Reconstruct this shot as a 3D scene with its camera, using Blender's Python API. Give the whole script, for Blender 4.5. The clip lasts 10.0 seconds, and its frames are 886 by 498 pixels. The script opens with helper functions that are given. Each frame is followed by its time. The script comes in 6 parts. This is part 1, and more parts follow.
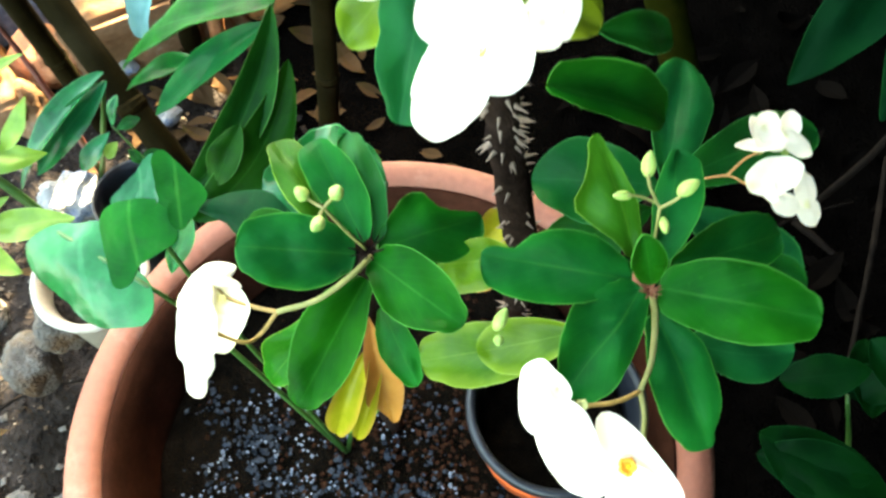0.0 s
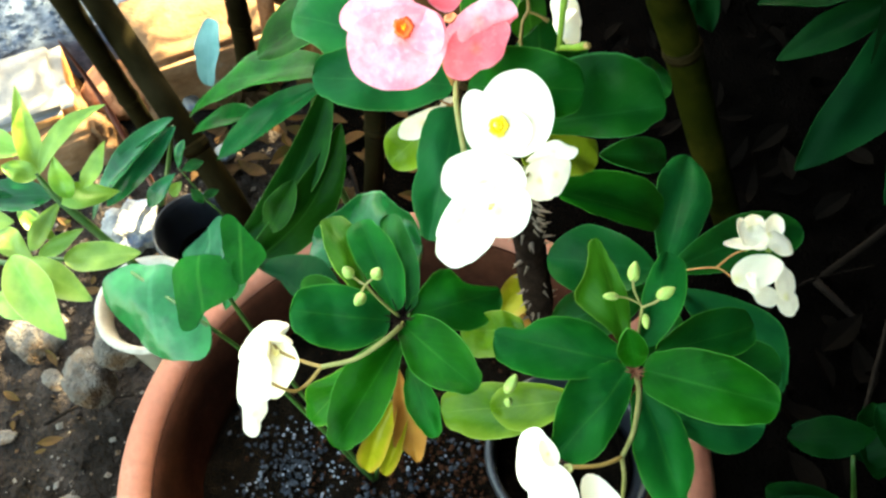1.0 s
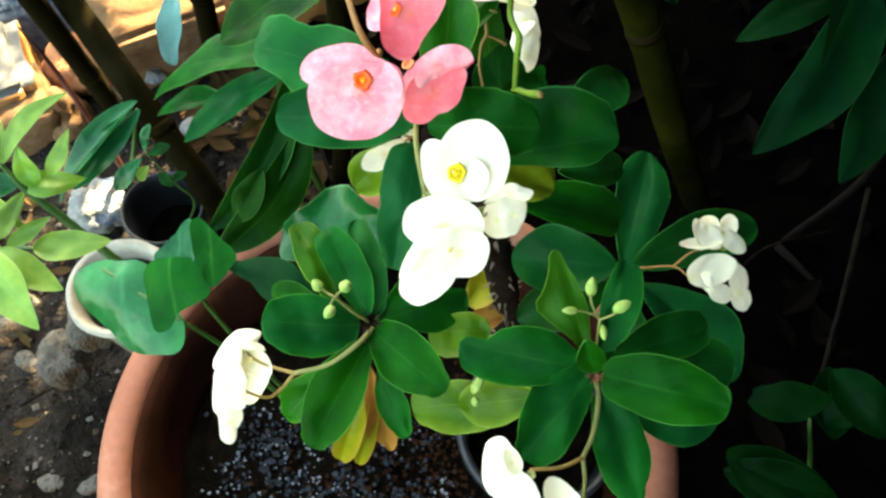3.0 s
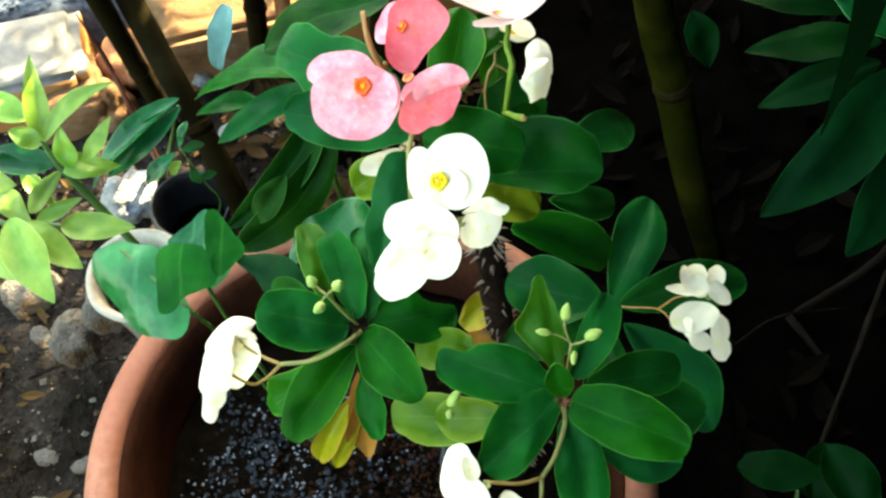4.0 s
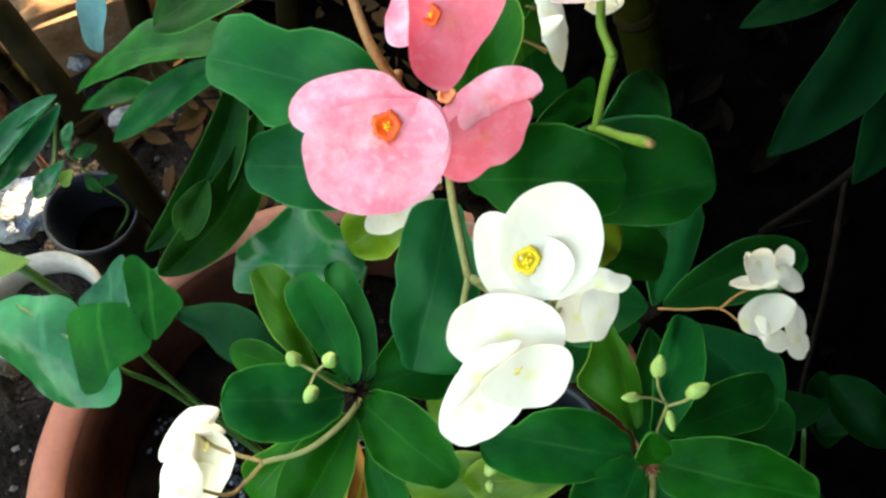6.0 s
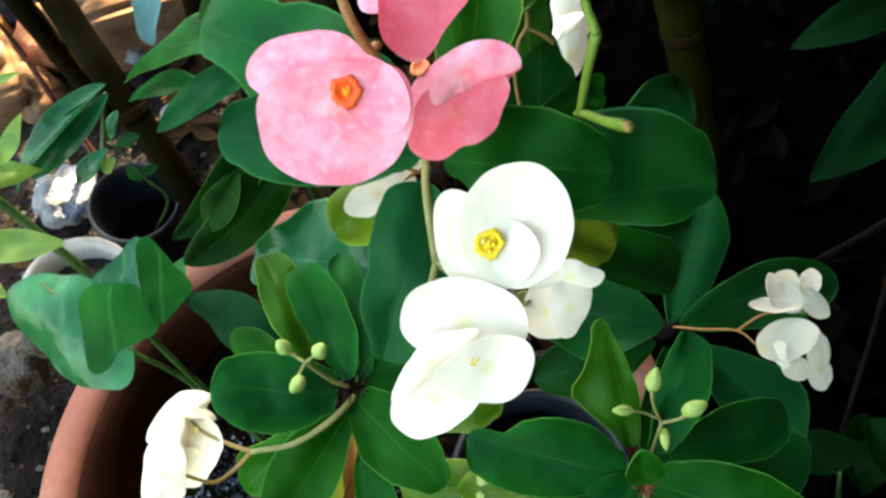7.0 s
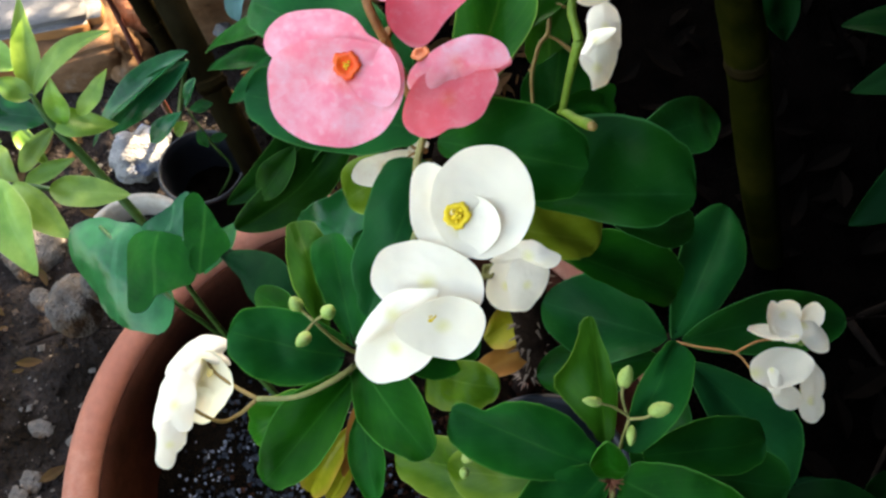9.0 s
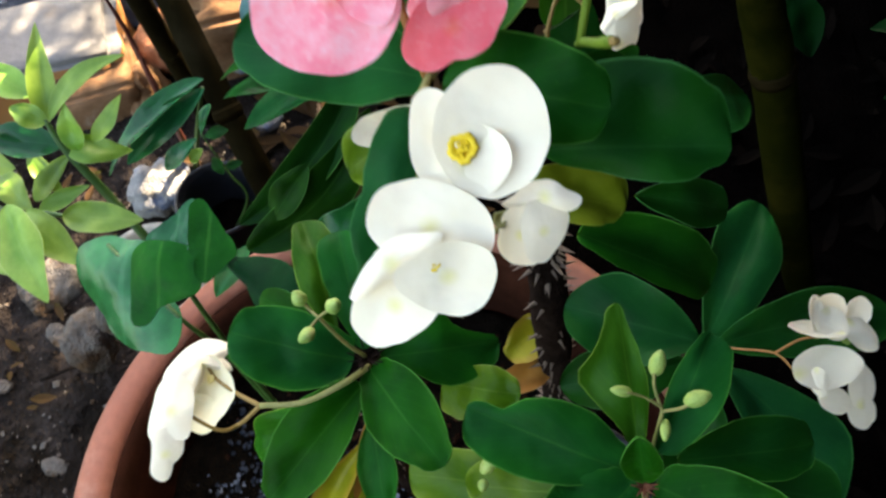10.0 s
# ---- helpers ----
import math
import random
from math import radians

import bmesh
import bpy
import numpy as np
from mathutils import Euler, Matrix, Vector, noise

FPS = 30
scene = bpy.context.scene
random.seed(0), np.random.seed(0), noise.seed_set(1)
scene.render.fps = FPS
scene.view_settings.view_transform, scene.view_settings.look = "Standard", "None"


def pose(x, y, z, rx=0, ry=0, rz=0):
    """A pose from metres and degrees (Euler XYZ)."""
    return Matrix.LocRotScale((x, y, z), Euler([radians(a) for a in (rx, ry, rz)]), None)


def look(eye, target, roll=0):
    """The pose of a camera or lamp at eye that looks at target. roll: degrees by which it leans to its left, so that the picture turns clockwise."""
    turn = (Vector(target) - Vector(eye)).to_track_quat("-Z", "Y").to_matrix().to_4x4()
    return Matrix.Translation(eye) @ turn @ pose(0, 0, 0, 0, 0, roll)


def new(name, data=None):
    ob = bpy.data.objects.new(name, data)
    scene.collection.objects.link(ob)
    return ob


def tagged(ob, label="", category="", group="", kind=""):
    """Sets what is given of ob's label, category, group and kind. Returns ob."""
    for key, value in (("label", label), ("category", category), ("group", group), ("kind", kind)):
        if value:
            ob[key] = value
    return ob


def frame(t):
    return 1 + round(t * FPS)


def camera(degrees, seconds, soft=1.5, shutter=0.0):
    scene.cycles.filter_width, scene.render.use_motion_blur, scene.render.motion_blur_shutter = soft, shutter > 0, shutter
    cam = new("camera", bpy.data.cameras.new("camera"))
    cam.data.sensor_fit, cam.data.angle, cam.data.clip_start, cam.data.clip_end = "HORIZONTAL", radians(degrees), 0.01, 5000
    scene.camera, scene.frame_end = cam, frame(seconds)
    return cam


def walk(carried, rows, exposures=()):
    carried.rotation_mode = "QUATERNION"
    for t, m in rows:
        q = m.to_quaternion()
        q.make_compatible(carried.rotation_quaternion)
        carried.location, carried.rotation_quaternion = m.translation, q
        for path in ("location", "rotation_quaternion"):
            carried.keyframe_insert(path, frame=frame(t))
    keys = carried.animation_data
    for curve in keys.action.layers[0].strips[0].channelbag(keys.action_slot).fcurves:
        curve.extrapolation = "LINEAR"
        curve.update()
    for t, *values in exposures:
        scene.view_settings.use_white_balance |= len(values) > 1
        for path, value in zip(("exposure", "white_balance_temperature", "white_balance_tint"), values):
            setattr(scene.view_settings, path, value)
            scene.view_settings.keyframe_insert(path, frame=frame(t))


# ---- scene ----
# The camera and its path
cam = camera(57.3, 10.0, soft=2.5, shutter=0.5)
PATH = [
    (0, (0.0096, 0.0949, 0.9757), (-0.0108, 0.8574, -0.5435), -0.48),
    (0.5, (0.0144, 0.0912, 1.0187), (-0.0536, 0.8557, -0.4982), -1.14),
    (1, (0.0168, 0.0895, 1.0407), (-0.0861, 0.8907, -0.4551), -2.61),
    (1.5, (0.0048, 0.1056, 1.0518), (-0.0504, 0.8753, -0.4630), -2.90),
    (2, (0.0060, 0.1071, 1.0625), (-0.0365, 0.8529, -0.4646), -2.11),
    (2.5, (0.0120, 0.1096, 1.0633), (-0.0186, 0.8230, -0.4794), -0.43),
    (3.8, (0.0348, 0.1013, 1.0645), (-0.0553, 0.8651, -0.4516), 1.97),
    (4, (0.0384, 0.0931, 1.0753), (-0.0678, 0.8717, -0.4322), 2.84),
    (4.5, (0.0264, 0.1186, 1.0499), (0.0018, 0.8404, -0.4890), 5.70),
    (5, (0.0012, 0.1428, 1.0320), (-0.0064, 0.8490, -0.5143), 4.34),
    (5.2, (-0.0048, 0.1503, 1.0249), (0.0275, 0.8563, -0.5212), 6.08),
    (6.3, (-0.0096, 0.1741, 0.9961), (0.0746, 0.8423, -0.5648), 8.12),
    (6.5, (-0.0048, 0.1703, 0.9954), (0.0428, 0.8604, -0.5575), 5.54),
    (7, (0.0096, 0.1695, 0.9895), (-0.0150, 0.8711, -0.5588), 3.48),
    (7.5, (0.0204, 0.1636, 0.9818), (-0.0961, 0.8623, -0.5636), 0.06),
    (8, (0.0312, 0.1612, 0.9822), (-0.1294, 0.8695, -0.5549), -1.03),
    (8.5, (0.0324, 0.1629, 0.9940), (-0.1223, 0.8693, -0.5445), 0.47),
    (9, (0.0312, 0.1571, 1.0045), (-0.1235, 0.8471, -0.5414), 1.35),
    (9.5, (0.0276, 0.1522, 1.0040), (-0.1432, 0.8441, -0.5393), 0.95),
    (10, (0.0372, 0.1482, 0.9755), (-0.1847, 0.9122, -0.5268), -2.52),
]
walk(cam, [(t, look(eye, target, roll)) for t, eye, target, roll in PATH],
     exposures=[(0.0, 4.96, 8700, -6), (1.0, 4.51, 9300, -9), (2.5, 4.08, 9300, -9), (4.2, 4.16, 9300, -9), (5.2, 4.06, 9300, -9), (6.5, 3.71, 8200, 3), (7.0, 3.80, 8200, 3), (7.5, 3.49, 8200, 9), (9.3, 3.46, 8200, 9), (10.0, 3.47, 8200, 9)])

# Daylight: sky overhead, a sun that clears the end of the added wall
SUN = Vector((0.25, 0.75, 0.62)).normalized()
world = bpy.data.worlds.new("sky")
scene.world = world
world.use_nodes = True
wn = world.node_tree
wn.nodes.clear()
sky = wn.nodes.new("ShaderNodeTexSky")
sky.sky_type = "NISHITA"
sky.sun_disc = False
sky.sun_elevation = math.asin(SUN.z)
sky.sun_rotation = math.atan2(SUN.x, SUN.y)
sky.air_density, sky.dust_density, sky.ozone_density = 1.0, 2.5, 0.6
sky_bg = wn.nodes.new("ShaderNodeBackground")
sky_bg.inputs["Strength"].default_value = 0.15
sky_out = wn.nodes.new("ShaderNodeOutputWorld")
wn.links.new(sky.outputs[0], sky_bg.inputs[0])
wn.links.new(sky_bg.outputs[0], sky_out.inputs[0])
sun = new("sun", bpy.data.lights.new("sun", "SUN"))
sun.data.energy = 5.0
sun.data.angle = radians(0.6)
sun.data.color = (1.0, 0.9, 0.76)
sun.matrix_world = look(SUN * 6, (0, 0, 0))


# ---- materials ----
def mat(name):
    m = bpy.data.materials.new(name)
    m.use_nodes = True
    t = m.node_tree
    return m, t, t.nodes["Principled BSDF"]


def node(t, kind, **sets):
    n = t.nodes.new("ShaderNode" + kind)
    for k, v in sets.items():
        n.inputs[k.replace("_", " ")].default_value = v
    return n


def coords(t):
    return t.nodes.new("ShaderNodeTexCoord").outputs["Object"]


def ramp(t, src, *stops):
    r = t.nodes.new("ShaderNodeValToRGB")
    while len(r.color_ramp.elements) < len(stops):
        r.color_ramp.elements.new(0.5)
    for e, (at, col) in zip(r.color_ramp.elements, stops):
        e.position, e.color = at, (*col, 1) if len(col) == 3 else col
    t.links.new(src, r.inputs[0])
    return r.outputs[0]


def mix(t, fac, a, b, blend="MIX"):
    m = t.nodes.new("ShaderNodeMix")
    m.data_type, m.blend_type = "RGBA", blend
    for sock, v in ((m.inputs[0], fac), (m.inputs[6], a), (m.inputs[7], b)):
        if hasattr(v, "is_linked"):
            t.links.new(v, sock)
        elif isinstance(v, tuple):
            sock.default_value = (*v, 1)
        else:
            sock.default_value = v
    return m.outputs[2]


def noise_tex(t, scale, detail=4.0, rough=0.55, vec=None):
    n = node(t, "TexNoise", Scale=scale, Detail=detail, Roughness=rough)
    t.links.new(vec or coords(t), n.inputs["Vector"])
    return n.outputs["Fac"]


def bump(t, b, src, strength, dist):
    n = node(t, "Bump", Strength=strength, Distance=dist)
    t.links.new(src, n.inputs["Height"])
    t.links.new(n.outputs[0], b.inputs["Normal"])


def leaf_mat(name, dark, light, rib, rough=0.36, see=0.13, spread=0.35, edge=None, specks=0.2, gloss=0.11):
    """A leaf: paler midrib and side veins by its own length and width, blotches, a little light through it."""
    m, t, b = mat(name)
    uv = t.nodes.new("ShaderNodeUVMap").outputs[0]
    sep = t.nodes.new("ShaderNodeSeparateXYZ")
    t.links.new(uv, sep.inputs[0])

    def calc(op, a, c=0.5, d=0.0):
        n = t.nodes.new("ShaderNodeMath")
        n.operation = op
        for sock, v in zip(n.inputs, (a, c, d)):
            if hasattr(v, "is_linked"):
                t.links.new(v, sock)
            else:
                sock.default_value = v
        return n.outputs[0]

    side = calc("ABSOLUTE", calc("SUBTRACT", sep.outputs[0], 0.5))
    ob = t.nodes.new("ShaderNodeObjectInfo")
    base = mix(t, ramp(t, noise_tex(t, 38.0, 4.0, 0.6), (0.3, (0, 0, 0)), (0.7, (1, 1, 1))), dark, light)
    tone = t.nodes.new("ShaderNodeHueSaturation")
    t.links.new(base, tone.inputs["Color"])
    t.links.new(calc("MULTIPLY_ADD", ob.outputs["Random"], spread, 1.0 - spread / 2), tone.inputs["Value"])
    t.links.new(calc("MULTIPLY_ADD", ob.outputs["Random"], 0.03, 0.485), tone.inputs["Hue"])
    col = tone.outputs[0]
    warm = t.nodes.new("ShaderNodeHueSaturation")
    warm.inputs["Hue"].default_value, warm.inputs["Value"].default_value = 0.485, 1.25
    t.links.new(col, warm.inputs["Color"])
    far_in = calc("ADD", calc("MULTIPLY", side, 0.5), noise_tex(t, 19.0, 3.0, 0.5))
    col = mix(t, ramp(t, far_in, (0.52, (0, 0, 0)), (0.78, (0.6, 0.6, 0.6))), col, warm.outputs[0])
    if edge:
        wob = calc("MULTIPLY_ADD", noise_tex(t, 70.0), 0.25, side)
        col = mix(t, ramp(t, wob, (0.42, (0, 0, 0)), (0.62, (1, 1, 1))), col, edge)
    wave = node(t, "TexWave", Scale=3.2, Distortion=1.5, Detail=1.0)
    wave.bands_direction = "Y"
    lean = t.nodes.new("ShaderNodeCombineXYZ")
    t.links.new(calc("SUBTRACT", sep.outputs[1], calc("MULTIPLY", side, 0.7)), lean.inputs[1])
    t.links.new(lean.outputs[0], wave.inputs["Vector"])
    veins = ramp(t, wave.outputs["Fac"], (0.90, (0, 0, 0)), (1.0, (0.05, 0.05, 0.05)))
    col = mix(t, veins, col, rib)
    thin = calc("MULTIPLY_ADD", sep.outputs[1], -0.014, 0.022)
    col = mix(t, calc("MULTIPLY", calc("LESS_THAN", side, thin), 0.2), col, rib)
    rim = calc("MULTIPLY", calc("GREATER_THAN", side, 0.482), 0.7)
    col = mix(t, rim, col, rib)
    fleck = ramp(t, noise_tex(t, 420.0, 2.0), (0.68, (0, 0, 0)), (0.78, (1, 1, 1)))
    col = mix(t, calc("MULTIPLY", fleck, specks), col, rib)
    t.links.new(col, b.inputs["Base Color"])
    b.inputs["Roughness"].default_value = rough
    b.inputs["Specular IOR Level"].default_value = gloss
    bump(t, b, noise_tex(t, 160.0, 3.0), 0.25, 0.002)
    tr = t.nodes.new("ShaderNodeBsdfTranslucent")
    t.links.new(mix(t, 0.5, col, (0.35, 0.5, 0.05)), tr.inputs[0])
    ms = node(t, "MixShader", Fac=see)
    t.links.new(b.outputs[0], ms.inputs[1])
    t.links.new(tr.outputs[0], ms.inputs[2])
    t.links.new(ms.outputs[0], t.nodes["Material Output"].inputs[0])
    return m


def petal_mat(name, inner, outer, blush, see=0.34, patchy=0.6, deeper=None):
    m, t, b = mat(name)
    uv = t.nodes.new("ShaderNodeUVMap").outputs[0]
    sep = t.nodes.new("ShaderNodeSeparateXYZ")
    t.links.new(uv, sep.inputs[0])
    col = ramp(t, sep.outputs[1], (0.0, inner), (0.22, outer), (0.93, outer), (1.0, blush))
    blot = ramp(t, noise_tex(t, 120.0, 5.0, 0.66), (0.40, (0, 0, 0)), (0.74, (0.8, 0.8, 0.8)))
    col = mix(t, blot, col, mix(t, patchy, col, blush))
    fine = ramp(t, noise_tex(t, 520.0, 2.0, 0.5), (0.55, (0, 0, 0)), (0.75, (0.35, 0.35, 0.35)))
    col = mix(t, fine, col, blush)
    deep = ramp(t, noise_tex(t, 48.0, 4.0, 0.65), (0.50, (0, 0, 0)), (0.74, (0.5, 0.5, 0.5)))
    col = mix(t, deep, col, deeper or outer)
    t.links.new(col, b.inputs["Base Color"])
    b.inputs["Roughness"].default_value = 0.5
    b.inputs["Specular IOR Level"].default_value = 0.3
    bump(t, b, noise_tex(t, 260.0, 3.0), 0.18, 0.001)
    tr = t.nodes.new("ShaderNodeBsdfTranslucent")
    t.links.new(col, tr.inputs[0])
    ms = node(t, "MixShader", Fac=see)
    t.links.new(b.outputs[0], ms.inputs[1])
    t.links.new(tr.outputs[0], ms.inputs[2])
    t.links.new(ms.outputs[0], t.nodes["Material Output"].inputs[0])
    return m


def plain_mat(name, a, c, scale, rough=0.7, relief=0.3, dist=0.003, extra=None, metal=0.0):
    """Two tones by a coarse and a fine noise, with relief; extra: (colour, scale, from, to) for stains."""
    m, t, b = mat(name)
    col = mix(t, ramp(t, noise_tex(t, scale, 6.0, 0.62), (0.3, (0, 0, 0)), (0.72, (1, 1, 1))), a, c)
    fine = noise_tex(t, scale * 9.0, 3.0)
    col = mix(t, ramp(t, fine, (0.35, (0.25, 0.25, 0.25)), (0.65, (0, 0, 0))), col, tuple(v * 0.55 for v in a))
    if extra:
        col = mix(t, ramp(t, noise_tex(t, extra[1], 5.0, 0.7), (extra[2], (0, 0, 0)), (extra[3], (1, 1, 1))), col, extra[0])
    t.links.new(col, b.inputs["Base Color"])
    b.inputs["Roughness"].default_value = rough
    b.inputs["Metallic"].default_value = metal
    b.inputs["Specular IOR Level"].default_value = 0.0 if rough >= 0.9 else 0.012 if rough > 0.75 else 0.3
    bump(t, b, fine, relief, dist)
    return m


GREEN = leaf_mat("leaf green", (0.000576, 0.03024, 0.00324), (0.00288, 0.06912, 0.0072), (0.0432, 0.1728, 0.0252), gloss=0.035)
MID = leaf_mat("leaf mid green", (0.000656, 0.03444, 0.00574), (0.0041, 0.07544, 0.01148), (0.0492, 0.1804, 0.041), rough=0.36, gloss=0.06)
DEEP = leaf_mat("leaf deep green", (0.0008, 0.0315, 0.0076), (0.0036, 0.0670, 0.0145), (0.030, 0.14, 0.036), rough=0.36, gloss=0.05)
LIME = leaf_mat("leaf yellow green", (0.015, 0.0615, 0.0015), (0.0465, 0.1087, 0.00375), (0.18, 0.255, 0.045), edge=(0.10, 0.16, 0.012))
YGREEN = leaf_mat("leaf going yellow", (0.0765, 0.126, 0.0054), (0.153, 0.198, 0.0144), (0.234, 0.27, 0.045))
FRESH = leaf_mat("leaf fresh green", (0.00375, 0.05625, 0.003), (0.015, 0.0975, 0.006), (0.135, 0.24, 0.03), gloss=0.05)
FADED = leaf_mat("leaf turning yellow", (0.15, 0.1575, 0.006), (0.27, 0.2475, 0.015), (0.315, 0.225, 0.03), edge=(0.27, 0.165, 0.0225))
ORANGE = leaf_mat("leaf dried orange", (0.21, 0.06375, 0.012), (0.33, 0.135, 0.03), (0.315, 0.165, 0.06), rough=0.6)
TEAL = leaf_mat("leaf glossy blue green", (0.00075, 0.0345, 0.0105), (0.0045, 0.075, 0.021), (0.0525, 0.165, 0.06), rough=0.17, see=0.1, gloss=0.16)
AQUA = leaf_mat("leaf glossy teal", (0.002, 0.055, 0.015), (0.010, 0.120, 0.036), (0.03, 0.16, 0.06), rough=0.22, see=0.12, gloss=0.22)
SKYLEAF = leaf_mat("leaf pale blue green", (0.09, 0.234, 0.234), (0.162, 0.324, 0.324), (0.225, 0.378, 0.378), rough=0.3, see=0.2)
STRAP = leaf_mat("leaf of the tall herb", (0.0008, 0.0144, 0.0024), (0.0032, 0.0368, 0.0056), (0.04, 0.12, 0.024), rough=0.34, see=0.08, gloss=0.035)
PALE = leaf_mat("leaf pale green", (0.0825, 0.2025, 0.0225), (0.2025, 0.3375, 0.06), (0.315, 0.4125, 0.135), rough=0.4, see=0.4, gloss=0.3)
# Greens far below leaf colour: deep shade is put into them.
SHADE = leaf_mat("leaf darkened for shade", (0.00034, 0.0085, 0.002125), (0.00085, 0.0153, 0.0034), (0.0034, 0.0289, 0.00765), rough=0.5, see=0.0, gloss=0.02)
# Litter nearly black too: its colour carries the shade of the bed.
LITTER = leaf_mat("dead leaf darkened for shade", (0.00084, 0.0007, 0.00063), (0.00224, 0.00168, 0.0014), (0.0028, 0.0021, 0.00168), rough=0.9, see=0.0, spread=0.5, gloss=0.0)
DRY = leaf_mat("dry brown leaf", (0.010, 0.006, 0.0035), (0.036, 0.019, 0.010), (0.05, 0.028, 0.014), rough=0.9, see=0.1, spread=0.9, gloss=0.0)
WHITE = petal_mat("bract white", (0.86, 0.80, 0.36), (0.94, 0.86, 0.69), (0.93, 0.82, 0.67), deeper=(0.92, 0.84, 0.63))
IVORY = petal_mat("bract ivory", (0.72, 0.60, 0.18), (0.84, 0.78, 0.56), (0.80, 0.72, 0.46))
PINK = petal_mat("bract pink", (0.95, 0.22, 0.16), (0.97, 0.33, 0.40), (0.98, 0.84, 0.86), patchy=0.9, deeper=(0.94, 0.19, 0.27), see=0.42)
CORAL = petal_mat("bract coral pink", (0.92, 0.22, 0.16), (0.93, 0.20, 0.25), (0.95, 0.46, 0.50), patchy=0.6, deeper=(0.88, 0.10, 0.16), see=0.42)
CREAM = petal_mat("bract withered cream", (0.62, 0.46, 0.22), (0.74, 0.66, 0.50), (0.66, 0.48, 0.34))
BLUSH = petal_mat("bract pale pink", (0.80, 0.60, 0.40), (0.84, 0.66, 0.62), (0.84, 0.56, 0.54))
YELLOW = plain_mat("nectary yellow", (0.80, 0.50, 0.01), (0.86, 0.62, 0.04), 900.0, 0.4)
RED = plain_mat("nectary orange red", (0.86, 0.05, 0.006), (0.95, 0.15, 0.02), 700.0, 0.4, 0.05, 0.0005)
NECK = plain_mat("orange flower neck", (0.66, 0.16, 0.05), (0.80, 0.30, 0.12), 300.0, 0.5, 0.1, 0.0005)
AMBER = plain_mat("nectary amber", (0.80, 0.26, 0.015), (0.85, 0.40, 0.05), 900.0, 0.4)
BUD = plain_mat("bud yellow green", (0.17, 0.27, 0.05), (0.34, 0.42, 0.11), 160.0, 0.45, extra=((0.42, 0.36, 0.16), 90.0, 0.60, 0.8))
STALK = plain_mat("flower stalk green", (0.152, 0.152, 0.04), (0.24, 0.216, 0.072), 120.0, 0.5)
FRESH_STALK = plain_mat("flower stalk fresh green", (0.085, 0.15, 0.010), (0.15, 0.23, 0.022), 120.0, 0.5)
STALK_RED = plain_mat("flower stalk orange", (0.22, 0.08, 0.02), (0.36, 0.17, 0.05), 120.0, 0.5)
STALK_TAN = plain_mat("flower stalk tan", (0.20, 0.12, 0.03), (0.32, 0.20, 0.06), 120.0, 0.5)
BARK = plain_mat("thorny bark", (0.008, 0.005, 0.004), (0.036, 0.022, 0.017), 90.0, 0.85, 0.9, 0.004)
THORN = plain_mat("thorn", (0.08, 0.05, 0.035), (0.27, 0.19, 0.14), 300.0, 0.6)
TERRACOTTA = plain_mat("terracotta", (0.175, 0.056, 0.034), (0.245, 0.090, 0.055), 14.0, 0.72, 0.35, 0.002, extra=((0.26, 0.13, 0.09), 22.0, 0.56, 0.8))
# Pot clay darkened to stand for the shade inside the rim.
SHADED_CLAY = plain_mat("terracotta darkened for shade", (0.014, 0.005, 0.003), (0.042, 0.014, 0.008), 16.0, 0.8, 0.4, 0.002)
ORANGE_POT = plain_mat("orange plastic", (0.50, 0.085, 0.022), (0.58, 0.11, 0.03), 30.0, 0.42, 0.1, 0.001)
BLACK_POT = plain_mat("black plastic", (0.006, 0.007, 0.009), (0.016, 0.018, 0.024), 25.0, 0.4, 0.1, 0.001)
WHITE_POT = plain_mat("white plastic", (0.238, 0.204, 0.1615), (0.374, 0.34, 0.2975), 18.0, 0.4, 0.15, 0.001, extra=((0.2975, 0.221, 0.1445), 25.0, 0.6, 0.8))
SOIL = plain_mat("potting soil", (0.003, 0.0026, 0.0022), (0.014, 0.010, 0.007), 60.0, 0.95, 1.0, 0.01)
CHIP = plain_mat("rice husk ash", (0.0036, 0.0048, 0.0066), (0.051, 0.06, 0.075), 110.0, 0.85, 0.6, 0.003)
PERLITE = plain_mat("pale grit", (0.072, 0.084, 0.108), (0.216, 0.24, 0.276), 200.0, 0.8, 0.5, 0.002)
# Near black in place of the deep shade on this ground.
SHADED_SOIL = plain_mat("soil blackened for shade", (0.00084, 0.0007, 0.00063), (0.0028, 0.0021, 0.00175), 26.0, 0.95, 1.0, 0.01)
EARTH = plain_mat("dry earth", (0.0070, 0.0056, 0.0053), (0.043, 0.034, 0.030), 16.0, 0.95, 1.0, 0.015, extra=((0.0078, 0.00585, 0.00455), 6.0, 0.47, 0.60))
BROWN_SOIL = plain_mat("red brown soil", (0.018, 0.008, 0.005), (0.06, 0.028, 0.017), 60.0, 0.95, 1.0, 0.008)
ROAD = plain_mat("grey road gravel", (0.0348, 0.0464, 0.0696), (0.1508, 0.1798, 0.232), 55.0, 0.9, 0.9, 0.01)
RUST = plain_mat("rust brown stone", (0.072, 0.036, 0.0176), (0.184, 0.104, 0.06), 9.0, 0.92, 0.4, 0.006, extra=((0.224, 0.184, 0.152), 8.0, 0.60, 0.74))
STONE = plain_mat("limestone", (0.0675, 0.05625, 0.04875), (0.195, 0.18, 0.165), 26.0, 0.9, 1.0, 0.012, extra=((0.075, 0.045, 0.02625), 14.0, 0.46, 0.62))
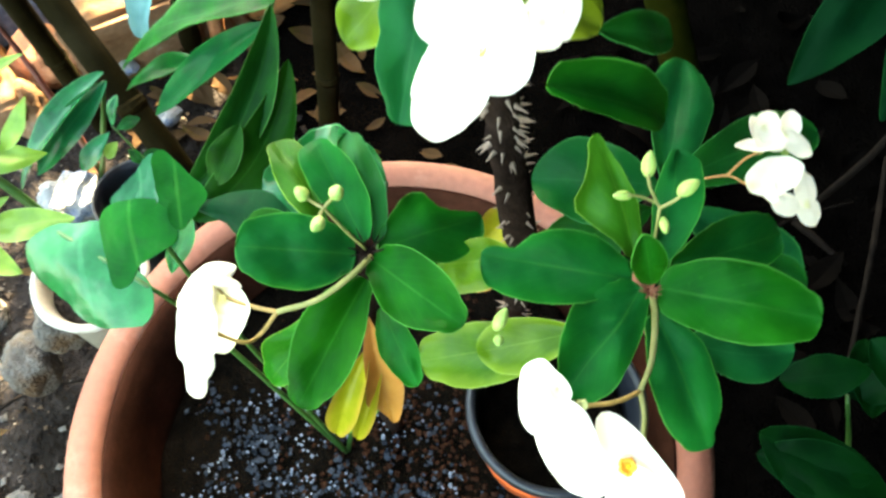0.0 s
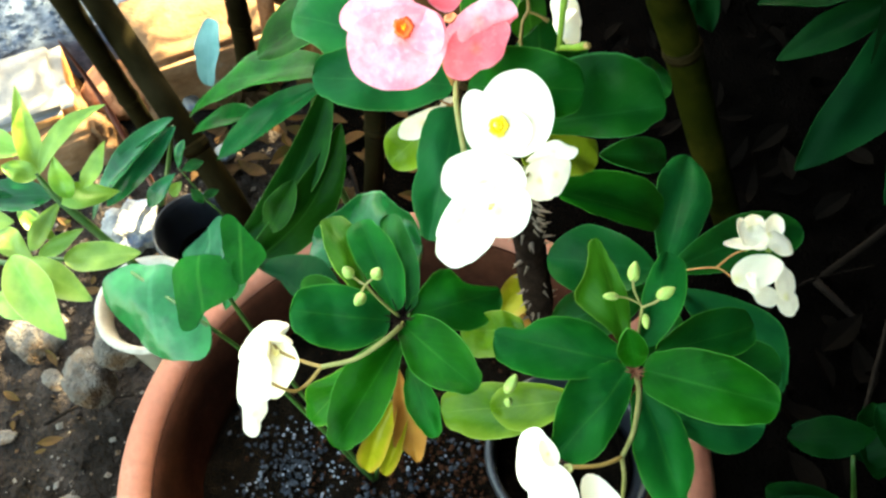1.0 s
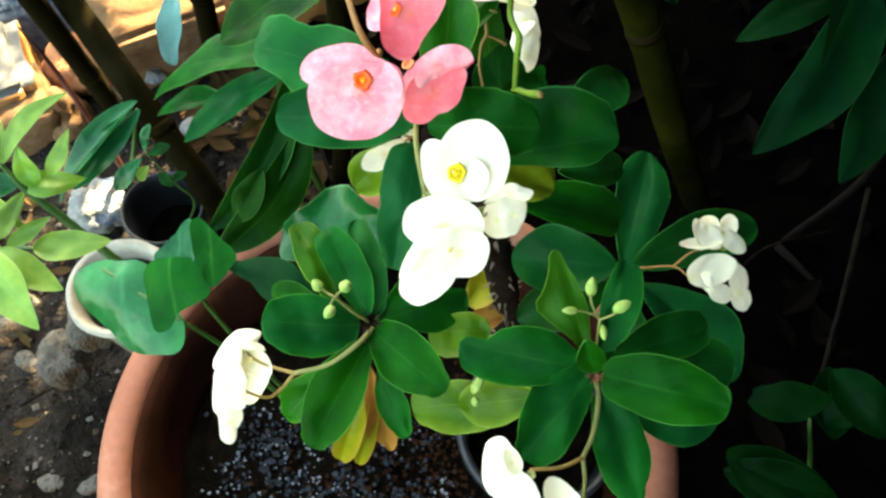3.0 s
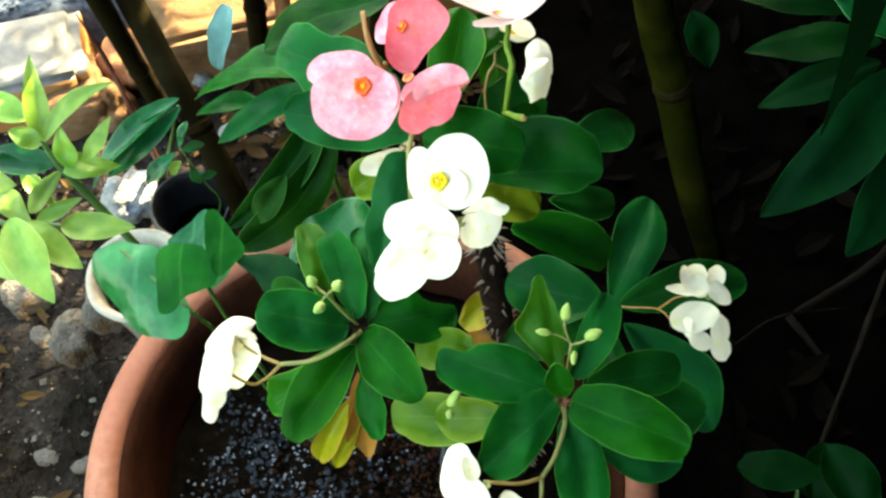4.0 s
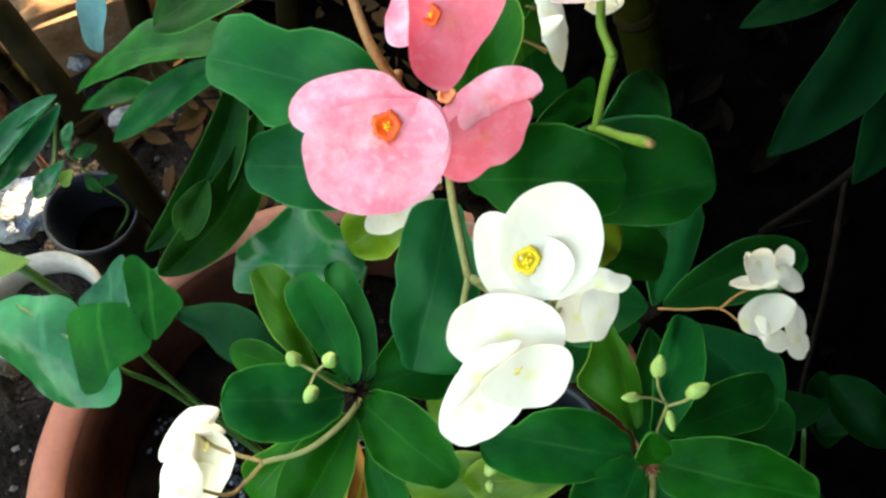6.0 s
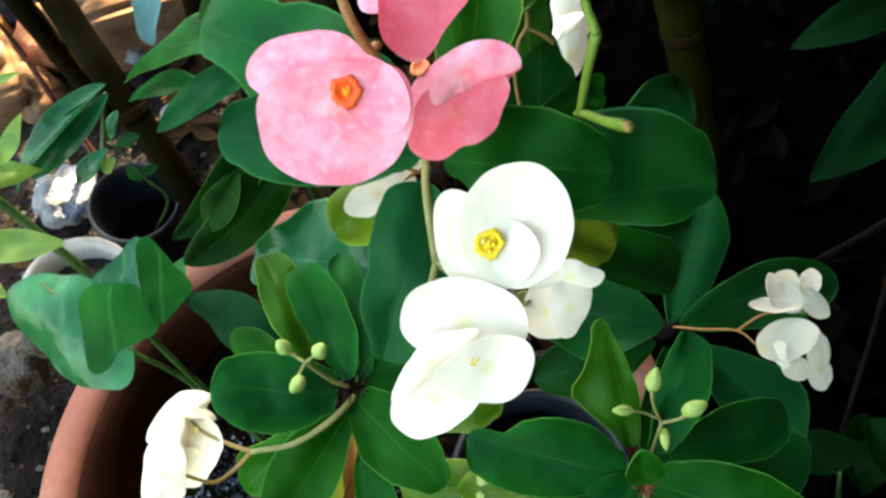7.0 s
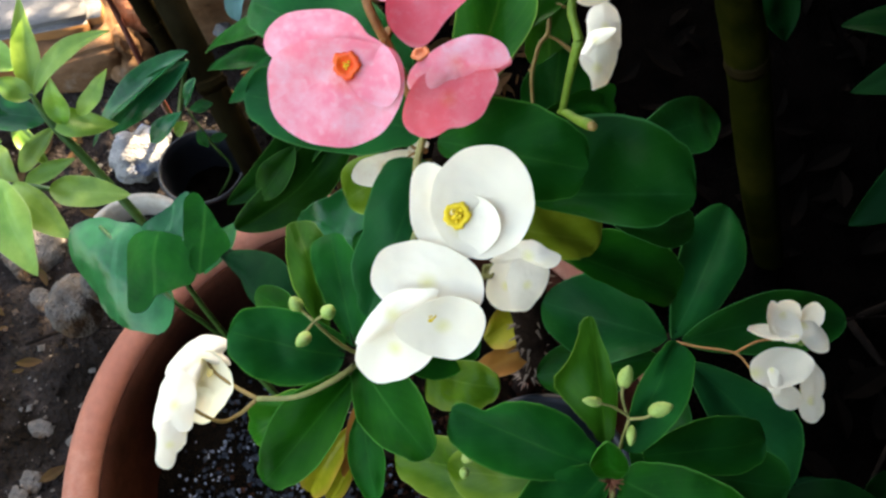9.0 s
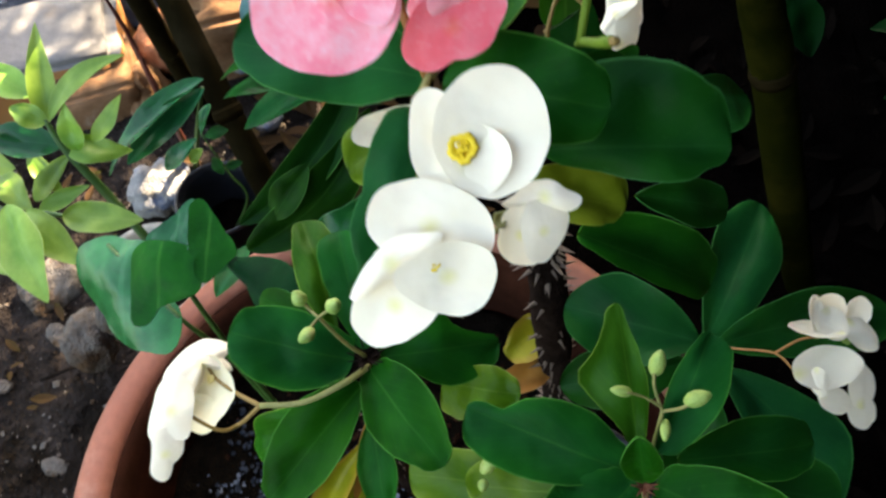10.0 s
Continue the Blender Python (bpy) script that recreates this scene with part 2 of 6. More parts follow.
PALE_STONE = plain_mat("pale stone", (0.176, 0.172, 0.176), (0.336, 0.32, 0.296), 30.0, 0.85, 0.9, 0.01, extra=((0.128, 0.152, 0.216), 22.0, 0.52, 0.62))
KERB = plain_mat("kerb stone", (0.15, 0.070, 0.027), (0.235, 0.122, 0.054), 7.0, 0.92, 0.25, 0.003, extra=((0.22, 0.098, 0.036), 5.0, 0.40, 0.66))
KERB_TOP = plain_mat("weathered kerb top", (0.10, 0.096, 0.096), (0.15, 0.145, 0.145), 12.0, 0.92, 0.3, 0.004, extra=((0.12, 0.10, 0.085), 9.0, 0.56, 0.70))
BRICK = plain_mat("brick red", (0.26, 0.10, 0.05), (0.38, 0.17, 0.09), 22.0, 0.9, 0.7, 0.006)
# Cane and ring colours set below real bamboo to carry their shade.
BAMBOO = plain_mat("bamboo olive darkened for shade", (0.0035, 0.0028, 0.00105), (0.0112, 0.0084, 0.0028), 13.0, 0.76, 0.2, 0.002, extra=((0.0119, 0.0091, 0.0042), 9.0, 0.5, 0.7))
BAMBOO_G = plain_mat("bamboo green darkened for shade", (0.0036, 0.0048, 0.00048), (0.0108, 0.012, 0.00096), 13.0, 0.78, 0.2, 0.002, extra=((0.0204, 0.018, 0.0024), 11.0, 0.5, 0.72))
NODE_MAT = plain_mat("bamboo node darkened for shade", (0.0056, 0.0042, 0.0014), (0.014, 0.0098, 0.0035), 40.0, 0.78)
TWIG = plain_mat("dry twig", (0.0042, 0.00315, 0.0028), (0.014, 0.0098, 0.0077), 50.0, 0.85, 0.7, 0.003)
TWIG_RED = plain_mat("red brown scales", (0.10, 0.03, 0.012), (0.18, 0.06, 0.025), 200.0, 0.7)
RED_STEM = plain_mat("red stem", (0.06, 0.014, 0.010), (0.10, 0.026, 0.018), 40.0, 0.45)
GREEN_STEM = plain_mat("green stem", (0.016, 0.055, 0.008), (0.036, 0.092, 0.016), 40.0, 0.45)
# Dark, so that the added light-blocking slabs bounce little.
WALL = plain_mat("dark light-blocking slab", (0.025, 0.022, 0.02), (0.05, 0.045, 0.04), 3.0, 0.95, 0.6, 0.006)


# ---- builders ----
def thing(name, at, label, category, group="", kind=""):
    ob = new(name)
    ob.location = at
    ob.empty_display_size = 0.02
    return tagged(ob, label, category, group, kind)


def origin(ob):
    while ob.parent:
        ob = ob.parent
    return ob.location


def part(name, bm, material, parent, label=""):
    """Links a bmesh, given in world places, as one mesh under a thing or a part."""
    me = bpy.data.meshes.new(name)
    if parent:
        bmesh.ops.translate(bm, verts=bm.verts, vec=-Vector(origin(parent)))
    bm.to_mesh(me)
    bm.free()
    me.materials.append(material)
    me.shade_smooth()
    ob = new(name, me)
    ob.parent = parent
    if label:
        ob["label"] = label
    return ob


def frame_of(axis, face):
    """Right-handed axes: x along axis, z as near to face as can be."""
    x = Vector(axis).normalized()
    z = Vector(face)
    z = (z - x * z.dot(x)).normalized()
    return x, z.cross(x), z


def leaf(parent, base, tip, width, face, material, name="leaf", p=1.15, q=0.72, bow=0.0, arch=0.06, cup=0.18,
         wave=0.0, seed=0, tear=0.0, thick=0.0007, label="", nv=22, nu=8, left=None, right=None):
    """A leaf blade between base and tip. p, q: where it is widest and how blunt; bow: sideways curve; arch: lengthwise
    curve towards its face; cup: raised sides; wave: wavy margin; tear: ragged end; left, right: its half breadths at even
    steps from base to tip, as shares of width / 2, for a lobed blade."""
    base, tip = Vector(base), Vector(tip)
    length = (tip - base).length
    ax, ay, az = frame_of(tip - base, face)
    rnd = random.Random(seed * 31 + 7)
    if left:
        nv, nu = max(nv, 30), max(nu, 10)
    ph = [rnd.uniform(0, 6.28) for _ in range(4)]
    nick = [rnd.uniform(0, 1) for _ in range(nu + 1)]
    bm = bmesh.new()
    uvl = bm.loops.layers.uv.new("UVMap")

    def breadth(s, side):
        """Smooth run through the given half breadths, rounded off at both ends."""
        v = (0.0,) + tuple(left if side > 0 else right) + (0.0,)
        k = min(int(s * (len(v) - 1)), len(v) - 2)
        f = s * (len(v) - 1) - k
        if k == len(v) - 2:
            f = 1 - math.sqrt(max(0.0, 1 - f * f))
        elif k == 0:
            f = math.sqrt(max(0.0, 1 - (1 - f) ** 2))
        else:
            f = f * f * (3 - 2 * f) * 0.5 + f * 0.5
        return max(v[k] + (v[k + 1] - v[k]) * f, 0.012)
    layers = []
    for lay in (0, 1):
        rows = []
        for i in range(nv + 1):
            s = 0.5 - 0.5 * math.cos(math.pi * i / nv)
            half = width / 2 * max(math.sin(math.pi * min(1, s ** p)) ** q if 0 < s < 1 else 0, 0.035 if s < 0.5 else 0.012)
            bulge = 4 * s * (1 - s)
            row = []
            for j in range(nu + 1):
                u = 2 * j / nu - 1
                edge = 1 + wave * 0.22 * math.sin(s * 11 + ph[2 + (u > 0)]) + 0.12 * noise.noise(Vector((s * 3.1, seed * 2.37, 4.0 * (u > 0))))
                x = s * length - (tear * length * 0.16 * nick[j] * (s > 0.8))
                if left:
                    half, edge = width / 2 * breadth(s, u), 1 + 0.03 * noise.noise(Vector((s * 5.0, seed * 2.37, 4.0 * (u > 0))))
                y = u * half * edge + bow * length * bulge
                z = arch * length * bulge + cup * half * abs(u) ** 1.6 + 0.05 * half * (abs(u) - 0.25 * math.exp(-(u / 0.16) ** 2)) + wave * half * abs(u) ** 1.5 * 0.55 * math.sin(s * 9 + ph[u > 0])
                z += 0.38 * half * noise.noise(Vector((s * 2.4 + seed * 1.7, u * 1.1, seed))) + 0.06 * half * noise.noise(Vector((s * 9 + seed, u * 4, 0)))
                z -= lay * thick
                row.append(bm.verts.new(base + ax * x + ay * y + az * z))
            rows.append(row)
        layers.append(rows)

    def quad(vs, uvs):
        f = bm.faces.new(vs)
        for lp, w in zip(f.loops, uvs):
            lp[uvl].uv = w
    for i in range(nv):
        for j in range(nu):
            for lay in (0, 1):
                r = layers[lay]
                ids = [(i, j), (i + 1, j), (i + 1, j + 1), (i, j + 1)]
                if lay == 0:
                    ids.reverse()
                quad([r[a][b] for a, b in ids], [(b / nu, a / nv) for a, b in ids])
    for j in (0, nu):
        for i in range(nv):
            a, b = layers
            vs = [a[i][j], a[i + 1][j], b[i + 1][j], b[i][j]]
            quad(vs if j == 0 else vs[::-1], [(j / nu, i / nv)] * 4)
            for r in layers:
                bm.edges.get((r[i][j], r[i + 1][j])).smooth = False
    return part(name, bm, material, parent, label)


def smooth_line(points, per=6):
    pts = [Vector(v) for v in points]
    ext = [pts[0] * 2 - pts[1]] + pts + [pts[-1] * 2 - pts[-2]]
    out = []
    for k in range(1, len(ext) - 2):
        a, b, c, d = ext[k - 1:k + 3]
        for i in range(per):
            s = i / per
            out.append(0.5 * (2 * b + (c - a) * s + (2 * a - 5 * b + 4 * c - d) * s * s + (3 * b - a - 3 * c + d) * s ** 3))
    return out + [pts[-1]]


def tube_mesh(points, radii, sides=8, per=6, rough=0.0):
    """A round stem along the points, its radius running through radii; rough: uneven skin."""
    line = smooth_line(points, per)
    bm = bmesh.new()
    rings = []
    side = Vector((0.31, 0.22, 0.92))
    for i, c in enumerate(line):
        d = (line[min(i + 1, len(line) - 1)] - line[max(i - 1, 0)]).normalized()
        a = (side - d * side.dot(d)).normalized() if abs(side.dot(d)) < 0.97 else d.orthogonal().normalized()
        b = d.cross(a)
        s = i / (len(line) - 1) * (len(radii) - 1)
        k = min(int(s), len(radii) - 2)
        r = radii[k] + (radii[k + 1] - radii[k]) * (s - k)
        ring = []
        for j in range(sides):
            w = 2 * math.pi * j / sides
            q = r * (1 + rough * noise.noise(c * 90 + Vector((math.cos(w), math.sin(w), 0)) * 1.6))
            ring.append(bm.verts.new(c + (a * math.cos(w) + b * math.sin(w)) * q))
        rings.append(ring)
    for r0, r1 in zip(rings, rings[1:]):
        for j in range(sides):
            bm.faces.new((r0[j], r0[(j + 1) % sides], r1[(j + 1) % sides], r1[j]))
    bm.faces.new(rings[0][::-1])
    bm.faces.new(rings[-1])
    return bm


def tube(parent, name, points, radii, material, label="", sides=8, per=6, rough=0.0):
    return part(name, tube_mesh(points, radii, sides, per, rough), material, parent, label)


def lathe_mesh(profile, at, sides=72, tilt=(0, 0), wobble=0.0, seed=0):
    """A turned shape: (radius, height) pairs in a closed loop round a vertical line through at."""
    bm = bmesh.new()
    m = Matrix.Translation(at) @ Euler((radians(tilt[0]), radians(tilt[1]), 0)).to_matrix().to_4x4()
    rings = []
    for r, z in profile:
        ring = []
        for j in range(sides):
            w = 2 * math.pi * j / sides
            q = r * (1 + wobble * noise.noise(Vector((math.cos(w) * 2 + seed, math.sin(w) * 2, z * 9))))
            ring.append(bm.verts.new(m @ Vector((math.cos(w) * q, math.sin(w) * q, z))))
        rings.append(ring)
    for r0, r1 in zip(rings, rings[1:] + rings[:1]):
        for j in range(sides):
            bm.faces.new((r0[j], r0[(j + 1) % sides], r1[(j + 1) % sides], r1[j]))
    bmesh.ops.recalc_face_normals(bm, faces=bm.faces)
    return bm


def soil_disc(parent, at, radius, material, hump=0.01, label=""):
    bm = bmesh.new()
    at = Vector(at)
    rings = []
    for i in range(1, 25):
        r = radius * i / 24
        ring = []
        for j in range(72):
            w = 2 * math.pi * j / 72
            v = at + Vector((r * math.cos(w), r * math.sin(w), 0))
            v.z += hump * (noise.noise(v * 14) + 0.6 * noise.noise(v * 45) + 0.4 * noise.noise(v * 110))
            ring.append(bm.verts.new(v))
        rings.append(ring)
    for r0, r1 in zip(rings, rings[1:]):
        for j in range(72):
            bm.faces.new((r0[j], r1[j], r1[(j + 1) % 72], r0[(j + 1) % 72]))
    bm.faces.new(rings[0])
    low = [bm.verts.new(v.co - Vector((0, 0, 0.03))) for v in rings[-1]]
    for j in range(72):
        bm.faces.new((rings[-1][(j + 1) % 72], rings[-1][j], low[j], low[(j + 1) % 72]))
    return part("soil", bm, material, parent, label)


def grit(name, centres, sizes, material, seed, parent=None, flat=0.6):
    """Many small broken lumps in one mesh."""
    rnd = random.Random(seed)
    verts, faces = [], []
    for c, s in zip(centres, sizes):
        n = len(verts)
        e = Euler((rnd.uniform(0, 6), rnd.uniform(0, 6), rnd.uniform(0, 6))).to_matrix()
        for v in ((1, 0, 0), (-1, 0, 0), (0, 1, 0), (0, -1, 0), (0, 0, 1), (0, 0, -1)):
            d = e @ Vector([k * rnd.uniform(0.6, 1.1) for k in v])
            verts.append(Vector(c) + Vector((d.x, d.y, d.z * flat)) * s)
        for a, b, q in ((0, 2, 4), (2, 1, 4), (1, 3, 4), (3, 0, 4), (2, 0, 5), (1, 2, 5), (3, 1, 5), (0, 3, 5)):
            faces.append((n + a, n + b, n + q))
    me = bpy.data.meshes.new(name)
    shift = Vector(origin(parent)) if parent else Vector()
    me.from_pydata([v - shift for v in verts], [], faces)
    me.materials.append(material)
    ob = new(name, me)
    ob.parent = parent
    return ob


def bract(parent, centre, face, up, turn, size, material, tilt=8.0, cup=0.10, twist=0.10, wide=1.0, lift=0.0, fold=0.0, curl=0.0, seed=0):
    """One broad kidney-shaped bract, its stalk end at the centre; turn: its way round the face; tilt: how far it is raised;
    fold: both sides raised; curl: degrees by which one side is rolled over."""
    az, ay0 = Vector(face).normalized(), Vector(up)
    ay = (ay0 - az * ay0.dot(az)).normalized()
    m = Matrix((ay.cross(az), ay, az)).transposed()
    rnd = random.Random(seed + 5)
    ph = rnd.uniform(0, 6)
    bm = bmesh.new()
    uvl = bm.loops.layers.uv.new("UVMap")
    nr, na, span = 9, 26, 2.62
    ct, st = math.cos(radians(tilt)), math.sin(radians(tilt))
    ca, sa = math.cos(radians(turn)), math.sin(radians(turn))
    grids = []
    for lay in (0, 1):
        g = []
        for i in range(nr + 1):
            d = i / nr
            row = []
            for j in range(na + 1):
                w = span * (2 * j / na - 1)
                r = size * (0.5 + 0.5 * math.cos(w)) ** 0.23 * (1 + 0.025 * math.sin(5 * w + ph)) * d
                x, y = r * math.cos(w), r * math.sin(w) * wide
                over = 0.0
                if curl and y * curl > 0:
                    bend = radians(abs(curl)) * min(1.0, abs(y) / (0.35 * size))
                    over, y = abs(y) * math.sin(bend), y * math.cos(bend)
                z = over + cup * size * d * d + twist * y * d + fold * abs(y) * d + 0.02 * size * d * math.sin(4 * w + ph) + lift - lay * 0.0002
                x, z = x * ct - z * st, x * st + z * ct
                row.append(bm.verts.new(Vector(centre) + m @ Vector((x * ca - y * sa, x * sa + y * ca, z))))
            g.append(row)
        grids.append(g)
    for lay, g in enumerate(grids):
        for i in range(nr):
            for j in range(na):
                ids = [(i, j), (i + 1, j), (i + 1, j + 1), (i, j + 1)]
                if lay:
                    ids.reverse()
                f = bm.faces.new([g[a][b] for a, b in ids])
                for lp, (a, b) in zip(f.loops, ids):
                    lp[uvl].uv = (b / na, a / nr)
    a, b = grids
    for j in range(na):
        f = bm.faces.new((a[nr][j], b[nr][j], b[nr][j + 1], a[nr][j + 1]))
        for g in grids:
            bm.edges.get((g[nr][j], g[nr][j + 1])).smooth = False
        for lp in f.loops:
            lp[uvl].uv = (j / na, 1.0)
    bmesh.ops.remove_doubles(bm, verts=bm.verts, dist=1e-7)
    return part("bract", bm, material, parent)


def petal(parent, centre, axis, face, a, b, material, dish=0.1, fold=None, roll=0.1, root=(-0.85, 0.0), under=1.0, lobe=0.03, seed=0, label=""):
    """One round bract: an uneven oval, dished; fold: (way of the fold's outside, its distance, degrees) rolls one side over."""
    ax, ay, az = frame_of(axis, face)
    rnd = random.Random(seed * 13 + 1)
    p1, p2, p3 = [rnd.uniform(0, 6.28) for _ in range(3)]
    h2 = min(1.0, root[0] ** 2 + root[1] ** 2) if abs(root[0]) < 0.84 else 0.0
    bm = bmesh.new()
    uvl = bm.loops.layers.uv.new("UVMap")
    nr, na = 13, 48
    lays = []
    for lay in (0, 1):
        grid = []
        for i in range(nr + 1):
            d = i / nr
            row = []
            for j in range(na if i else 1):
                w = 2 * math.pi * j / na
                q = d * (1 + lobe * math.sin(2 * w + p1) + lobe * 0.6 * math.sin(3 * w + p2) + lobe * 0.35 * math.sin(7 * w + p3))
                x, y = a * q * math.cos(w), b * q * math.sin(w)
                uv = (0.5 + 0.5 * y / b, min(1.0, math.hypot(x / a - root[0], y / b - root[1]) / (1.0 + math.hypot(*root))))
                z = dish * a * (d * d - h2) + 0.02 * a * d * d * math.sin(3 * w + p2) + 0.014 * a * d ** 3 * math.sin(8 * w + p3)
                z += 0.05 * a * noise.noise(Vector((x / a * 1.6 + seed, y / b * 1.6, 0))) - lay * 0.0002
                if fold and y * fold[0] < 0:
                    y *= under
                if fold:
                    nx, ny = math.cos(radians(fold[0])), math.sin(radians(fold[0]))
                    s = x * nx + y * ny - fold[1] * b
                    if s > 0:
                        rr, th = roll * b + lay * 0.0002, radians(fold[2])
                        if s < rr * th:
                            go, up = rr * math.sin(s / rr), rr * (1 - math.cos(s / rr))
                        else:
                            go, up = rr * math.sin(th) + (s - rr * th) * math.cos(th), rr * (1 - math.cos(th)) + (s - rr * th) * math.sin(th)
                        x, y, z = x + nx * (go - s), y + ny * (go - s), z + up
                row.append((bm.verts.new(Vector(centre) + ax * x + ay * y + az * z), uv))
            grid.append(row)
        lays.append(grid)

    def face_of(vs):
        f = bm.faces.new([v for v, _ in vs])
        for lp, (_, uv) in zip(f.loops, vs):
            lp[uvl].uv = uv
    for lay, g in enumerate(lays):
        for i in range(nr):
            for j in range(na):
                k = (j + 1) % na
                vs = [g[0][0], g[1][j], g[1][k]] if i == 0 else [g[i][j], g[i + 1][j], g[i + 1][k], g[i][k]]
                face_of(vs[::-1] if lay else vs)
    for j in range(na):
        k = (j + 1) % na
        face_of([lays[0][nr][j], lays[1][nr][j], lays[1][nr][k], lays[0][nr][k]])
        for g in lays:
            bm.edges.get((g[nr][j][0], g[nr][k][0])).smooth = False
    return part("bract", bm, material, parent, label)


def shaped_bract(parent, centre, axis, face, size, rim, material, dish=0.10, curl=0.0, root=(0.0, 0.0), seed=0, label="", name="bract"):
    """One bract or broad blade: rim gives its reach at even turns from its axis, as shares of size; dish: raised rim; curl: degrees by
    which its far side bends back."""
    ax, ay, az = frame_of(axis, face)
    rnd = random.Random(seed * 17 + 3)
    p1, p2 = rnd.uniform(0, 6.28), rnd.uniform(0, 6.28)
    n, nr, na = len(rim), 14, 60

    def reach(w):
        s = w / (2 * math.pi) * n
        k = int(s) % n
        f = s - int(s)
        a, b, c, d = (rim[(k + i) % n] for i in (-1, 0, 1, 2))
        return 0.5 * (2 * b + (c - a) * f + (2 * a - 5 * b + 4 * c - d) * f * f + (3 * b - a - 3 * c + d) * f ** 3)
    bm = bmesh.new()
    uvl = bm.loops.layers.uv.new("UVMap")
    lays = []
    for lay in (0, 1):
        grid = []
        for i in range(nr + 1):
            d = (i / nr) ** 0.9
            row = []
            for j in range(na if i else 1):
                w = 2 * math.pi * j / na
                q = size * d * reach(w) * (1 + 0.008 * d * math.sin(9 * w + p1))
                x, y = q * math.cos(w), q * math.sin(w)
                uv = (0.5 + 0.5 * y / size, min(1.0, math.hypot(x / size - root[0], y / size - root[1]) / (1.0 + math.hypot(*root))))
                z = dish * size * d * d + 0.012 * size * d ** 3 * math.sin(5 * w + p2) + 0.07 * size * noise.noise(Vector((x / size * 1.5 + seed, y / size * 1.5, 0.3)))
                z += 0.012 * size * noise.noise(Vector((x / size * 6 + seed, y / size * 6, 0.7))) - curl * size * max(0.0, d - 0.72) ** 2 * 6 - lay * (0.0002 if name == "bract" else 0.0006)
                row.append((bm.verts.new(Vector(centre) + ax * x + ay * y + az * z), uv))
            grid.append(row)
        lays.append(grid)

    def face_of(vs):
        f = bm.faces.new([v for v, _ in vs])
        for lp, (_, uv) in zip(f.loops, vs):
            lp[uvl].uv = uv
    for lay, g in enumerate(lays):
        for i in range(nr):
            for j in range(na):
                k = (j + 1) % na
                vs = [g[0][0], g[1][j], g[1][k]] if i == 0 else [g[i][j], g[i + 1][j], g[i + 1][k], g[i][k]]
                face_of(vs[::-1] if lay else vs)
    for j in range(na):
        k = (j + 1) % na
        face_of([lays[0][nr][j], lays[1][nr][j], lays[1][nr][k], lays[0][nr][k]])
        for g in lays:
            bm.edges.get((g[nr][j][0], g[nr][k][0])).smooth = False
    return part(name, bm, material, parent, label)


def heart(parent, centre, face, up, s, eye, label=""):
    """The middle of a flower: a five-lobed fleshy ring round a small tuft."""
    az, ay = Vector(face).normalized(), Vector(up)
    ay = (ay - az * ay.dot(az)).normalized()
    ax = ay.cross(az)
    c = Vector(centre)
    bm = bmesh.new()
    rings = []
    for r, z, lob in ((0.25, -1.3, 0), (0.5, -0.5, 0.05), (0.85, 0.0, 0.05), (1.0, 0.12, 0.07), (0.98, 0.24, 0.08), (0.82, 0.34, 0.09), (0.62, 0.28, 0.06), (0.45, 0.1, 0.02), (0.2, 0.05, 0)):
        ring = []
        for k in range(40):
            w = 2 * math.pi * k / 40
            q = r * (1 + lob * math.cos(5 * w + 0.7) + 0.05 * math.sin(3 * w) + lob * 0.7 * math.cos(11 * w))
            ring.append(bm.verts.new(c + (ax * math.cos(w) * q + ay * math.sin(w) * q + az * z) * s))
        rings.append(ring)
    for r0, r1 in zip(rings, rings[1:]):
        for k in range(40):
            bm.faces.new((r0[k], r0[(k + 1) % 40], r1[(k + 1) % 40], r1[k]))
    bm.faces.new(rings[-1])
    fl = part("flower", bm, eye, parent, label)
    if eye in (YELLOW, RED, AMBER):
        bm = bmesh.new()
        for k in range(9):
            w, q = 2.4 * k + 0.5, 0.06 * k
            q *= 1.0 if eye is YELLOW else 0.6
            mm = Matrix.Translation(c + (ax * math.cos(w) + ay * math.sin(w)) * s * q + az * s * (0.32 - q * 0.3 + 0.1 * (k % 2)))
            bmesh.ops.create_uvsphere(bm, u_segments=8, v_segments=5, radius=s * (0.13 + 0.03 * (k % 3)) * (1.0 if eye is YELLOW else 0.55), matrix=mm)
        part("stamens", bm, YELLOW, fl, "yellow stamens")
    return fl


def flower(parent, centre, face, up, size, material, eye, turn=0.0, tilts=(8.0, 8.0), sizes=(1.0, 1.0), cup=0.10, twist=0.16, wide=1.0, gap=180.0, folds=(0.0, 0.0), curls=(0.0, 0.0), core=0.155, seed=0, label=""):
    """A crown-of-thorns flower: a little cup of nectaries between two round bracts that overlap."""
    az, ay0 = Vector(face).normalized(), Vector(up)
    ay = (ay0 - az * ay0.dot(az)).normalized()
    ax = ay.cross(az)
    c = Vector(centre)
    fl = heart(parent, c, face, up, size * core, eye, label)
    for k in (0, 1):
        bract(fl, c, face, up, turn + gap * k, size * sizes[k], material, tilts[k], cup, twist, wide, 0.0006 * k, folds[k], curls[k], seed + k)
    return fl


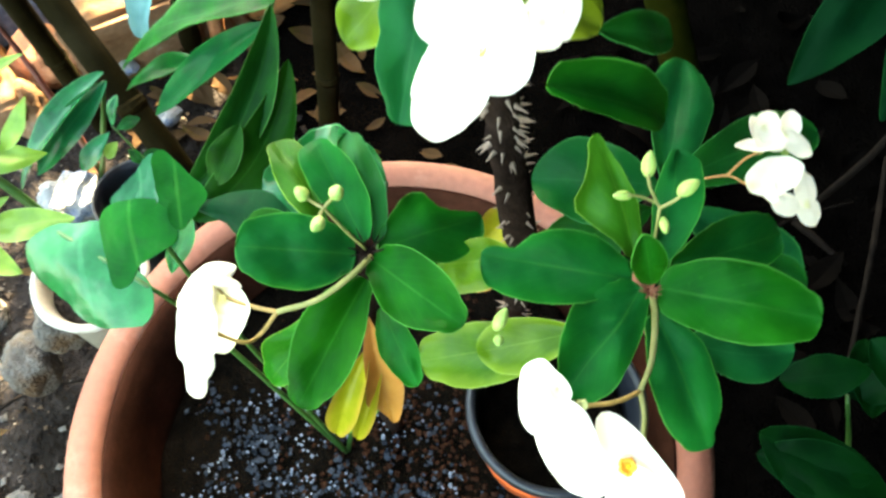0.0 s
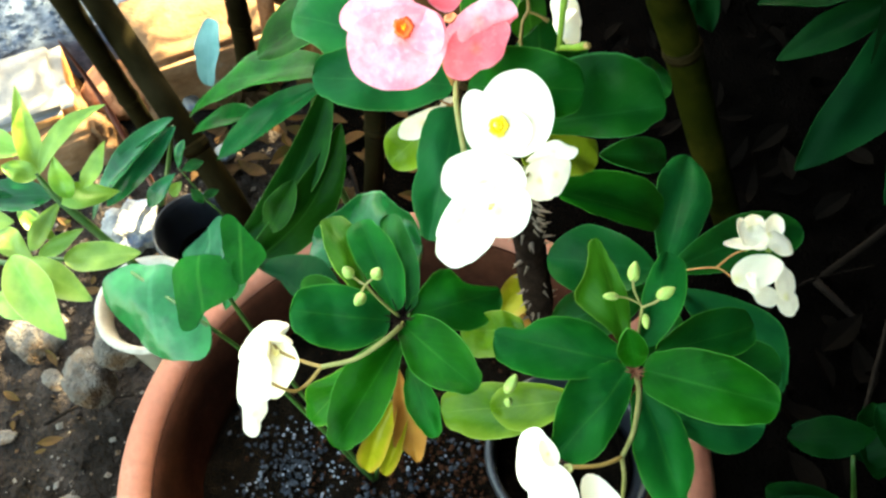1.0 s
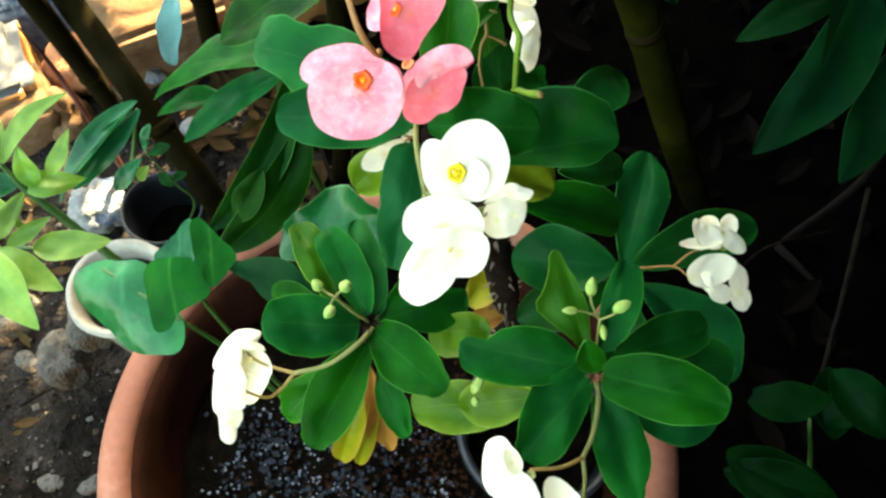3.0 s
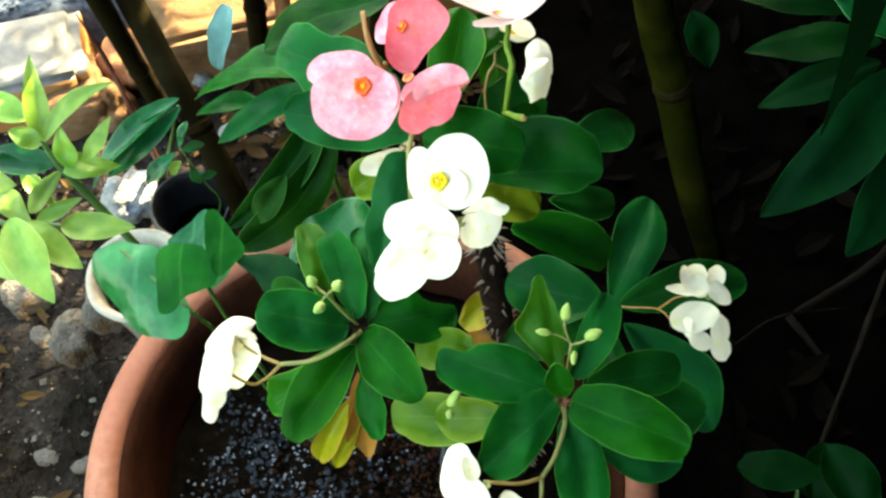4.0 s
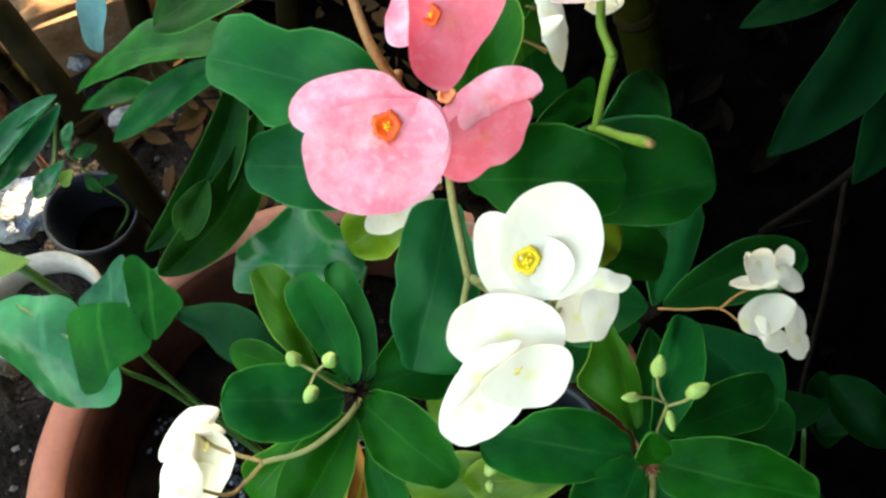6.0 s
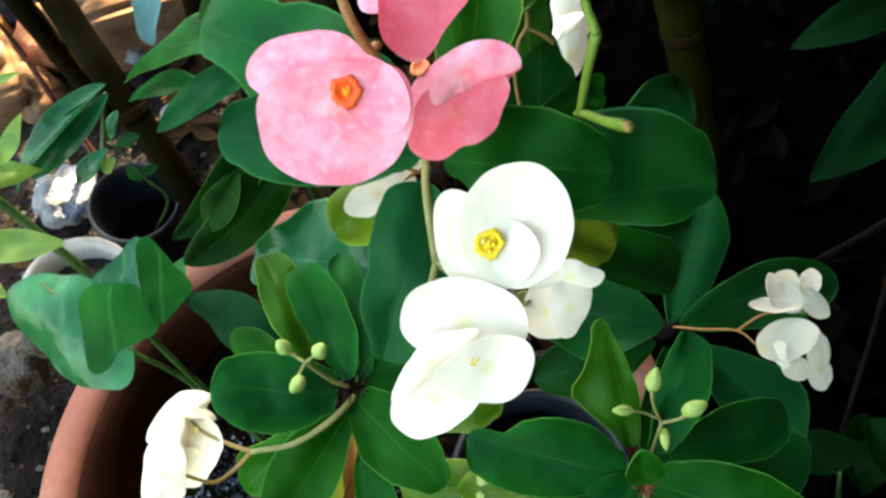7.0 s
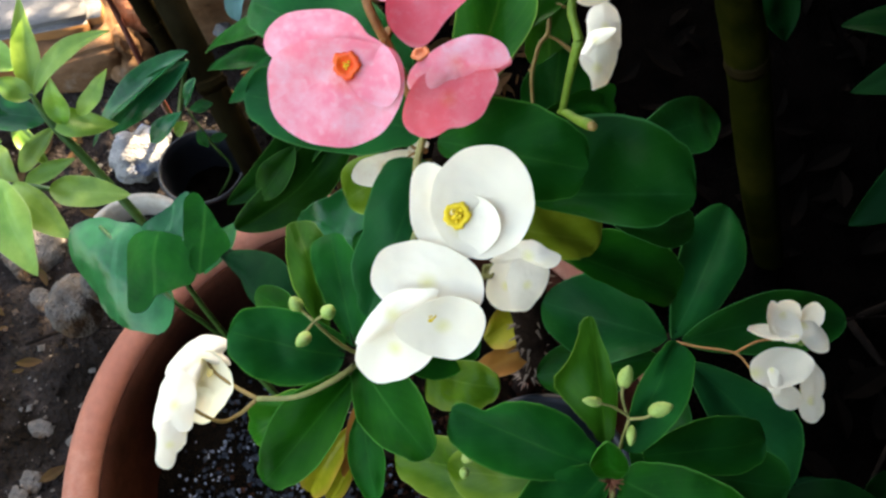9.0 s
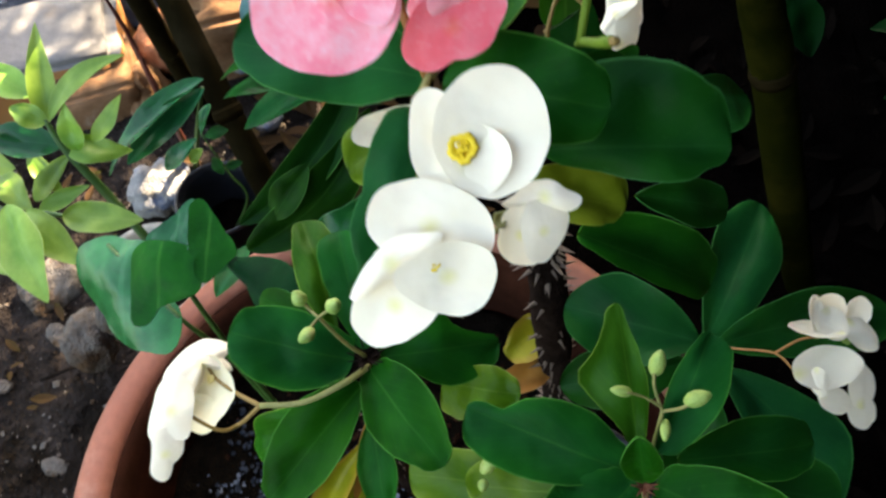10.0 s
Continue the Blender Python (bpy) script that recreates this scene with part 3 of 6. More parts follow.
def bud(parent, at, axis, length, girth, material=None):
    ax, ay, az = frame_of(axis, Vector(axis).orthogonal())
    bm = bmesh.new()
    rings = []
    for s, r in ((0, 0.25), (0.06, 0.55), (0.25, 0.92), (0.48, 1.0), (0.72, 0.8), (0.88, 0.5), (0.96, 0.3), (1.0, 0.08)):
        rings.append([bm.verts.new(Vector(at) + ax * (s - 0.5) * length + (ay * math.cos(w) + az * math.sin(w)) * r * girth / 2 * (1 + 0.06 * math.cos(5 * w)))
                      for w in [2 * math.pi * k / 14 for k in range(14)]])
    for r0, r1 in zip(rings, rings[1:]):
        for k in range(14):
            bm.faces.new((r0[k], r0[(k + 1) % 14], r1[(k + 1) % 14], r1[k]))
    bm.faces.new(rings[0][::-1])
    bm.faces.new(rings[-1])
    return part("bud", bm, material or BUD, parent)


def stone_mesh(at, size, seed, cuts=3, rough=0.28, blocky=0.0):
    """A broken stone: an uneven ball, or with blocky a rough-hewn block."""
    bm = bmesh.new()
    if blocky:
        bmesh.ops.create_cube(bm, size=2.0)
        bmesh.ops.bevel(bm, geom=bm.edges[:], offset=0.12, segments=2, affect="EDGES")
        bmesh.ops.subdivide_edges(bm, edges=bm.edges[:], cuts=5, use_grid_fill=True)
    else:
        bmesh.ops.create_icosphere(bm, subdivisions=cuts + 1, radius=1.0)
    off = Vector((seed * 3.7, seed * 1.3, 0))
    for v in bm.verts:
        n = v.co.copy()
        k = rough * noise.noise(n * 1.1 + off) + rough * 0.5 * noise.noise(n * 2.6 + off) + rough * 0.22 * noise.noise(n * 7 + off)
        v.co = n * (1 + k)
        v.co = Vector((v.co.x * size[0], v.co.y * size[1], v.co.z * size[2]))
    return bm


def stone(name, at, size, seed, material, label, category="stone", rz=0.0, blocky=0.0, rough=0.28, kind=""):
    bm = stone_mesh(at, size, seed, blocky=blocky, rough=rough)
    bmesh.ops.rotate(bm, verts=bm.verts, cent=(0, 0, 0), matrix=Matrix.Rotation(radians(rz), 3, "Z"))
    ob = part(name, bm, material, None)
    ob.location = at
    return tagged(ob, label, category, kind=kind)


# ---- the ground and what closes the place ----
KERB_A, KERB_B = Vector((-0.69, 0.75, 0)), Vector((-0.442, 0.886, 0))
along = (KERB_B - KERB_A).normalized()
across = Vector((-along.y, along.x, 0))


def sheet(name, x0, x1, y0, y1, step, material, label, height, category):
    """Ground as a grid that grows coarser outwards to the horizon."""
    def ticks(a, b):
        inner = list(np.arange(a, b + 1e-6, step))
        far = [0.2, 0.6, 1.5, 4, 12, 40, 140, 500, 1500]
        return [a - f for f in reversed(far)] + inner + [b + f for f in far]
    xs, ys = ticks(x0, x1), ticks(y0, y1)
    verts = [(x, y, height(x, y)) for y in ys for x in xs]
    n = len(xs)
    faces = [(j * n + i, j * n + i + 1, (j + 1) * n + i + 1, (j + 1) * n + i) for j in range(len(ys) - 1) for i in range(n - 1)]
    me = bpy.data.meshes.new(name)
    me.from_pydata(verts, [], faces)
    me.materials.append(material)
    me.shade_smooth()
    return tagged(new(name, me), label, category, kind="structure")


def lie(x, y):
    v = Vector((x, y, 0))
    return 0.012 * noise.noise(v * 6) + 0.007 * noise.noise(v * 21) + 0.0035 * noise.noise(v * 60)


ground = sheet("ground", -1.3, 1.3, -0.5, 1.7, 0.016, EARTH, "dry grey brown garden earth with litter", lie, "ground")


def road_slab():
    """The road beyond the kerb: a slab whose near edge follows the kerb's back."""
    bm = bmesh.new()
    o = KERB_A + across * 0.155
    ts = [-900, -100, -20, -5] + [-2 + 0.04 * k for k in range(101)] + [5, 20, 100, 900]
    ds = [0.04 * k for k in range(36)] + [2, 4, 9, 20, 60, 300, 900]
    grid = []
    for d in ds:
        row = []
        for s in ts:
            v = o + along * s + across * d
            v.z = 0.075 + (0.006 * noise.noise(v * 12) + 0.004 * noise.noise(v * 40) if abs(s) < 3 and d < 2 else 0)
            row.append(bm.verts.new(v))
        grid.append(row)
    for r0, r1 in zip(grid, grid[1:]):
        for k in range(len(ts) - 1):
            bm.faces.new((r0[k], r0[k + 1], r1[k + 1], r1[k]))
    low = [bm.verts.new((v.co.x, v.co.y, -0.1)) for v in grid[0]]
    for k in range(len(ts) - 1):
        bm.faces.new((low[k], low[k + 1], grid[0][k + 1], grid[0][k]))
    return tagged(part("road", bm, ROAD, None), "blue grey gravel road beyond the kerb", "road", kind="structure")


road = road_slab()
rnd = random.Random(3)
spots, sizes = [], []
for k in range(5200):
    v = KERB_A + along * rnd.uniform(-0.7, 1.0) + across * (0.17 + 0.9 * rnd.random() ** 1.5)
    spots.append((v.x, v.y, 0.078))
    sizes.append(rnd.uniform(0.003, 0.009))
tagged(grit("road_gravel", spots, sizes, ROAD, 4), "loose blue grey stones on the road", "gravel", kind="stuff")


def slab_wall(name, lo, hi, label):
    bm = bmesh.new()
    bmesh.ops.create_cube(bm, size=1.0)
    for v in bm.verts:
        v.co = Vector([(a + b) / 2 + c * (b - a) for a, b, c in zip(lo, hi, v.co)])
    return tagged(part(name, bm, WALL, None), label, "wall", kind="structure")


# Unseen slabs, added to keep sky and sun off the right side.
wall_east = slab_wall("wall_east", (1.05, -4.0, 0.0), (1.25, 2.2, 4.2), "unseen dark wall added to shade the bed")
wall_north = slab_wall("wall_north", (0.19, 2.2, 0.0), (1.25, 2.4, 4.2), "unseen dark wall added to block the sun")
wall_south = slab_wall("wall_south", (0.16, -1.0, 0.0), (1.05, -0.8, 1.17), "unseen dark wall added to block light from behind")
ceiling = slab_wall("ceiling", (0.07, -4.0, 1.17), (1.05, 2.2, 1.27), "unseen dark slab added overhead to block the sky")

# One more unseen slab, added to cut skylight behind the head.
awning = slab_wall("awning", (-0.13, 0.34, 1.175), (0.07, 0.95, 1.235), "unseen dark slab added to cut light on the back leaves")


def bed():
    """Soil blackened to stand for shade beside the pot, a little above the dry earth, thinning out at its edge."""
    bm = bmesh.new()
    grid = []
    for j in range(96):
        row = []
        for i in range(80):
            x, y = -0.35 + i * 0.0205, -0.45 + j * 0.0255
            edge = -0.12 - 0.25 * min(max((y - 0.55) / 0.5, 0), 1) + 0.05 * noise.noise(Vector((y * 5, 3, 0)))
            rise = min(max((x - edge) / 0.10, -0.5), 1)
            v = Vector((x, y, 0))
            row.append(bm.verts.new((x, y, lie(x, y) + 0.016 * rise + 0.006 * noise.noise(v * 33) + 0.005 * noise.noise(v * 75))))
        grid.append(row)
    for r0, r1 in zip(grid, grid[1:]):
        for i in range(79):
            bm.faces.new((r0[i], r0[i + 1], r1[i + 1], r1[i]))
    return tagged(part("planting_bed", bm, SHADED_SOIL, None), "soil blackened to stand for shade under the shrubs", "soil", kind="structure")


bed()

# Kerb stones
def kerb_stone(s0, s1, depth, top, material, label, seed, rough=0.05):
    c = KERB_A + along * (s0 + s1) / 2 + across * depth / 2
    bm = stone_mesh(c, ((s1 - s0) / 2, depth / 2, (top + 0.06) / 2), seed, blocky=1.0, rough=rough)
    bmesh.ops.rotate(bm, verts=bm.verts, cent=(0, 0, 0), matrix=Matrix.Rotation(math.atan2(along.y, along.x), 3, "Z"))
    for f in bm.faces:
        f.material_index = 1 if f.calc_center_median().z > 0.40 * (top + 0.06) and material is KERB else 0
    ob = part("kerb_stone", bm, material, None)
    ob.data.materials.append(KERB_TOP)
    ob.location = (c.x, c.y, (top - 0.06) / 2)
    return tagged(ob, label, "kerb stone", group="kerb stones")


kerb_stone(-0.75, -0.24, 0.14, 0.105, KERB, "rough pale brown kerb stone with earth-stained face", 1, rough=0.06)
kerb_stone(-0.225, 0.085, 0.14, 0.10, KERB, "rough pale brown kerb stone with orange stained face", 2, rough=0.07)
kerb_stone(0.19, 0.43, 0.15, 0.12, RUST, "brown broken kerb stone with a pale top", 3, rough=0.30)
kerb_stone(0.45, 0.80, 0.15, 0.11, KERB, "brown kerb stone behind the bamboo", 4, rough=0.24)
stone("rubble_stone", KERB_A + along * 0.14 + across * 0.06 + Vector((0, 0, 0.035)), (0.05, 0.045, 0.05), 9, BRICK, "broken reddish brick lump between kerb stones", "stone", 20)

# ---- the big pot, its soil and grit ----
POT = Vector((-0.0405, 0.262, 0.0))
pot = thing("terracotta_pot", POT, "large round terracotta pot with a thick rolled rim", "plant pot")
part("body", lathe_mesh([(0.0204, 0.012), (0.1584, 0.012), (0.1717, 0.02), (0.2044, 0.14), (0.2310, 0.236), (0.2371, 0.246), (0.2310, 0.25), (0.2254, 0.236),
                         (0.2003, 0.14), (0.1686, 0.04), (0.0204, 0.035)], POT, 96), TERRACOTTA, pot)
part("rim", lathe_mesh([(0.2310, 0.250), (0.2391, 0.2475), (0.2524, 0.247), (0.2637, 0.252), (0.2698, 0.265), (0.2713, 0.282), (0.2693, 0.298), (0.2632, 0.308),
                        (0.2535, 0.3125), (0.2453, 0.3115), (0.2386, 0.308), (0.2361, 0.300), (0.2330, 0.27)], POT, 120, wobble=0.004), TERRACOTTA, pot)
# Separate inner ring whose dark colour stands for shade.
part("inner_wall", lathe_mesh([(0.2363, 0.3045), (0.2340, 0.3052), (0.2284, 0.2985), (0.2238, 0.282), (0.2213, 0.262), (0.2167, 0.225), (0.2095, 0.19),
                               (0.2121, 0.19), (0.2208, 0.228), (0.2269, 0.262), (0.2315, 0.288)], POT, 120, wobble=0.004), SHADED_CLAY, pot, "inside of the pot, shade put into its colour")
soil_disc(pot, POT + Vector((0, 0, 0.222)), 0.2135, SOIL, 0.012, "black potting soil with ash")
rnd = random.Random(11)


def scatter(n, cx, cy, spread, zz, lo, hi, limit=0.205):
    pts, sz = [], []
    while len(pts) < n:
        x, y = cx + rnd.gauss(0, spread), cy + rnd.gauss(0, spread)
        if math.hypot(x, y) < limit:
            pts.append((POT.x + x, POT.y + y, zz + rnd.uniform(-0.002, 0.006)))
            sz.append(rnd.uniform(lo, hi))
    return pts, sz


def clumps(n, each, cx, cy, spread, tight, zz, lo, hi):
    pts, sz = [], []
    for _ in range(n):
        x, y = cx + rnd.gauss(0, spread), cy + rnd.gauss(0, spread)
        a, b = scatter(int(each * rnd.uniform(0.4, 1.5)), x, y, tight * rnd.uniform(0.6, 1.4), zz, lo, hi) if math.hypot(x, y) < 0.19 else ([], [])
        pts, sz = pts + a, sz + b
    return pts, sz


a, b = clumps(46, 26, -0.11, -0.04, 0.075, 0.013, 0.226, 0.0012, 0.0042)
tagged(grit("ash_chips", a, b, CHIP, 12), "grey charred husk chips on the pot soil", "ash chips", kind="stuff")
a, b = clumps(70, 8, -0.10, -0.05, 0.07, 0.008, 0.229, 0.001, 0.0028)
tagged(grit("perlite", a, b, PERLITE, 13), "pale grit strewn on the pot soil", "grit", kind="stuff")
a, b = scatter(1600, 0.05, -0.03, 0.09, 0.225, 0.001, 0.0045)
tagged(grit("soil_crumbs", a, b, BROWN_SOIL, 14), "red brown crumbs on the pot soil", "soil crumbs", kind="stuff")

# The small orange pot that stands in the big one
SMALL = Vector((0.093, 0.272, 0.222))
small = thing("nursery_pot", SMALL, "small orange plastic nursery pot with black inside", "plant pot")
part("body", lathe_mesh([(0.01, 0.006), (0.050, 0.006), (0.054, 0.012), (0.066, 0.118), (0.0655, 0.122), (0.0648, 0.118), (0.0640, 0.08), (0.0535, 0.014), (0.01, 0.012)], SMALL, 64), ORANGE_POT, small)
part("rim", lathe_mesh([(0.0655, 0.120), (0.069, 0.121), (0.0715, 0.127), (0.0713, 0.133), (0.069, 0.1365), (0.066, 0.136), (0.0635, 0.130), (0.062, 0.10), (0.060, 0.08), (0.0645, 0.112)], SMALL, 64), BLACK_POT, small, "black plastic rim and lining")
soil_disc(small, SMALL + Vector((0, 0, 0.085)), 0.0595, SOIL, 0.006, "dark soil")

# ---- the crown-of-thorns plants ----
# The tall plant: thorny trunk, a head with pink and white flowers, a lower branch behind
tall = thing("crown_of_thorns", (0.055, 0.36, 0.222), "tall crown of thorns with pink and white flowers", "plant")
trunk = tube(tall, "trunk", [(0.065, 0.385, 0.20), (0.064, 0.365, 0.34), (0.0530, 0.3212, 0.5155), (0.0365, 0.3246, 0.6311), (0.0226, 0.3034, 0.7339), (0.0057, 0.2723, 0.8110)], [0.0105, 0.0105, 0.0105, 0.009, 0.007, 0.0045], BARK, sides=14, per=10, rough=0.35)
tube(tall, "branch", [(0.064, 0.36, 0.36), (0.1147, 0.3269, 0.5221), (0.1117, 0.3007, 0.6372)], [0.007, 0.006, 0.0045], BARK, sides=12, rough=0.35)
rnd = random.Random(21)


def thorns(plant, line, n, thick, length):
    """Tapered thorns set all round a stem, sharing two meshes."""
    pts = smooth_line(line, 12)
    kinds = []
    for k in range(2):
        bm = bmesh.new()
        bmesh.ops.create_cone(bm, segments=6, radius1=0.17, radius2=0.008, depth=1.0, matrix=Matrix.Translation((0, 0, 0.5)))
        for v in bm.verts:
            v.co.x += 0.10 * (1 - 2 * k) * v.co.z ** 2
        me = bpy.data.meshes.new("thorn")
        bm.to_mesh(me)
        bm.free()
        me.materials.append(THORN)
        kinds.append(me)
    for k in range(n):
        s = rnd.random() * (len(pts) - 2)
        i = int(s)
        c = pts[i].lerp(pts[i + 1], s - i)
        d = (pts[i + 1] - pts[i]).normalized()
        w = rnd.uniform(0, 6.283)
        o = d.orthogonal().normalized()
        o = Matrix.Rotation(w, 3, d) @ o
        out = (o + d * rnd.uniform(-0.15, 0.35)).normalized()
        ob = new("thorn", kinds[k % 2])
        ob.parent = plant
        q = out.to_track_quat("Z", "Y").to_matrix().to_4x4()
        ob.matrix_local = Matrix.Translation(c + o * thick * 0.85 - Vector(plant.location)) @ q @ Matrix.Scale(length * rnd.uniform(0.6, 1.1), 4)


thorns(tall, [(0.064, 0.37, 0.30), (0.0530, 0.3212, 0.5155), (0.0365, 0.3246, 0.6311), (0.0241, 0.3064, 0.7241)], 130, 0.0098, 0.0078)

# leaves of the head
leaf(tall, (-0.0005, 0.2707, 0.8220), (-0.0484, 0.2679, 0.8255), 0.0962, (0.09, -0.50, 0.86), MID, left=(0.11, 0.16, 0.20, 0.21, 0.22, 0.22, 0.21, 0.19, 0.14), right=(0.15, 0.21, 0.25, 0.26, 0.27, 0.27, 0.26, 0.22, 0.17), arch=0.03, cup=0.03, seed=1)
leaf(tall, (-0.0097, 0.2938, 0.8148), (-0.0668, 0.3125, 0.8065), 0.1213, (0.07, -0.49, 0.87), MID, left=(0.10, 0.17, 0.20, 0.23, 0.24, 0.24, 0.17, 0.14, 0.12), right=(0.11, 0.18, 0.22, 0.24, 0.24, 0.20, 0.21, 0.24, 0.22), cup=0.03, seed=42)
leaf(tall, (0.0052, 0.2641, 0.8294), (0.0433, 0.2642, 0.8311), 0.0763, (0.09, -0.50, 0.86), GREEN, left=(0.17, 0.28, 0.34, 0.35, 0.35, 0.35, 0.32, 0.28, 0.22), right=(0.10, 0.19, 0.24, 0.29, 0.29, 0.29, 0.27, 0.25, 0.21), cup=0.03, seed=3)
leaf(tall, (0.0235, 0.2660, 0.8056), (0.0750, 0.2773, 0.8090), 0.1057, (0.09, -0.50, 0.86), DEEP, left=(0.09, 0.26, 0.38, 0.41, 0.41, 0.41, 0.39, 0.34, 0.27), right=(0.01, 0.07, 0.09, 0.11, 0.14, 0.16, 0.17, 0.16, 0.10), cup=0.03, wave=0.15, seed=8)
leaf(tall, (0.0018, 0.2638, 0.8187), (-0.0060, 0.2280, 0.7880), 0.0956, (0.09, -0.50, 0.86), DEEP, left=(0.10, 0.16, 0.20, 0.24, 0.27, 0.29, 0.29, 0.29, 0.29), right=(0.20, 0.22, 0.22, 0.22, 0.19, 0.20, 0.19, 0.15, 0.09), cup=0.05, wave=0.1, seed=5)
leaf(tall, (0.0600, 0.3300, 0.7450), (0.1030, 0.3800, 0.7080), 0.0230, (0.09, -0.41, 0.91), DEEP, cup=0.1, seed=6, q=0.54, p=1.28)
leaf(tall, (0.0451, 0.2935, 0.7231), (0.0985, 0.2995, 0.6950), 0.1213, (0.09, -0.50, 0.86), GREEN, left=(0.18, 0.21, 0.24, 0.26, 0.27, 0.27, 0.27, 0.24, 0.19), right=(0.06, 0.08, 0.10, 0.10, 0.11, 0.12, 0.12, 0.12, 0.12), cup=0.06, seed=17)
leaf(tall, (0.0253, 0.2612, 0.7964), (0.0545, 0.2676, 0.7869), 0.0627, (0.09, -0.50, 0.86), YGREEN, left=(0.19, 0.23, 0.26, 0.27, 0.27, 0.27, 0.25, 0.24, 0.24), right=(0.16, 0.19, 0.21, 0.21, 0.21, 0.21, 0.20, 0.18, 0.15), cup=0.03, seed=8, tear=0.25, label="yellowing leaf with a torn end")
leaf(tall, (0.0596, 0.2934, 0.7546), (0.0934, 0.3103, 0.7312), 0.0163, (0.09, -0.41, 0.91), DEEP, cup=0.1, seed=9, q=0.54, p=1.28)
leaf(tall, (0.0060, 0.2878, 0.8130), (0.0082, 0.3359, 0.8234), 0.0230, (-0.03, -0.41, 0.91), FRESH, bow=-0.05, cup=0.08, seed=10, q=0.54, p=1.28)
leaf(tall, (-0.0054, 0.2744, 0.7983), (-0.0260, 0.2691, 0.7742), 0.0178, (0.02, -0.42, 0.91), LIME, cup=0.1, seed=11, q=0.54, p=1.28)
leaf(tall, (0.0285, 0.3001, 0.7968), (0.0517, 0.3225, 0.7802), 0.0107, (-0.03, -0.41, 0.91), GREEN, cup=0.1, seed=12, q=0.54, p=1.28)
leaf(tall, (0.0204, 0.3261, 0.8061), (0.0206, 0.3584, 0.7985), 0.0163, (0.09, -0.41, 0.91), GREEN, seed=14, p=1.28, q=0.58)
# leaves of the lower branch behind
leaf(tall, (0.1114, 0.3018, 0.6377), (0.1313, 0.3823, 0.6331), 0.0337, (0.09, -0.41, 0.91), DEEP, cup=0.12, seed=20, q=0.54, p=1.28)
leaf(tall, (0.1156, 0.3016, 0.6372), (0.1893, 0.3299, 0.6424), 0.0309, (0.09, -0.41, 0.91), DEEP, bow=0.05, seed=21, q=0.54, p=1.28)
leaf(tall, (0.1088, 0.3012, 0.6377), (0.0482, 0.3081, 0.6303), 0.0410, (0.09, -0.41, 0.91), DEEP, wave=0.2, seed=22, q=0.54, p=1.28)
leaf(tall, (0.1237, 0.2993, 0.6189), (0.1945, 0.2597, 0.5721), 0.0371, (0.09, -0.41, 0.91), DEEP, bow=0.06, seed=23, q=0.54, p=1.28)
leaf(tall, (0.1096, 0.2984, 0.6199), (0.0547, 0.2814, 0.5958), 0.0300, (0.09, -0.41, 0.91), DEEP, seed=24, q=0.54, p=1.28)
leaf(tall, (0.1143, 0.2970, 0.6188), (0.1242, 0.2451, 0.5726), 0.0314, (0.09, -0.41, 0.91), DEEP, seed=25, p=1.28, q=0.58)

# flowers of the head
tube(tall, "flower_stalk", [(0.0008, 0.2688, 0.8259), (0.0021, 0.2550, 0.8307), (0.0058, 0.2409, 0.8246)], [0.0010, 0.0010, 0.0010], STALK)
tube(tall, "flower_stalk", [(0.0058, 0.2409, 0.8246), (0.0128, 0.2389, 0.8261), (0.0175, 0.2388, 0.8339)], [0.0009, 0.0008, 0.0008], STALK)
tube(tall, "flower_stalk", [(0.0058, 0.2409, 0.8246), (0.0049, 0.2318, 0.8194), (0.0094, 0.2236, 0.8203)], [0.0009, 0.0008, 0.0008], STALK)
tube(tall, "flower_stalk", [(0.0058, 0.2409, 0.8246), (0.0200, 0.2345, 0.8189), (0.0278, 0.2365, 0.8200)], [0.0009, 0.0008, 0.0008], STALK)
bloom = heart(tall, (0.0162, 0.2373, 0.8447), (0.05, -0.66, 0.75), (-0.222, 0.882, 0.416), 0.0031, YELLOW, label="white flower with a yellow middle")
shaped_bract(bloom, (0.0149, 0.2374, 0.8440), (-0.169, 0.754, 0.635), (0.001, -0.644, 0.765), 0.0132, (0.68, 1.00, 0.80, 0.69, 0.69, 0.69, 0.72, 0.82, 0.87, 0.83, 0.62, 0.46), WHITE, dish=0.08, root=(0.2, -0.2), seed=1)
shaped_bract(bloom, (0.0211, 0.2410, 0.8466), (-0.166, 0.715, 0.680), (0.114, -0.671, 0.733), 0.0130, (0.99, 0.94, 0.90, 0.88, 0.91, 0.95, 1.00, 0.96, 0.90, 0.87, 0.89, 0.98), WHITE, dish=0.12, root=(-0.4, 0.3), seed=2)
bloom = heart(tall, (0.0150, 0.2174, 0.8322), (0.05, -0.66, 0.75), (-0.222, 0.882, 0.416), 0.0015, YELLOW, label="white flower with a folded bract")
shaped_bract(bloom, (0.0128, 0.2238, 0.8352), (-0.178, 0.795, 0.579), (0.082, -0.575, 0.814), 0.0128, (0.74, 0.83, 0.99, 0.99, 0.82, 0.78, 0.73, 0.81, 0.99, 1.00, 0.85, 0.73), WHITE, dish=0.06, seed=3)
shaped_bract(bloom, (0.0083, 0.2105, 0.8233), (-0.173, 0.664, 0.727), (-0.031, -0.742, 0.670), 0.0107, (0.84, 0.72, 0.72, 0.84, 0.99, 1.00, 0.79, 0.69, 0.73, 0.88, 0.98, 0.99), WHITE, dish=0.05, seed=4)
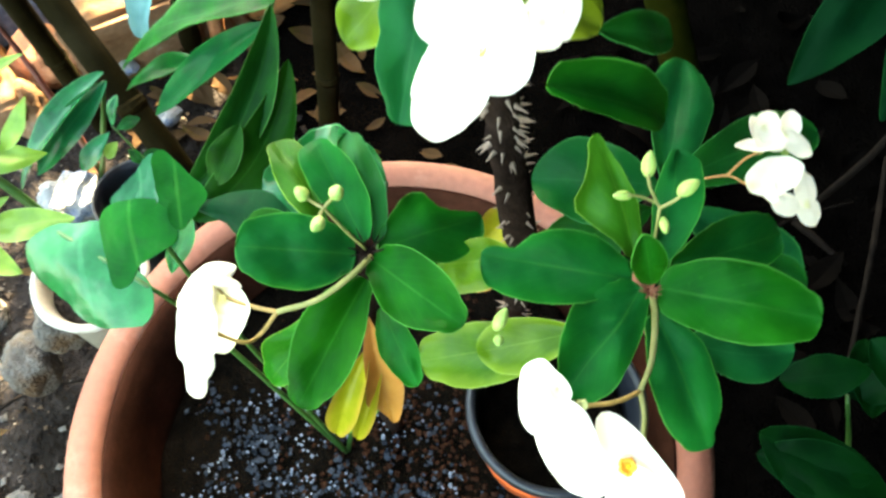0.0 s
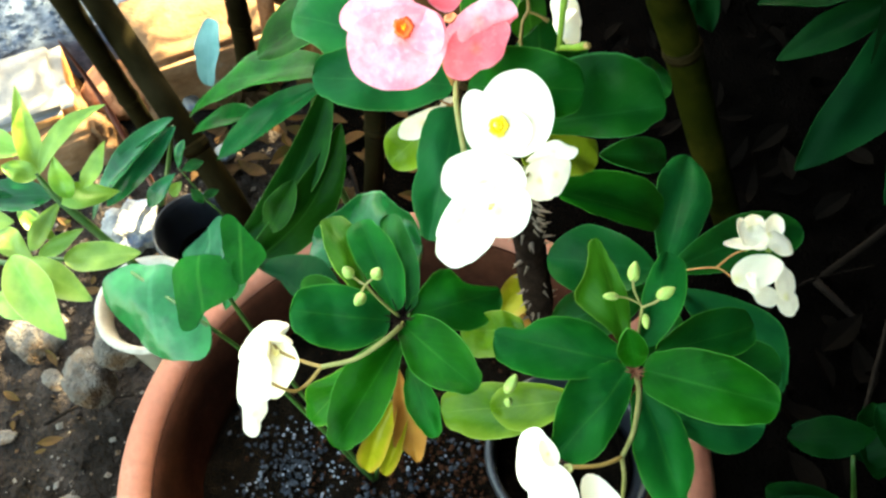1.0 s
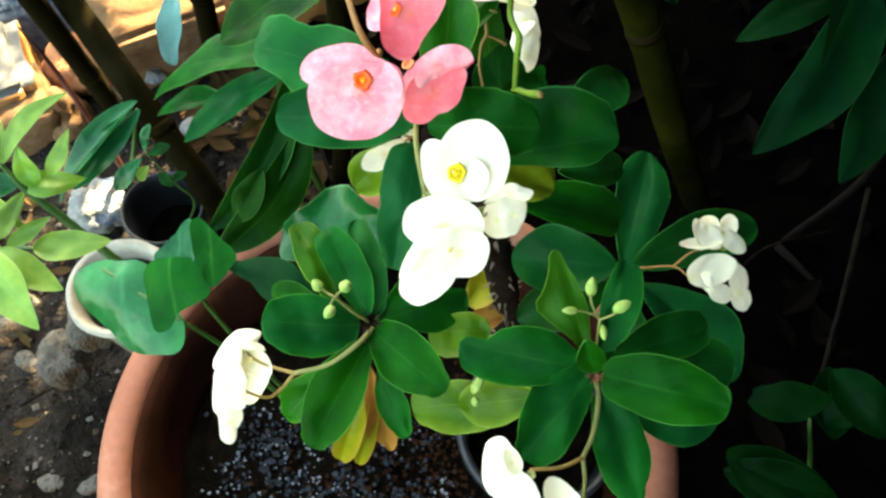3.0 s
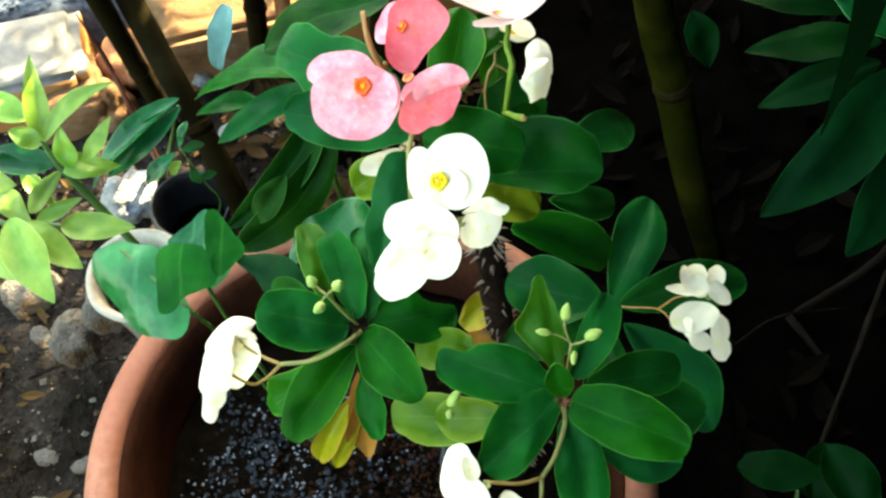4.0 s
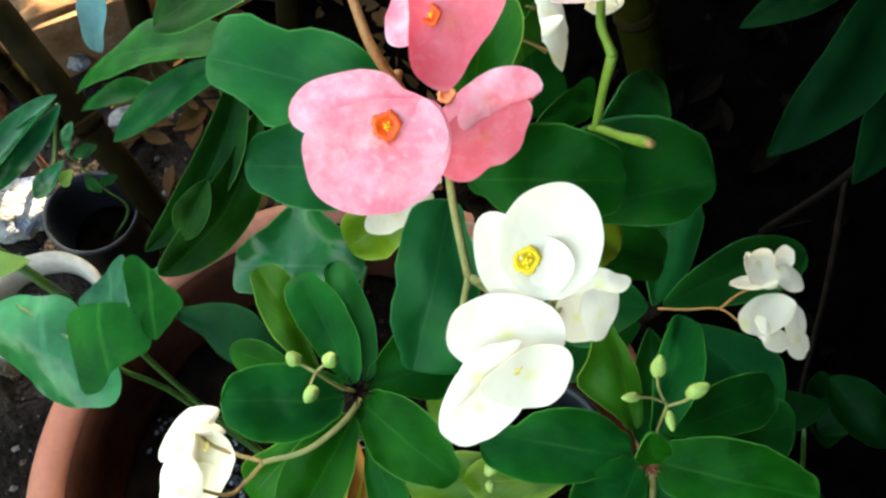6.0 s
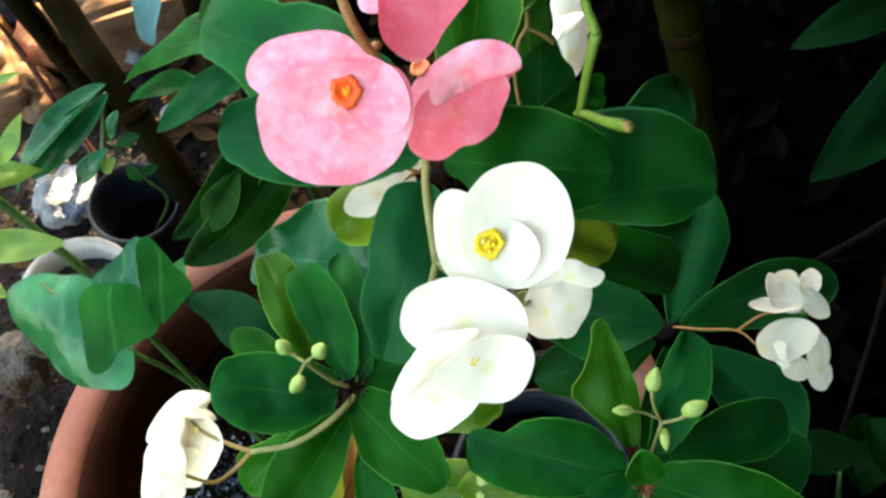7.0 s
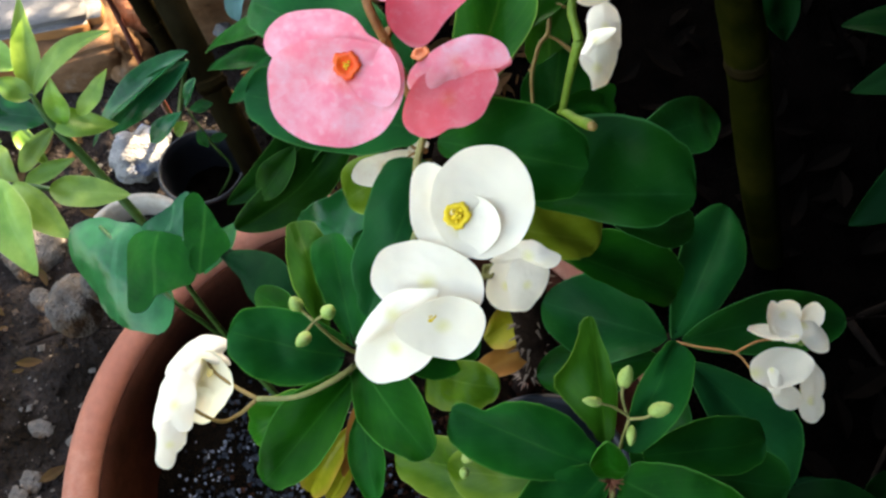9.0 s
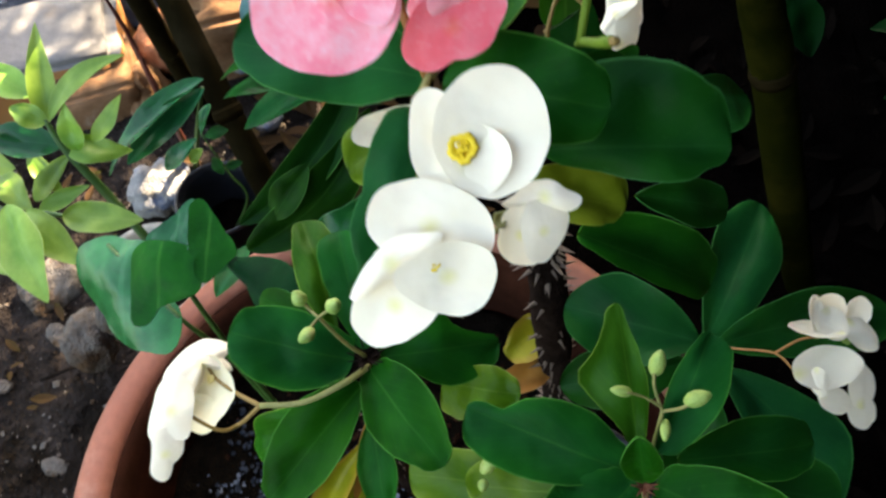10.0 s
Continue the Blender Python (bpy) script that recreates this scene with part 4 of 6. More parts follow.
shaped_bract(bloom, (0.0183, 0.2164, 0.8301), (-0.150, 0.653, 0.742), (0.167, -0.723, 0.670), 0.0112, (0.71, 0.69, 0.76, 1.00, 0.81, 0.71, 0.72, 0.78, 0.81, 0.84, 0.90, 0.77), WHITE, dish=0.12, seed=5)
shaped_bract(bloom, (0.0069, 0.2153, 0.8328), (-0.169, 0.747, 0.642), (0.027, -0.648, 0.761), 0.0119, (0.40, 0.35, 0.32, 0.31, 0.32, 0.34, 0.40, 0.51, 0.72, 1.00, 0.56, 0.36, 0.30, 0.25, 0.24, 0.24, 0.26, 0.29, 0.39, 0.60, 0.99, 0.71, 0.57, 0.47), WHITE, dish=-0.10, seed=6)
bloom = heart(tall, (0.0255, 0.2335, 0.8269), (-0.3, -0.4, 0.86), (-0.222, 0.882, 0.416), 0.0018, STALK, label="half-open white flower")
shaped_bract(bloom, (0.0350, 0.2305, 0.8308), (-0.151, 0.707, 0.691), (0.380, -0.604, 0.701), 0.0069, (0.90, 1.00, 0.80, 0.69, 0.72, 0.94, 1.00, 0.79, 0.69, 0.73, 0.90, 0.87), WHITE, dish=-0.10, seed=7)
shaped_bract(bloom, (0.0302, 0.2306, 0.8268), (-0.178, 0.701, 0.691), (-0.182, -0.714, 0.677), 0.0074, (0.93, 0.83, 0.70, 0.67, 0.82, 0.91, 0.91, 0.93, 0.69, 0.63, 0.73, 1.00), WHITE, dish=-0.12, seed=8)
shaped_bract(bloom, (0.0336, 0.2353, 0.8360), (-0.171, 0.766, 0.619), (0.041, -0.622, 0.782), 0.0089, (0.39, 0.39, 0.41, 0.45, 0.50, 0.58, 0.72, 1.00, 0.28, 0.22, 0.19, 0.18, 0.19, 0.21, 0.26, 0.39, 0.66, 0.81, 0.83, 0.57, 0.47, 0.44, 0.42, 0.40), WHITE, dish=-0.16, seed=9)
tube(tall, "flower_stalk", [(0.0002, 0.2682, 0.8256), (-0.0077, 0.2760, 0.8398), (-0.0174, 0.2843, 0.8508), (-0.0229, 0.2969, 0.8541)], [0.0012, 0.0012, 0.0012, 0.0011], STALK_RED)
tube(tall, "flower_stalk", [(-0.0118, 0.2829, 0.8449), (-0.0126, 0.2742, 0.8465), (-0.0146, 0.2645, 0.8531)], [0.0011, 0.001, 0.001], STALK_RED)
tube(tall, "flower_stalk", [(0.0008, 0.2687, 0.8247), (0.0039, 0.2764, 0.8293), (0.0000, 0.2826, 0.8375)], [0.0011, 0.0011, 0.001], STALK)
bloom = heart(tall, (-0.0135, 0.2577, 0.8624), (0.08, -0.66, 0.75), (-0.222, 0.882, 0.416), 0.0030, RED, label="open pink flower with an orange middle")
shaped_bract(bloom, (-0.0162, 0.2596, 0.8632), (-0.168, 0.760, 0.627), (-0.026, -0.640, 0.768), 0.0164, (0.54, 0.57, 0.63, 0.73, 0.89, 1.00, 0.97, 0.71, 0.44, 0.34, 0.28, 0.26, 0.27, 0.31, 0.65, 0.96, 0.97, 0.89, 0.78, 0.60, 0.49, 0.49, 0.51, 0.53), PINK, dish=0.04, root=(-0.3, -0.1), seed=11)
shaped_bract(bloom, (-0.0150, 0.2536, 0.8581), (-0.164, 0.708, 0.687), (0.125, -0.676, 0.726), 0.0157, (0.72, 0.77, 0.95, 0.95, 0.93, 0.82, 0.78, 0.82, 0.86, 0.93, 1.00, 0.78), PINK, dish=0.08, root=(0.2, -0.1), seed=12)
bloom = heart(tall, (-0.0009, 0.2719, 0.8522), (-0.3, 0.1, 0.95), (-0.222, 0.882, 0.416), 0.0022, NECK, label="half-closed pink flower")
shaped_bract(bloom, (0.0074, 0.2651, 0.8472), (-0.161, 0.702, 0.694), (0.156, -0.676, 0.720), 0.0127, (0.61, 0.59, 0.67, 0.76, 0.95, 0.86, 0.57, 0.59, 0.68, 0.78, 1.00, 0.78), CORAL, dish=0.04, seed=13)
shaped_bract(bloom, (0.0172, 0.2742, 0.8518), (-0.200, 0.787, 0.584), (0.313, -0.513, 0.799), 0.0032, (0.69, 0.81, 0.80, 0.73, 0.81, 1.00, 0.65, 0.52, 0.56, 0.90, 0.99, 0.73), CORAL, dish=0.05, seed=15)
shaped_bract(bloom, (0.0076, 0.2703, 0.8543), (-0.168, 0.785, 0.596), (-0.022, -0.608, 0.794), 0.0128, (0.42, 0.39, 0.38, 0.40, 0.44, 0.52, 0.69, 0.89, 1.00, 0.78, 0.43, 0.32, 0.30, 0.27, 0.28, 0.31, 0.35, 0.48, 0.93, 0.95, 0.82, 0.68, 0.56, 0.47), PINK, dish=-0.12, seed=14)
bloom = heart(tall, (-0.0052, 0.2814, 0.8670), (-0.25, -0.45, 0.86), (-0.222, 0.882, 0.416), 0.0022, RED, label="coral pink flower seen from below its face")
shaped_bract(bloom, (-0.0097, 0.2837, 0.8648), (0.026, 0.803, 0.595), (-0.363, -0.547, 0.754), 0.0076, (0.96, 0.72, 0.59, 0.60, 0.77, 1.00, 0.90, 0.72, 0.64, 0.64, 0.77, 0.99), PINK, dish=0.08, seed=16)
shaped_bract(bloom, (-0.0012, 0.2817, 0.8653), (0.021, 0.686, 0.727), (0.290, -0.700, 0.652), 0.0142, (0.86, 0.83, 0.74, 0.64, 0.74, 0.94, 1.00, 0.64, 0.58, 0.69, 0.92, 0.90), CORAL, dish=0.10, seed=17)
tube(tall, "flower_stalk", [(0.0340, 0.2718, 0.8412), (0.0337, 0.2754, 0.8510), (0.0338, 0.2785, 0.8602)], [0.0009, 0.0010, 0.0012], FRESH_STALK)
tube(tall, "flower_stalk", [(0.0338, 0.2785, 0.8602), (0.0324, 0.2805, 0.8620), (0.0307, 0.2830, 0.8644), (0.0300, 0.2900, 0.8680), (0.0266, 0.2930, 0.8680)], [0.0012, 0.0010, 0.0010, 0.0010, 0.001], FRESH_STALK)
tube(tall, "cut_stub", [(0.0333, 0.2732, 0.8395), (0.0350, 0.2702, 0.8438), (0.0374, 0.2649, 0.8498), (0.0397, 0.2601, 0.8559), (0.0404, 0.2586, 0.8578)], [0.0006, 0.0010, 0.0010, 0.0013, 0.0011], FRESH_STALK, "green stub of a cut stalk")
tube(tall, "stub_end", [(0.0403, 0.2588, 0.8575), (0.0408, 0.2577, 0.8588)], [0.0011, 0.0010], STALK_TAN, "dry brown cut end")
tube(tall, "dry_stalk", [(0.0287, 0.3374, 0.8040), (0.0253, 0.3374, 0.8043), (0.0243, 0.3349, 0.8022), (0.0249, 0.3307, 0.7984), (0.0231, 0.3277, 0.7959), (0.0227, 0.3247, 0.7933), (0.0226, 0.3216, 0.7906), (0.0234, 0.3180, 0.7874), (0.0255, 0.3128, 0.7826)], [0.0005, 0.0007, 0.0007, 0.0008, 0.0007, 0.0007, 0.0007, 0.0006, 0.0006], STALK_TAN, "wiry dry brown flower stalk")
tube(tall, "dry_stalk", [(0.0251, 0.3302, 0.7980), (0.0274, 0.3299, 0.7975), (0.0299, 0.3292, 0.7968), (0.0333, 0.3280, 0.7955)], [0.0006, 0.0005, 0.0006, 0.0008], STALK_TAN)
tube(tall, "dry_stalk", [(0.0229, 0.3219, 0.7908), (0.0220, 0.3213, 0.7904), (0.0213, 0.3211, 0.7902)], [0.0005, 0.0005, 0.0003], STALK_TAN)
bloom = heart(tall, (0.0398, 0.3727, 0.7465), (-0.510, -0.468, 0.722), (-0.222, 0.882, 0.416), 0.0010, STALK, label="white flower seen from the side")
shaped_bract(bloom, (0.0449, 0.3807, 0.7501), (-0.239, 0.915, 0.324), (0.216, -0.275, 0.937), 0.0109, (1.00, 0.86, 0.75, 0.66, 0.74, 0.89, 0.93, 1.00, 0.73, 0.65, 0.69, 0.90), WHITE, dish=-0.14, seed=22)
shaped_bract(bloom, (0.0453, 0.3632, 0.7455), (-0.149, 0.776, 0.612), (0.326, -0.546, 0.772), 0.0134, (0.74, 0.64, 0.57, 0.55, 0.66, 0.76, 0.74, 0.73, 0.72, 0.70, 0.79, 0.94, 0.94, 0.70, 0.62, 0.59, 0.57, 0.57, 0.60, 0.66, 0.76, 0.90, 1.00, 0.90), WHITE, dish=-0.16, seed=23)
shaped_bract(bloom, (0.0418, 0.3721, 0.7511), (-0.059, 0.966, 0.254), (-0.459, -0.252, 0.852), 0.0097, (0.49, 0.49, 0.49, 0.49, 0.46, 0.44, 0.44, 0.48, 0.58, 0.78, 1.00, 0.53, 0.34, 0.26, 0.25, 0.25, 0.28, 0.35, 0.47, 0.67, 0.92, 0.78, 0.62, 0.52), WHITE, dish=-0.12, seed=21)
shaped_bract(tall, (0.0253, 0.3350, 0.7929), (-0.183, 0.794, 0.580), (0.130, -0.565, 0.815), 0.0120, (0.63, 0.51, 0.45, 0.44, 0.46, 0.54, 0.64, 0.69, 0.76, 0.86, 0.93, 0.80, 0.61, 0.54, 0.52, 0.54, 0.59, 0.60, 0.60, 0.62, 0.67, 0.79, 1.00, 0.84), FRESH, dish=0.04, seed=30, name="leaf")
shaped_bract(tall, (0.0312, 0.3270, 0.7780), (-0.137, 0.595, 0.792), (0.178, -0.772, 0.611), 0.0150, (0.80, 0.67, 0.63, 0.65, 0.70, 0.74, 0.78, 0.83, 0.89, 0.89, 0.81, 0.74, 0.71, 0.71, 0.73, 0.75, 0.80, 0.81, 0.79, 0.75, 0.69, 0.70, 0.82, 1.00), GREEN, dish=0.04, seed=31, name="leaf")
shaped_bract(tall, (0.0454, 0.3185, 0.7833), (-0.194, 0.845, 0.498), (0.112, -0.485, 0.867), 0.0084, (0.62, 0.55, 0.53, 0.54, 0.57, 0.64, 0.77, 0.98, 0.96, 0.79, 0.69, 0.64, 0.63, 0.67, 0.72, 0.76, 0.70, 0.65, 0.64, 0.68, 0.83, 1.00, 0.95, 0.73), GREEN, dish=0.06, seed=32, name="leaf")
flower(tall, (0.0318, 0.2992, 0.8529), (0.23, 0.56, 0.80), (-0.17, 0.87, 0.46), 0.0081, WHITE, YELLOW, turn=0, tilts=(25,25), seed=17)
flower(tall, (0.0266, 0.2917, 0.8686), (-0.16, 0.51, 0.85), (-0.98, -0.18, -0.02), 0.0176, BLUSH, RED, turn=80, tilts=(15,15), seed=19)
bloom = heart(tall, (-0.0004, 0.2719, 0.8102), (0.424, -0.093, 0.901), (-0.222, 0.882, 0.416), 0.0009, STALK_RED, label="withered cream flower")
shaped_bract(bloom, (-0.0113, 0.2675, 0.8039), (-0.007, 0.750, 0.661), (-0.050, -0.660, 0.749), 0.0109, (0.40, 0.37, 0.43, 0.67, 0.90, 0.68, 0.45, 0.39, 0.43, 0.61, 1.00, 0.62), CREAM, dish=0.12, seed=71)
petal(bloom, (-0.0026, 0.2728, 0.8094), (0.731, 0.652, 0.204), (-0.049, -0.247, 0.968), 0.0033, 0.0018, CREAM, dish=0.1, lobe=0.05, seed=72)
tube(bloom, "style", [(-0.0053, 0.2726, 0.8110), (-0.0037, 0.2717, 0.8109), (-0.0012, 0.2715, 0.8105)], [0.0002, 0.0005, 0.0004], STALK_RED, sides=6)
tube(bloom, "style", [(-0.0048, 0.2690, 0.8093), (-0.0029, 0.2705, 0.8102), (-0.0006, 0.2715, 0.8104)], [0.0002, 0.0005, 0.0004], STALK_RED, sides=6)
# flowers of the lower branch
tube(tall, "flower_stalk", [(0.1119, 0.2991, 0.6419), (0.1216, 0.2959, 0.6505), (0.1344, 0.2935, 0.6592), (0.1408, 0.2858, 0.6639)], [0.0006, 0.0005, 0.00045, 0.0004], STALK_RED)
tube(tall, "flower_stalk", [(0.1344, 0.2935, 0.6592), (0.1414, 0.2984, 0.6661), (0.1486, 0.3003, 0.6696)], [0.0006, 0.0005, 0.0004], STALK_RED)
bloom = heart(tall, (0.1470, 0.3022, 0.6684), (-0.192, -0.458, 0.868), (-0.222, 0.882, 0.416), 0.0025, BUD, label="cupped white flower")
petal(bloom, (0.1501, 0.3119, 0.6713), (-0.165, 0.638, 0.752), (0.174, -0.732, 0.659), 0.0078, 0.0073, WHITE, dish=0.25, seed=31)
petal(bloom, (0.1446, 0.3080, 0.6729), (-0.289, 0.849, 0.444), (0.481, -0.272, 0.833), 0.0079, 0.0037, WHITE, dish=0.15, seed=32)
petal(bloom, (0.1521, 0.3058, 0.6717), (0.571, -0.800, -0.184), (0.081, -0.168, 0.982), 0.0069, 0.0064, WHITE, dish=0.1, seed=33)
petal(bloom, (0.1457, 0.3014, 0.6709), (-0.991, -0.112, 0.069), (0.054, 0.136, 0.989), 0.0118, 0.0034, WHITE, dish=0.15, seed=34)
bloom = heart(tall, (0.1610, 0.3045, 0.6636), (-0.192, -0.458, 0.868), (-0.222, 0.882, 0.416), 0.0022, BUD, label="white flower seen from the side")
petal(bloom, (0.1622, 0.3145, 0.6691), (-0.072, 0.759, 0.648), (0.243, -0.616, 0.749), 0.0074, 0.0055, WHITE, dish=0.2, seed=35)
petal(bloom, (0.1658, 0.3067, 0.6674), (0.843, -0.454, -0.287), (0.199, -0.232, 0.952), 0.0087, 0.0058, WHITE, dish=-0.2, seed=36)
bloom = heart(tall, (0.1501, 0.2865, 0.6633), (-0.192, -0.458, 0.868), (-0.222, 0.882, 0.416), 0.0025, BUD, label="cupped white flower")
petal(bloom, (0.1523, 0.2890, 0.6664), (0.903, 0.419, 0.091), (0.045, -0.303, 0.952), 0.0139, 0.0087, WHITE, dish=0.05, seed=37)
petal(bloom, (0.1503, 0.2824, 0.6653), (0.404, -0.847, -0.347), (-0.235, -0.462, 0.855), 0.0062, 0.0035, WHITE, dish=-0.15, seed=38)
petal(bloom, (0.1592, 0.2790, 0.6585), (0.966, -0.109, -0.235), (0.133, -0.571, 0.810), 0.0071, 0.0052, WHITE, dish=-0.1, seed=39)
bloom = heart(tall, (0.1674, 0.2844, 0.6540), (-0.192, -0.458, 0.868), (-0.222, 0.882, 0.416), 0.0022, BUD, label="white flower seen from the side")
petal(bloom, (0.1701, 0.2882, 0.6576), (-0.051, 0.957, 0.285), (0.257, -0.263, 0.930), 0.0090, 0.0060, WHITE, dish=-0.1, seed=40)
petal(bloom, (0.1723, 0.2797, 0.6520), (0.645, -0.580, -0.498), (0.255, -0.451, 0.855), 0.0075, 0.0062, WHITE, dish=-0.1, seed=41)

# The low plant with a rosette, old yellow leaves and a nodding pair of white flowers
low = thing("crown_of_thorns", (-0.035, 0.285, 0.222), "low crown of thorns with old yellow leaves and white flowers", "plant")
tube(low, "stem", [(-0.042, 0.292, 0.20), (-0.0440, 0.2666, 0.4538), (-0.0346, 0.2610, 0.5612), (-0.0276, 0.2528, 0.6543)], [0.009, 0.008, 0.007, 0.004], BARK, sides=12, rough=0.3)
thorns(low, [(-0.04, 0.29, 0.26), (-0.0440, 0.2666, 0.4538), (-0.0346, 0.2610, 0.5612)], 60, 0.0075, 0.006)
for k in range(16):
    w = k * 2.4
    tube(low, "spine", [Vector((-0.0275, 0.2520, 0.6583)), Vector((-0.0275, 0.2520, 0.6583)) + Vector((0.008 * math.cos(w), 0.008 * math.sin(w), 0.004 + 0.003 * (k % 3)))], [0.0006, 0.0002], BARK, sides=5, per=2)
leaf(low, (-0.0325, 0.2494, 0.6616), (-0.0793, 0.2430, 0.6805), 0.1018, (0.02, -0.42, 0.91), GREEN, left=(0.18, 0.25, 0.29, 0.32, 0.33, 0.32, 0.31, 0.28, 0.22), right=(0.19, 0.23, 0.26, 0.28, 0.30, 0.30, 0.29, 0.27, 0.23), cup=0.08, seed=31)
leaf(low, (-0.0289, 0.2548, 0.6629), (-0.0531, 0.3000, 0.6733), 0.1046, (0.02, -0.42, 0.91), GREEN, left=(0.07, 0.11, 0.14, 0.16, 0.18, 0.20, 0.20, 0.20, 0.18), right=(0.13, 0.17, 0.21, 0.22, 0.22, 0.22, 0.20, 0.17, 0.12), cup=0.08, seed=32)
leaf(low, (-0.0445, 0.2618, 0.6555), (-0.0745, 0.3073, 0.6606), 0.1095, (0.46, -0.36, 0.81), FRESH, left=(0.10, 0.14, 0.17, 0.19, 0.19, 0.18, 0.17, 0.14, 0.11), right=(0.03, 0.04, 0.05, 0.06, 0.07, 0.09, 0.15, 0.19, 0.16), cup=0.08, seed=33)
leaf(low, (-0.0246, 0.2566, 0.6582), (-0.0396, 0.3091, 0.6662), 0.1104, (0.02, -0.42, 0.91), DEEP, left=(0.02, 0.03, 0.05, 0.06, 0.07, 0.09, 0.10, 0.11, 0.11), right=(0.12, 0.16, 0.18, 0.19, 0.19, 0.18, 0.16, 0.14, 0.11), cup=0.08, seed=34)
leaf(low, (-0.0227, 0.2545, 0.6572), (0.0228, 0.2781, 0.6451), 0.1053, (0.02, -0.42, 0.91), GREEN, left=(0.18, 0.27, 0.34, 0.37, 0.35, 0.19, 0.13, 0.10, 0.07), right=(0.08, 0.13, 0.19, 0.26, 0.30, 0.30, 0.28, 0.24, 0.19), cup=0.08, seed=35)
leaf(low, (-0.0257, 0.2481, 0.6598), (0.0143, 0.2158, 0.6650), 0.1034, (0.02, -0.42, 0.91), GREEN, left=(0.19, 0.24, 0.27, 0.28, 0.28, 0.27, 0.25, 0.21, 0.15), right=(0.13, 0.19, 0.24, 0.28, 0.29, 0.28, 0.25, 0.20, 0.14), cup=0.08, seed=36)
leaf(low, (-0.0288, 0.2444, 0.6471), (-0.0587, 0.1937, 0.6187), 0.1307, (0.02, -0.42, 0.91), GREEN, left=(0.09, 0.13, 0.17, 0.19, 0.20, 0.21, 0.20, 0.18, 0.13), right=(0.15, 0.20, 0.24, 0.26, 0.26, 0.24, 0.21, 0.18, 0.12), cup=0.08, seed=37)
leaf(low, (-0.0221, 0.2351, 0.6372), (-0.0043, 0.1960, 0.6463), 0.0878, (0.02, -0.42, 0.91), GREEN, left=(0.08, 0.11, 0.13, 0.15, 0.16, 0.17, 0.16, 0.13, 0.10), right=(0.08, 0.12, 0.16, 0.18, 0.20, 0.20, 0.18, 0.16, 0.12), cup=0.08, seed=38)
leaf(low, (-0.0544, 0.2632, 0.6508), (-0.0856, 0.2741, 0.6455), 0.0161, (0.02, -0.42, 0.91), GREEN, seed=39, q=0.54, p=1.28)
# Uses the darkened shrub green to stand for shade on this leaf.
leaf(low, (-0.0620, 0.2656, 0.6300), (-0.1250, 0.3040, 0.6010), 0.1586, (0.02, -0.42, 0.91), SHADE, left=(0.04, 0.06, 0.07, 0.07, 0.06, 0.03, 0.00, 0.00, 0.00), right=(0.16, 0.23, 0.27, 0.27, 0.26, 0.23, 0.19, 0.14, 0.09), cup=0.1, seed=40)
leaf(low, (-0.0545, 0.2411, 0.6075), (-0.0830, 0.2179, 0.5753), 0.0261, (0.02, -0.42, 0.91), FRESH, wave=0.5, seed=42, q=0.5, tear=0.3)
leaf(low, (-0.0333, 0.2393, 0.5732), (-0.0537, 0.2046, 0.5245), 0.0165, (0.02, -0.42, 0.91), FADED, seed=43, cup=0.9, arch=0.12, q=0.6)
leaf(low, (-0.0275, 0.2325, 0.5589), (-0.0424, 0.2035, 0.5183), 0.0109, (0.02, -0.42, 0.91), FADED, seed=44, cup=0.9, arch=0.1, q=0.6)
leaf(low, (-0.0328, 0.2491, 0.5888), (-0.0228, 0.2126, 0.5166), 0.0187, (0.02, -0.42, 0.91), ORANGE, seed=45, cup=0.7, wave=0.6, tear=0.6)
leaf(low, (-0.0358, 0.2446, 0.5978), (-0.0657, 0.2171, 0.5415), 0.0105, (0.02, -0.42, 0.91), ORANGE, seed=48, cup=0.5)
leaf(low, (-0.0264, 0.2318, 0.5145), (-0.0608, 0.2151, 0.4965), 0.0174, (0.02, -0.42, 0.91), LIME, seed=47, cup=0.3, p=1.28, q=0.58)
leaf(low, (0.0231, 0.3125, 0.5402), (0.0426, 0.3322, 0.5488), 0.0581, (0.02, -0.42, 0.91), FADED, left=(0.12, 0.19, 0.26, 0.31, 0.35, 0.37, 0.38, 0.38, 0.34), right=(0.30, 0.35, 0.40, 0.42, 0.43, 0.41, 0.36, 0.28, 0.20), cup=0.3, seed=161)
leaf(low, (0.0208, 0.2968, 0.5209), (0.0499, 0.3150, 0.5287), 0.0704, (0.02, -0.42, 0.91), ORANGE, left=(0.13, 0.17, 0.22, 0.24, 0.27, 0.27, 0.27, 0.26, 0.22), right=(0.15, 0.20, 0.22, 0.22, 0.23, 0.23, 0.22, 0.21, 0.17), cup=0.5, wave=0.3, seed=162)
tube(low, "flower_stalk", [(-0.0256, 0.2486, 0.6611), (-0.0326, 0.2375, 0.6660), (-0.0465, 0.2270, 0.6636), (-0.0637, 0.2227, 0.6598)], [0.0014, 0.0013, 0.0012, 0.0012], STALK)
tube(low, "flower_stalk", [(-0.0637, 0.2227, 0.6598), (-0.0748, 0.2256, 0.6580), (-0.0862, 0.2297, 0.6580), (-0.0916, 0.2348, 0.6605)], [0.0010, 0.0009, 0.0008, 0.0008], STALK_TAN)
tube(low, "flower_stalk", [(-0.0637, 0.2227, 0.6598), (-0.0719, 0.2156, 0.6512), (-0.0774, 0.2099, 0.6575), (-0.0908, 0.2115, 0.6695)], [0.0010, 0.0009, 0.0008, 0.0008], STALK_TAN)
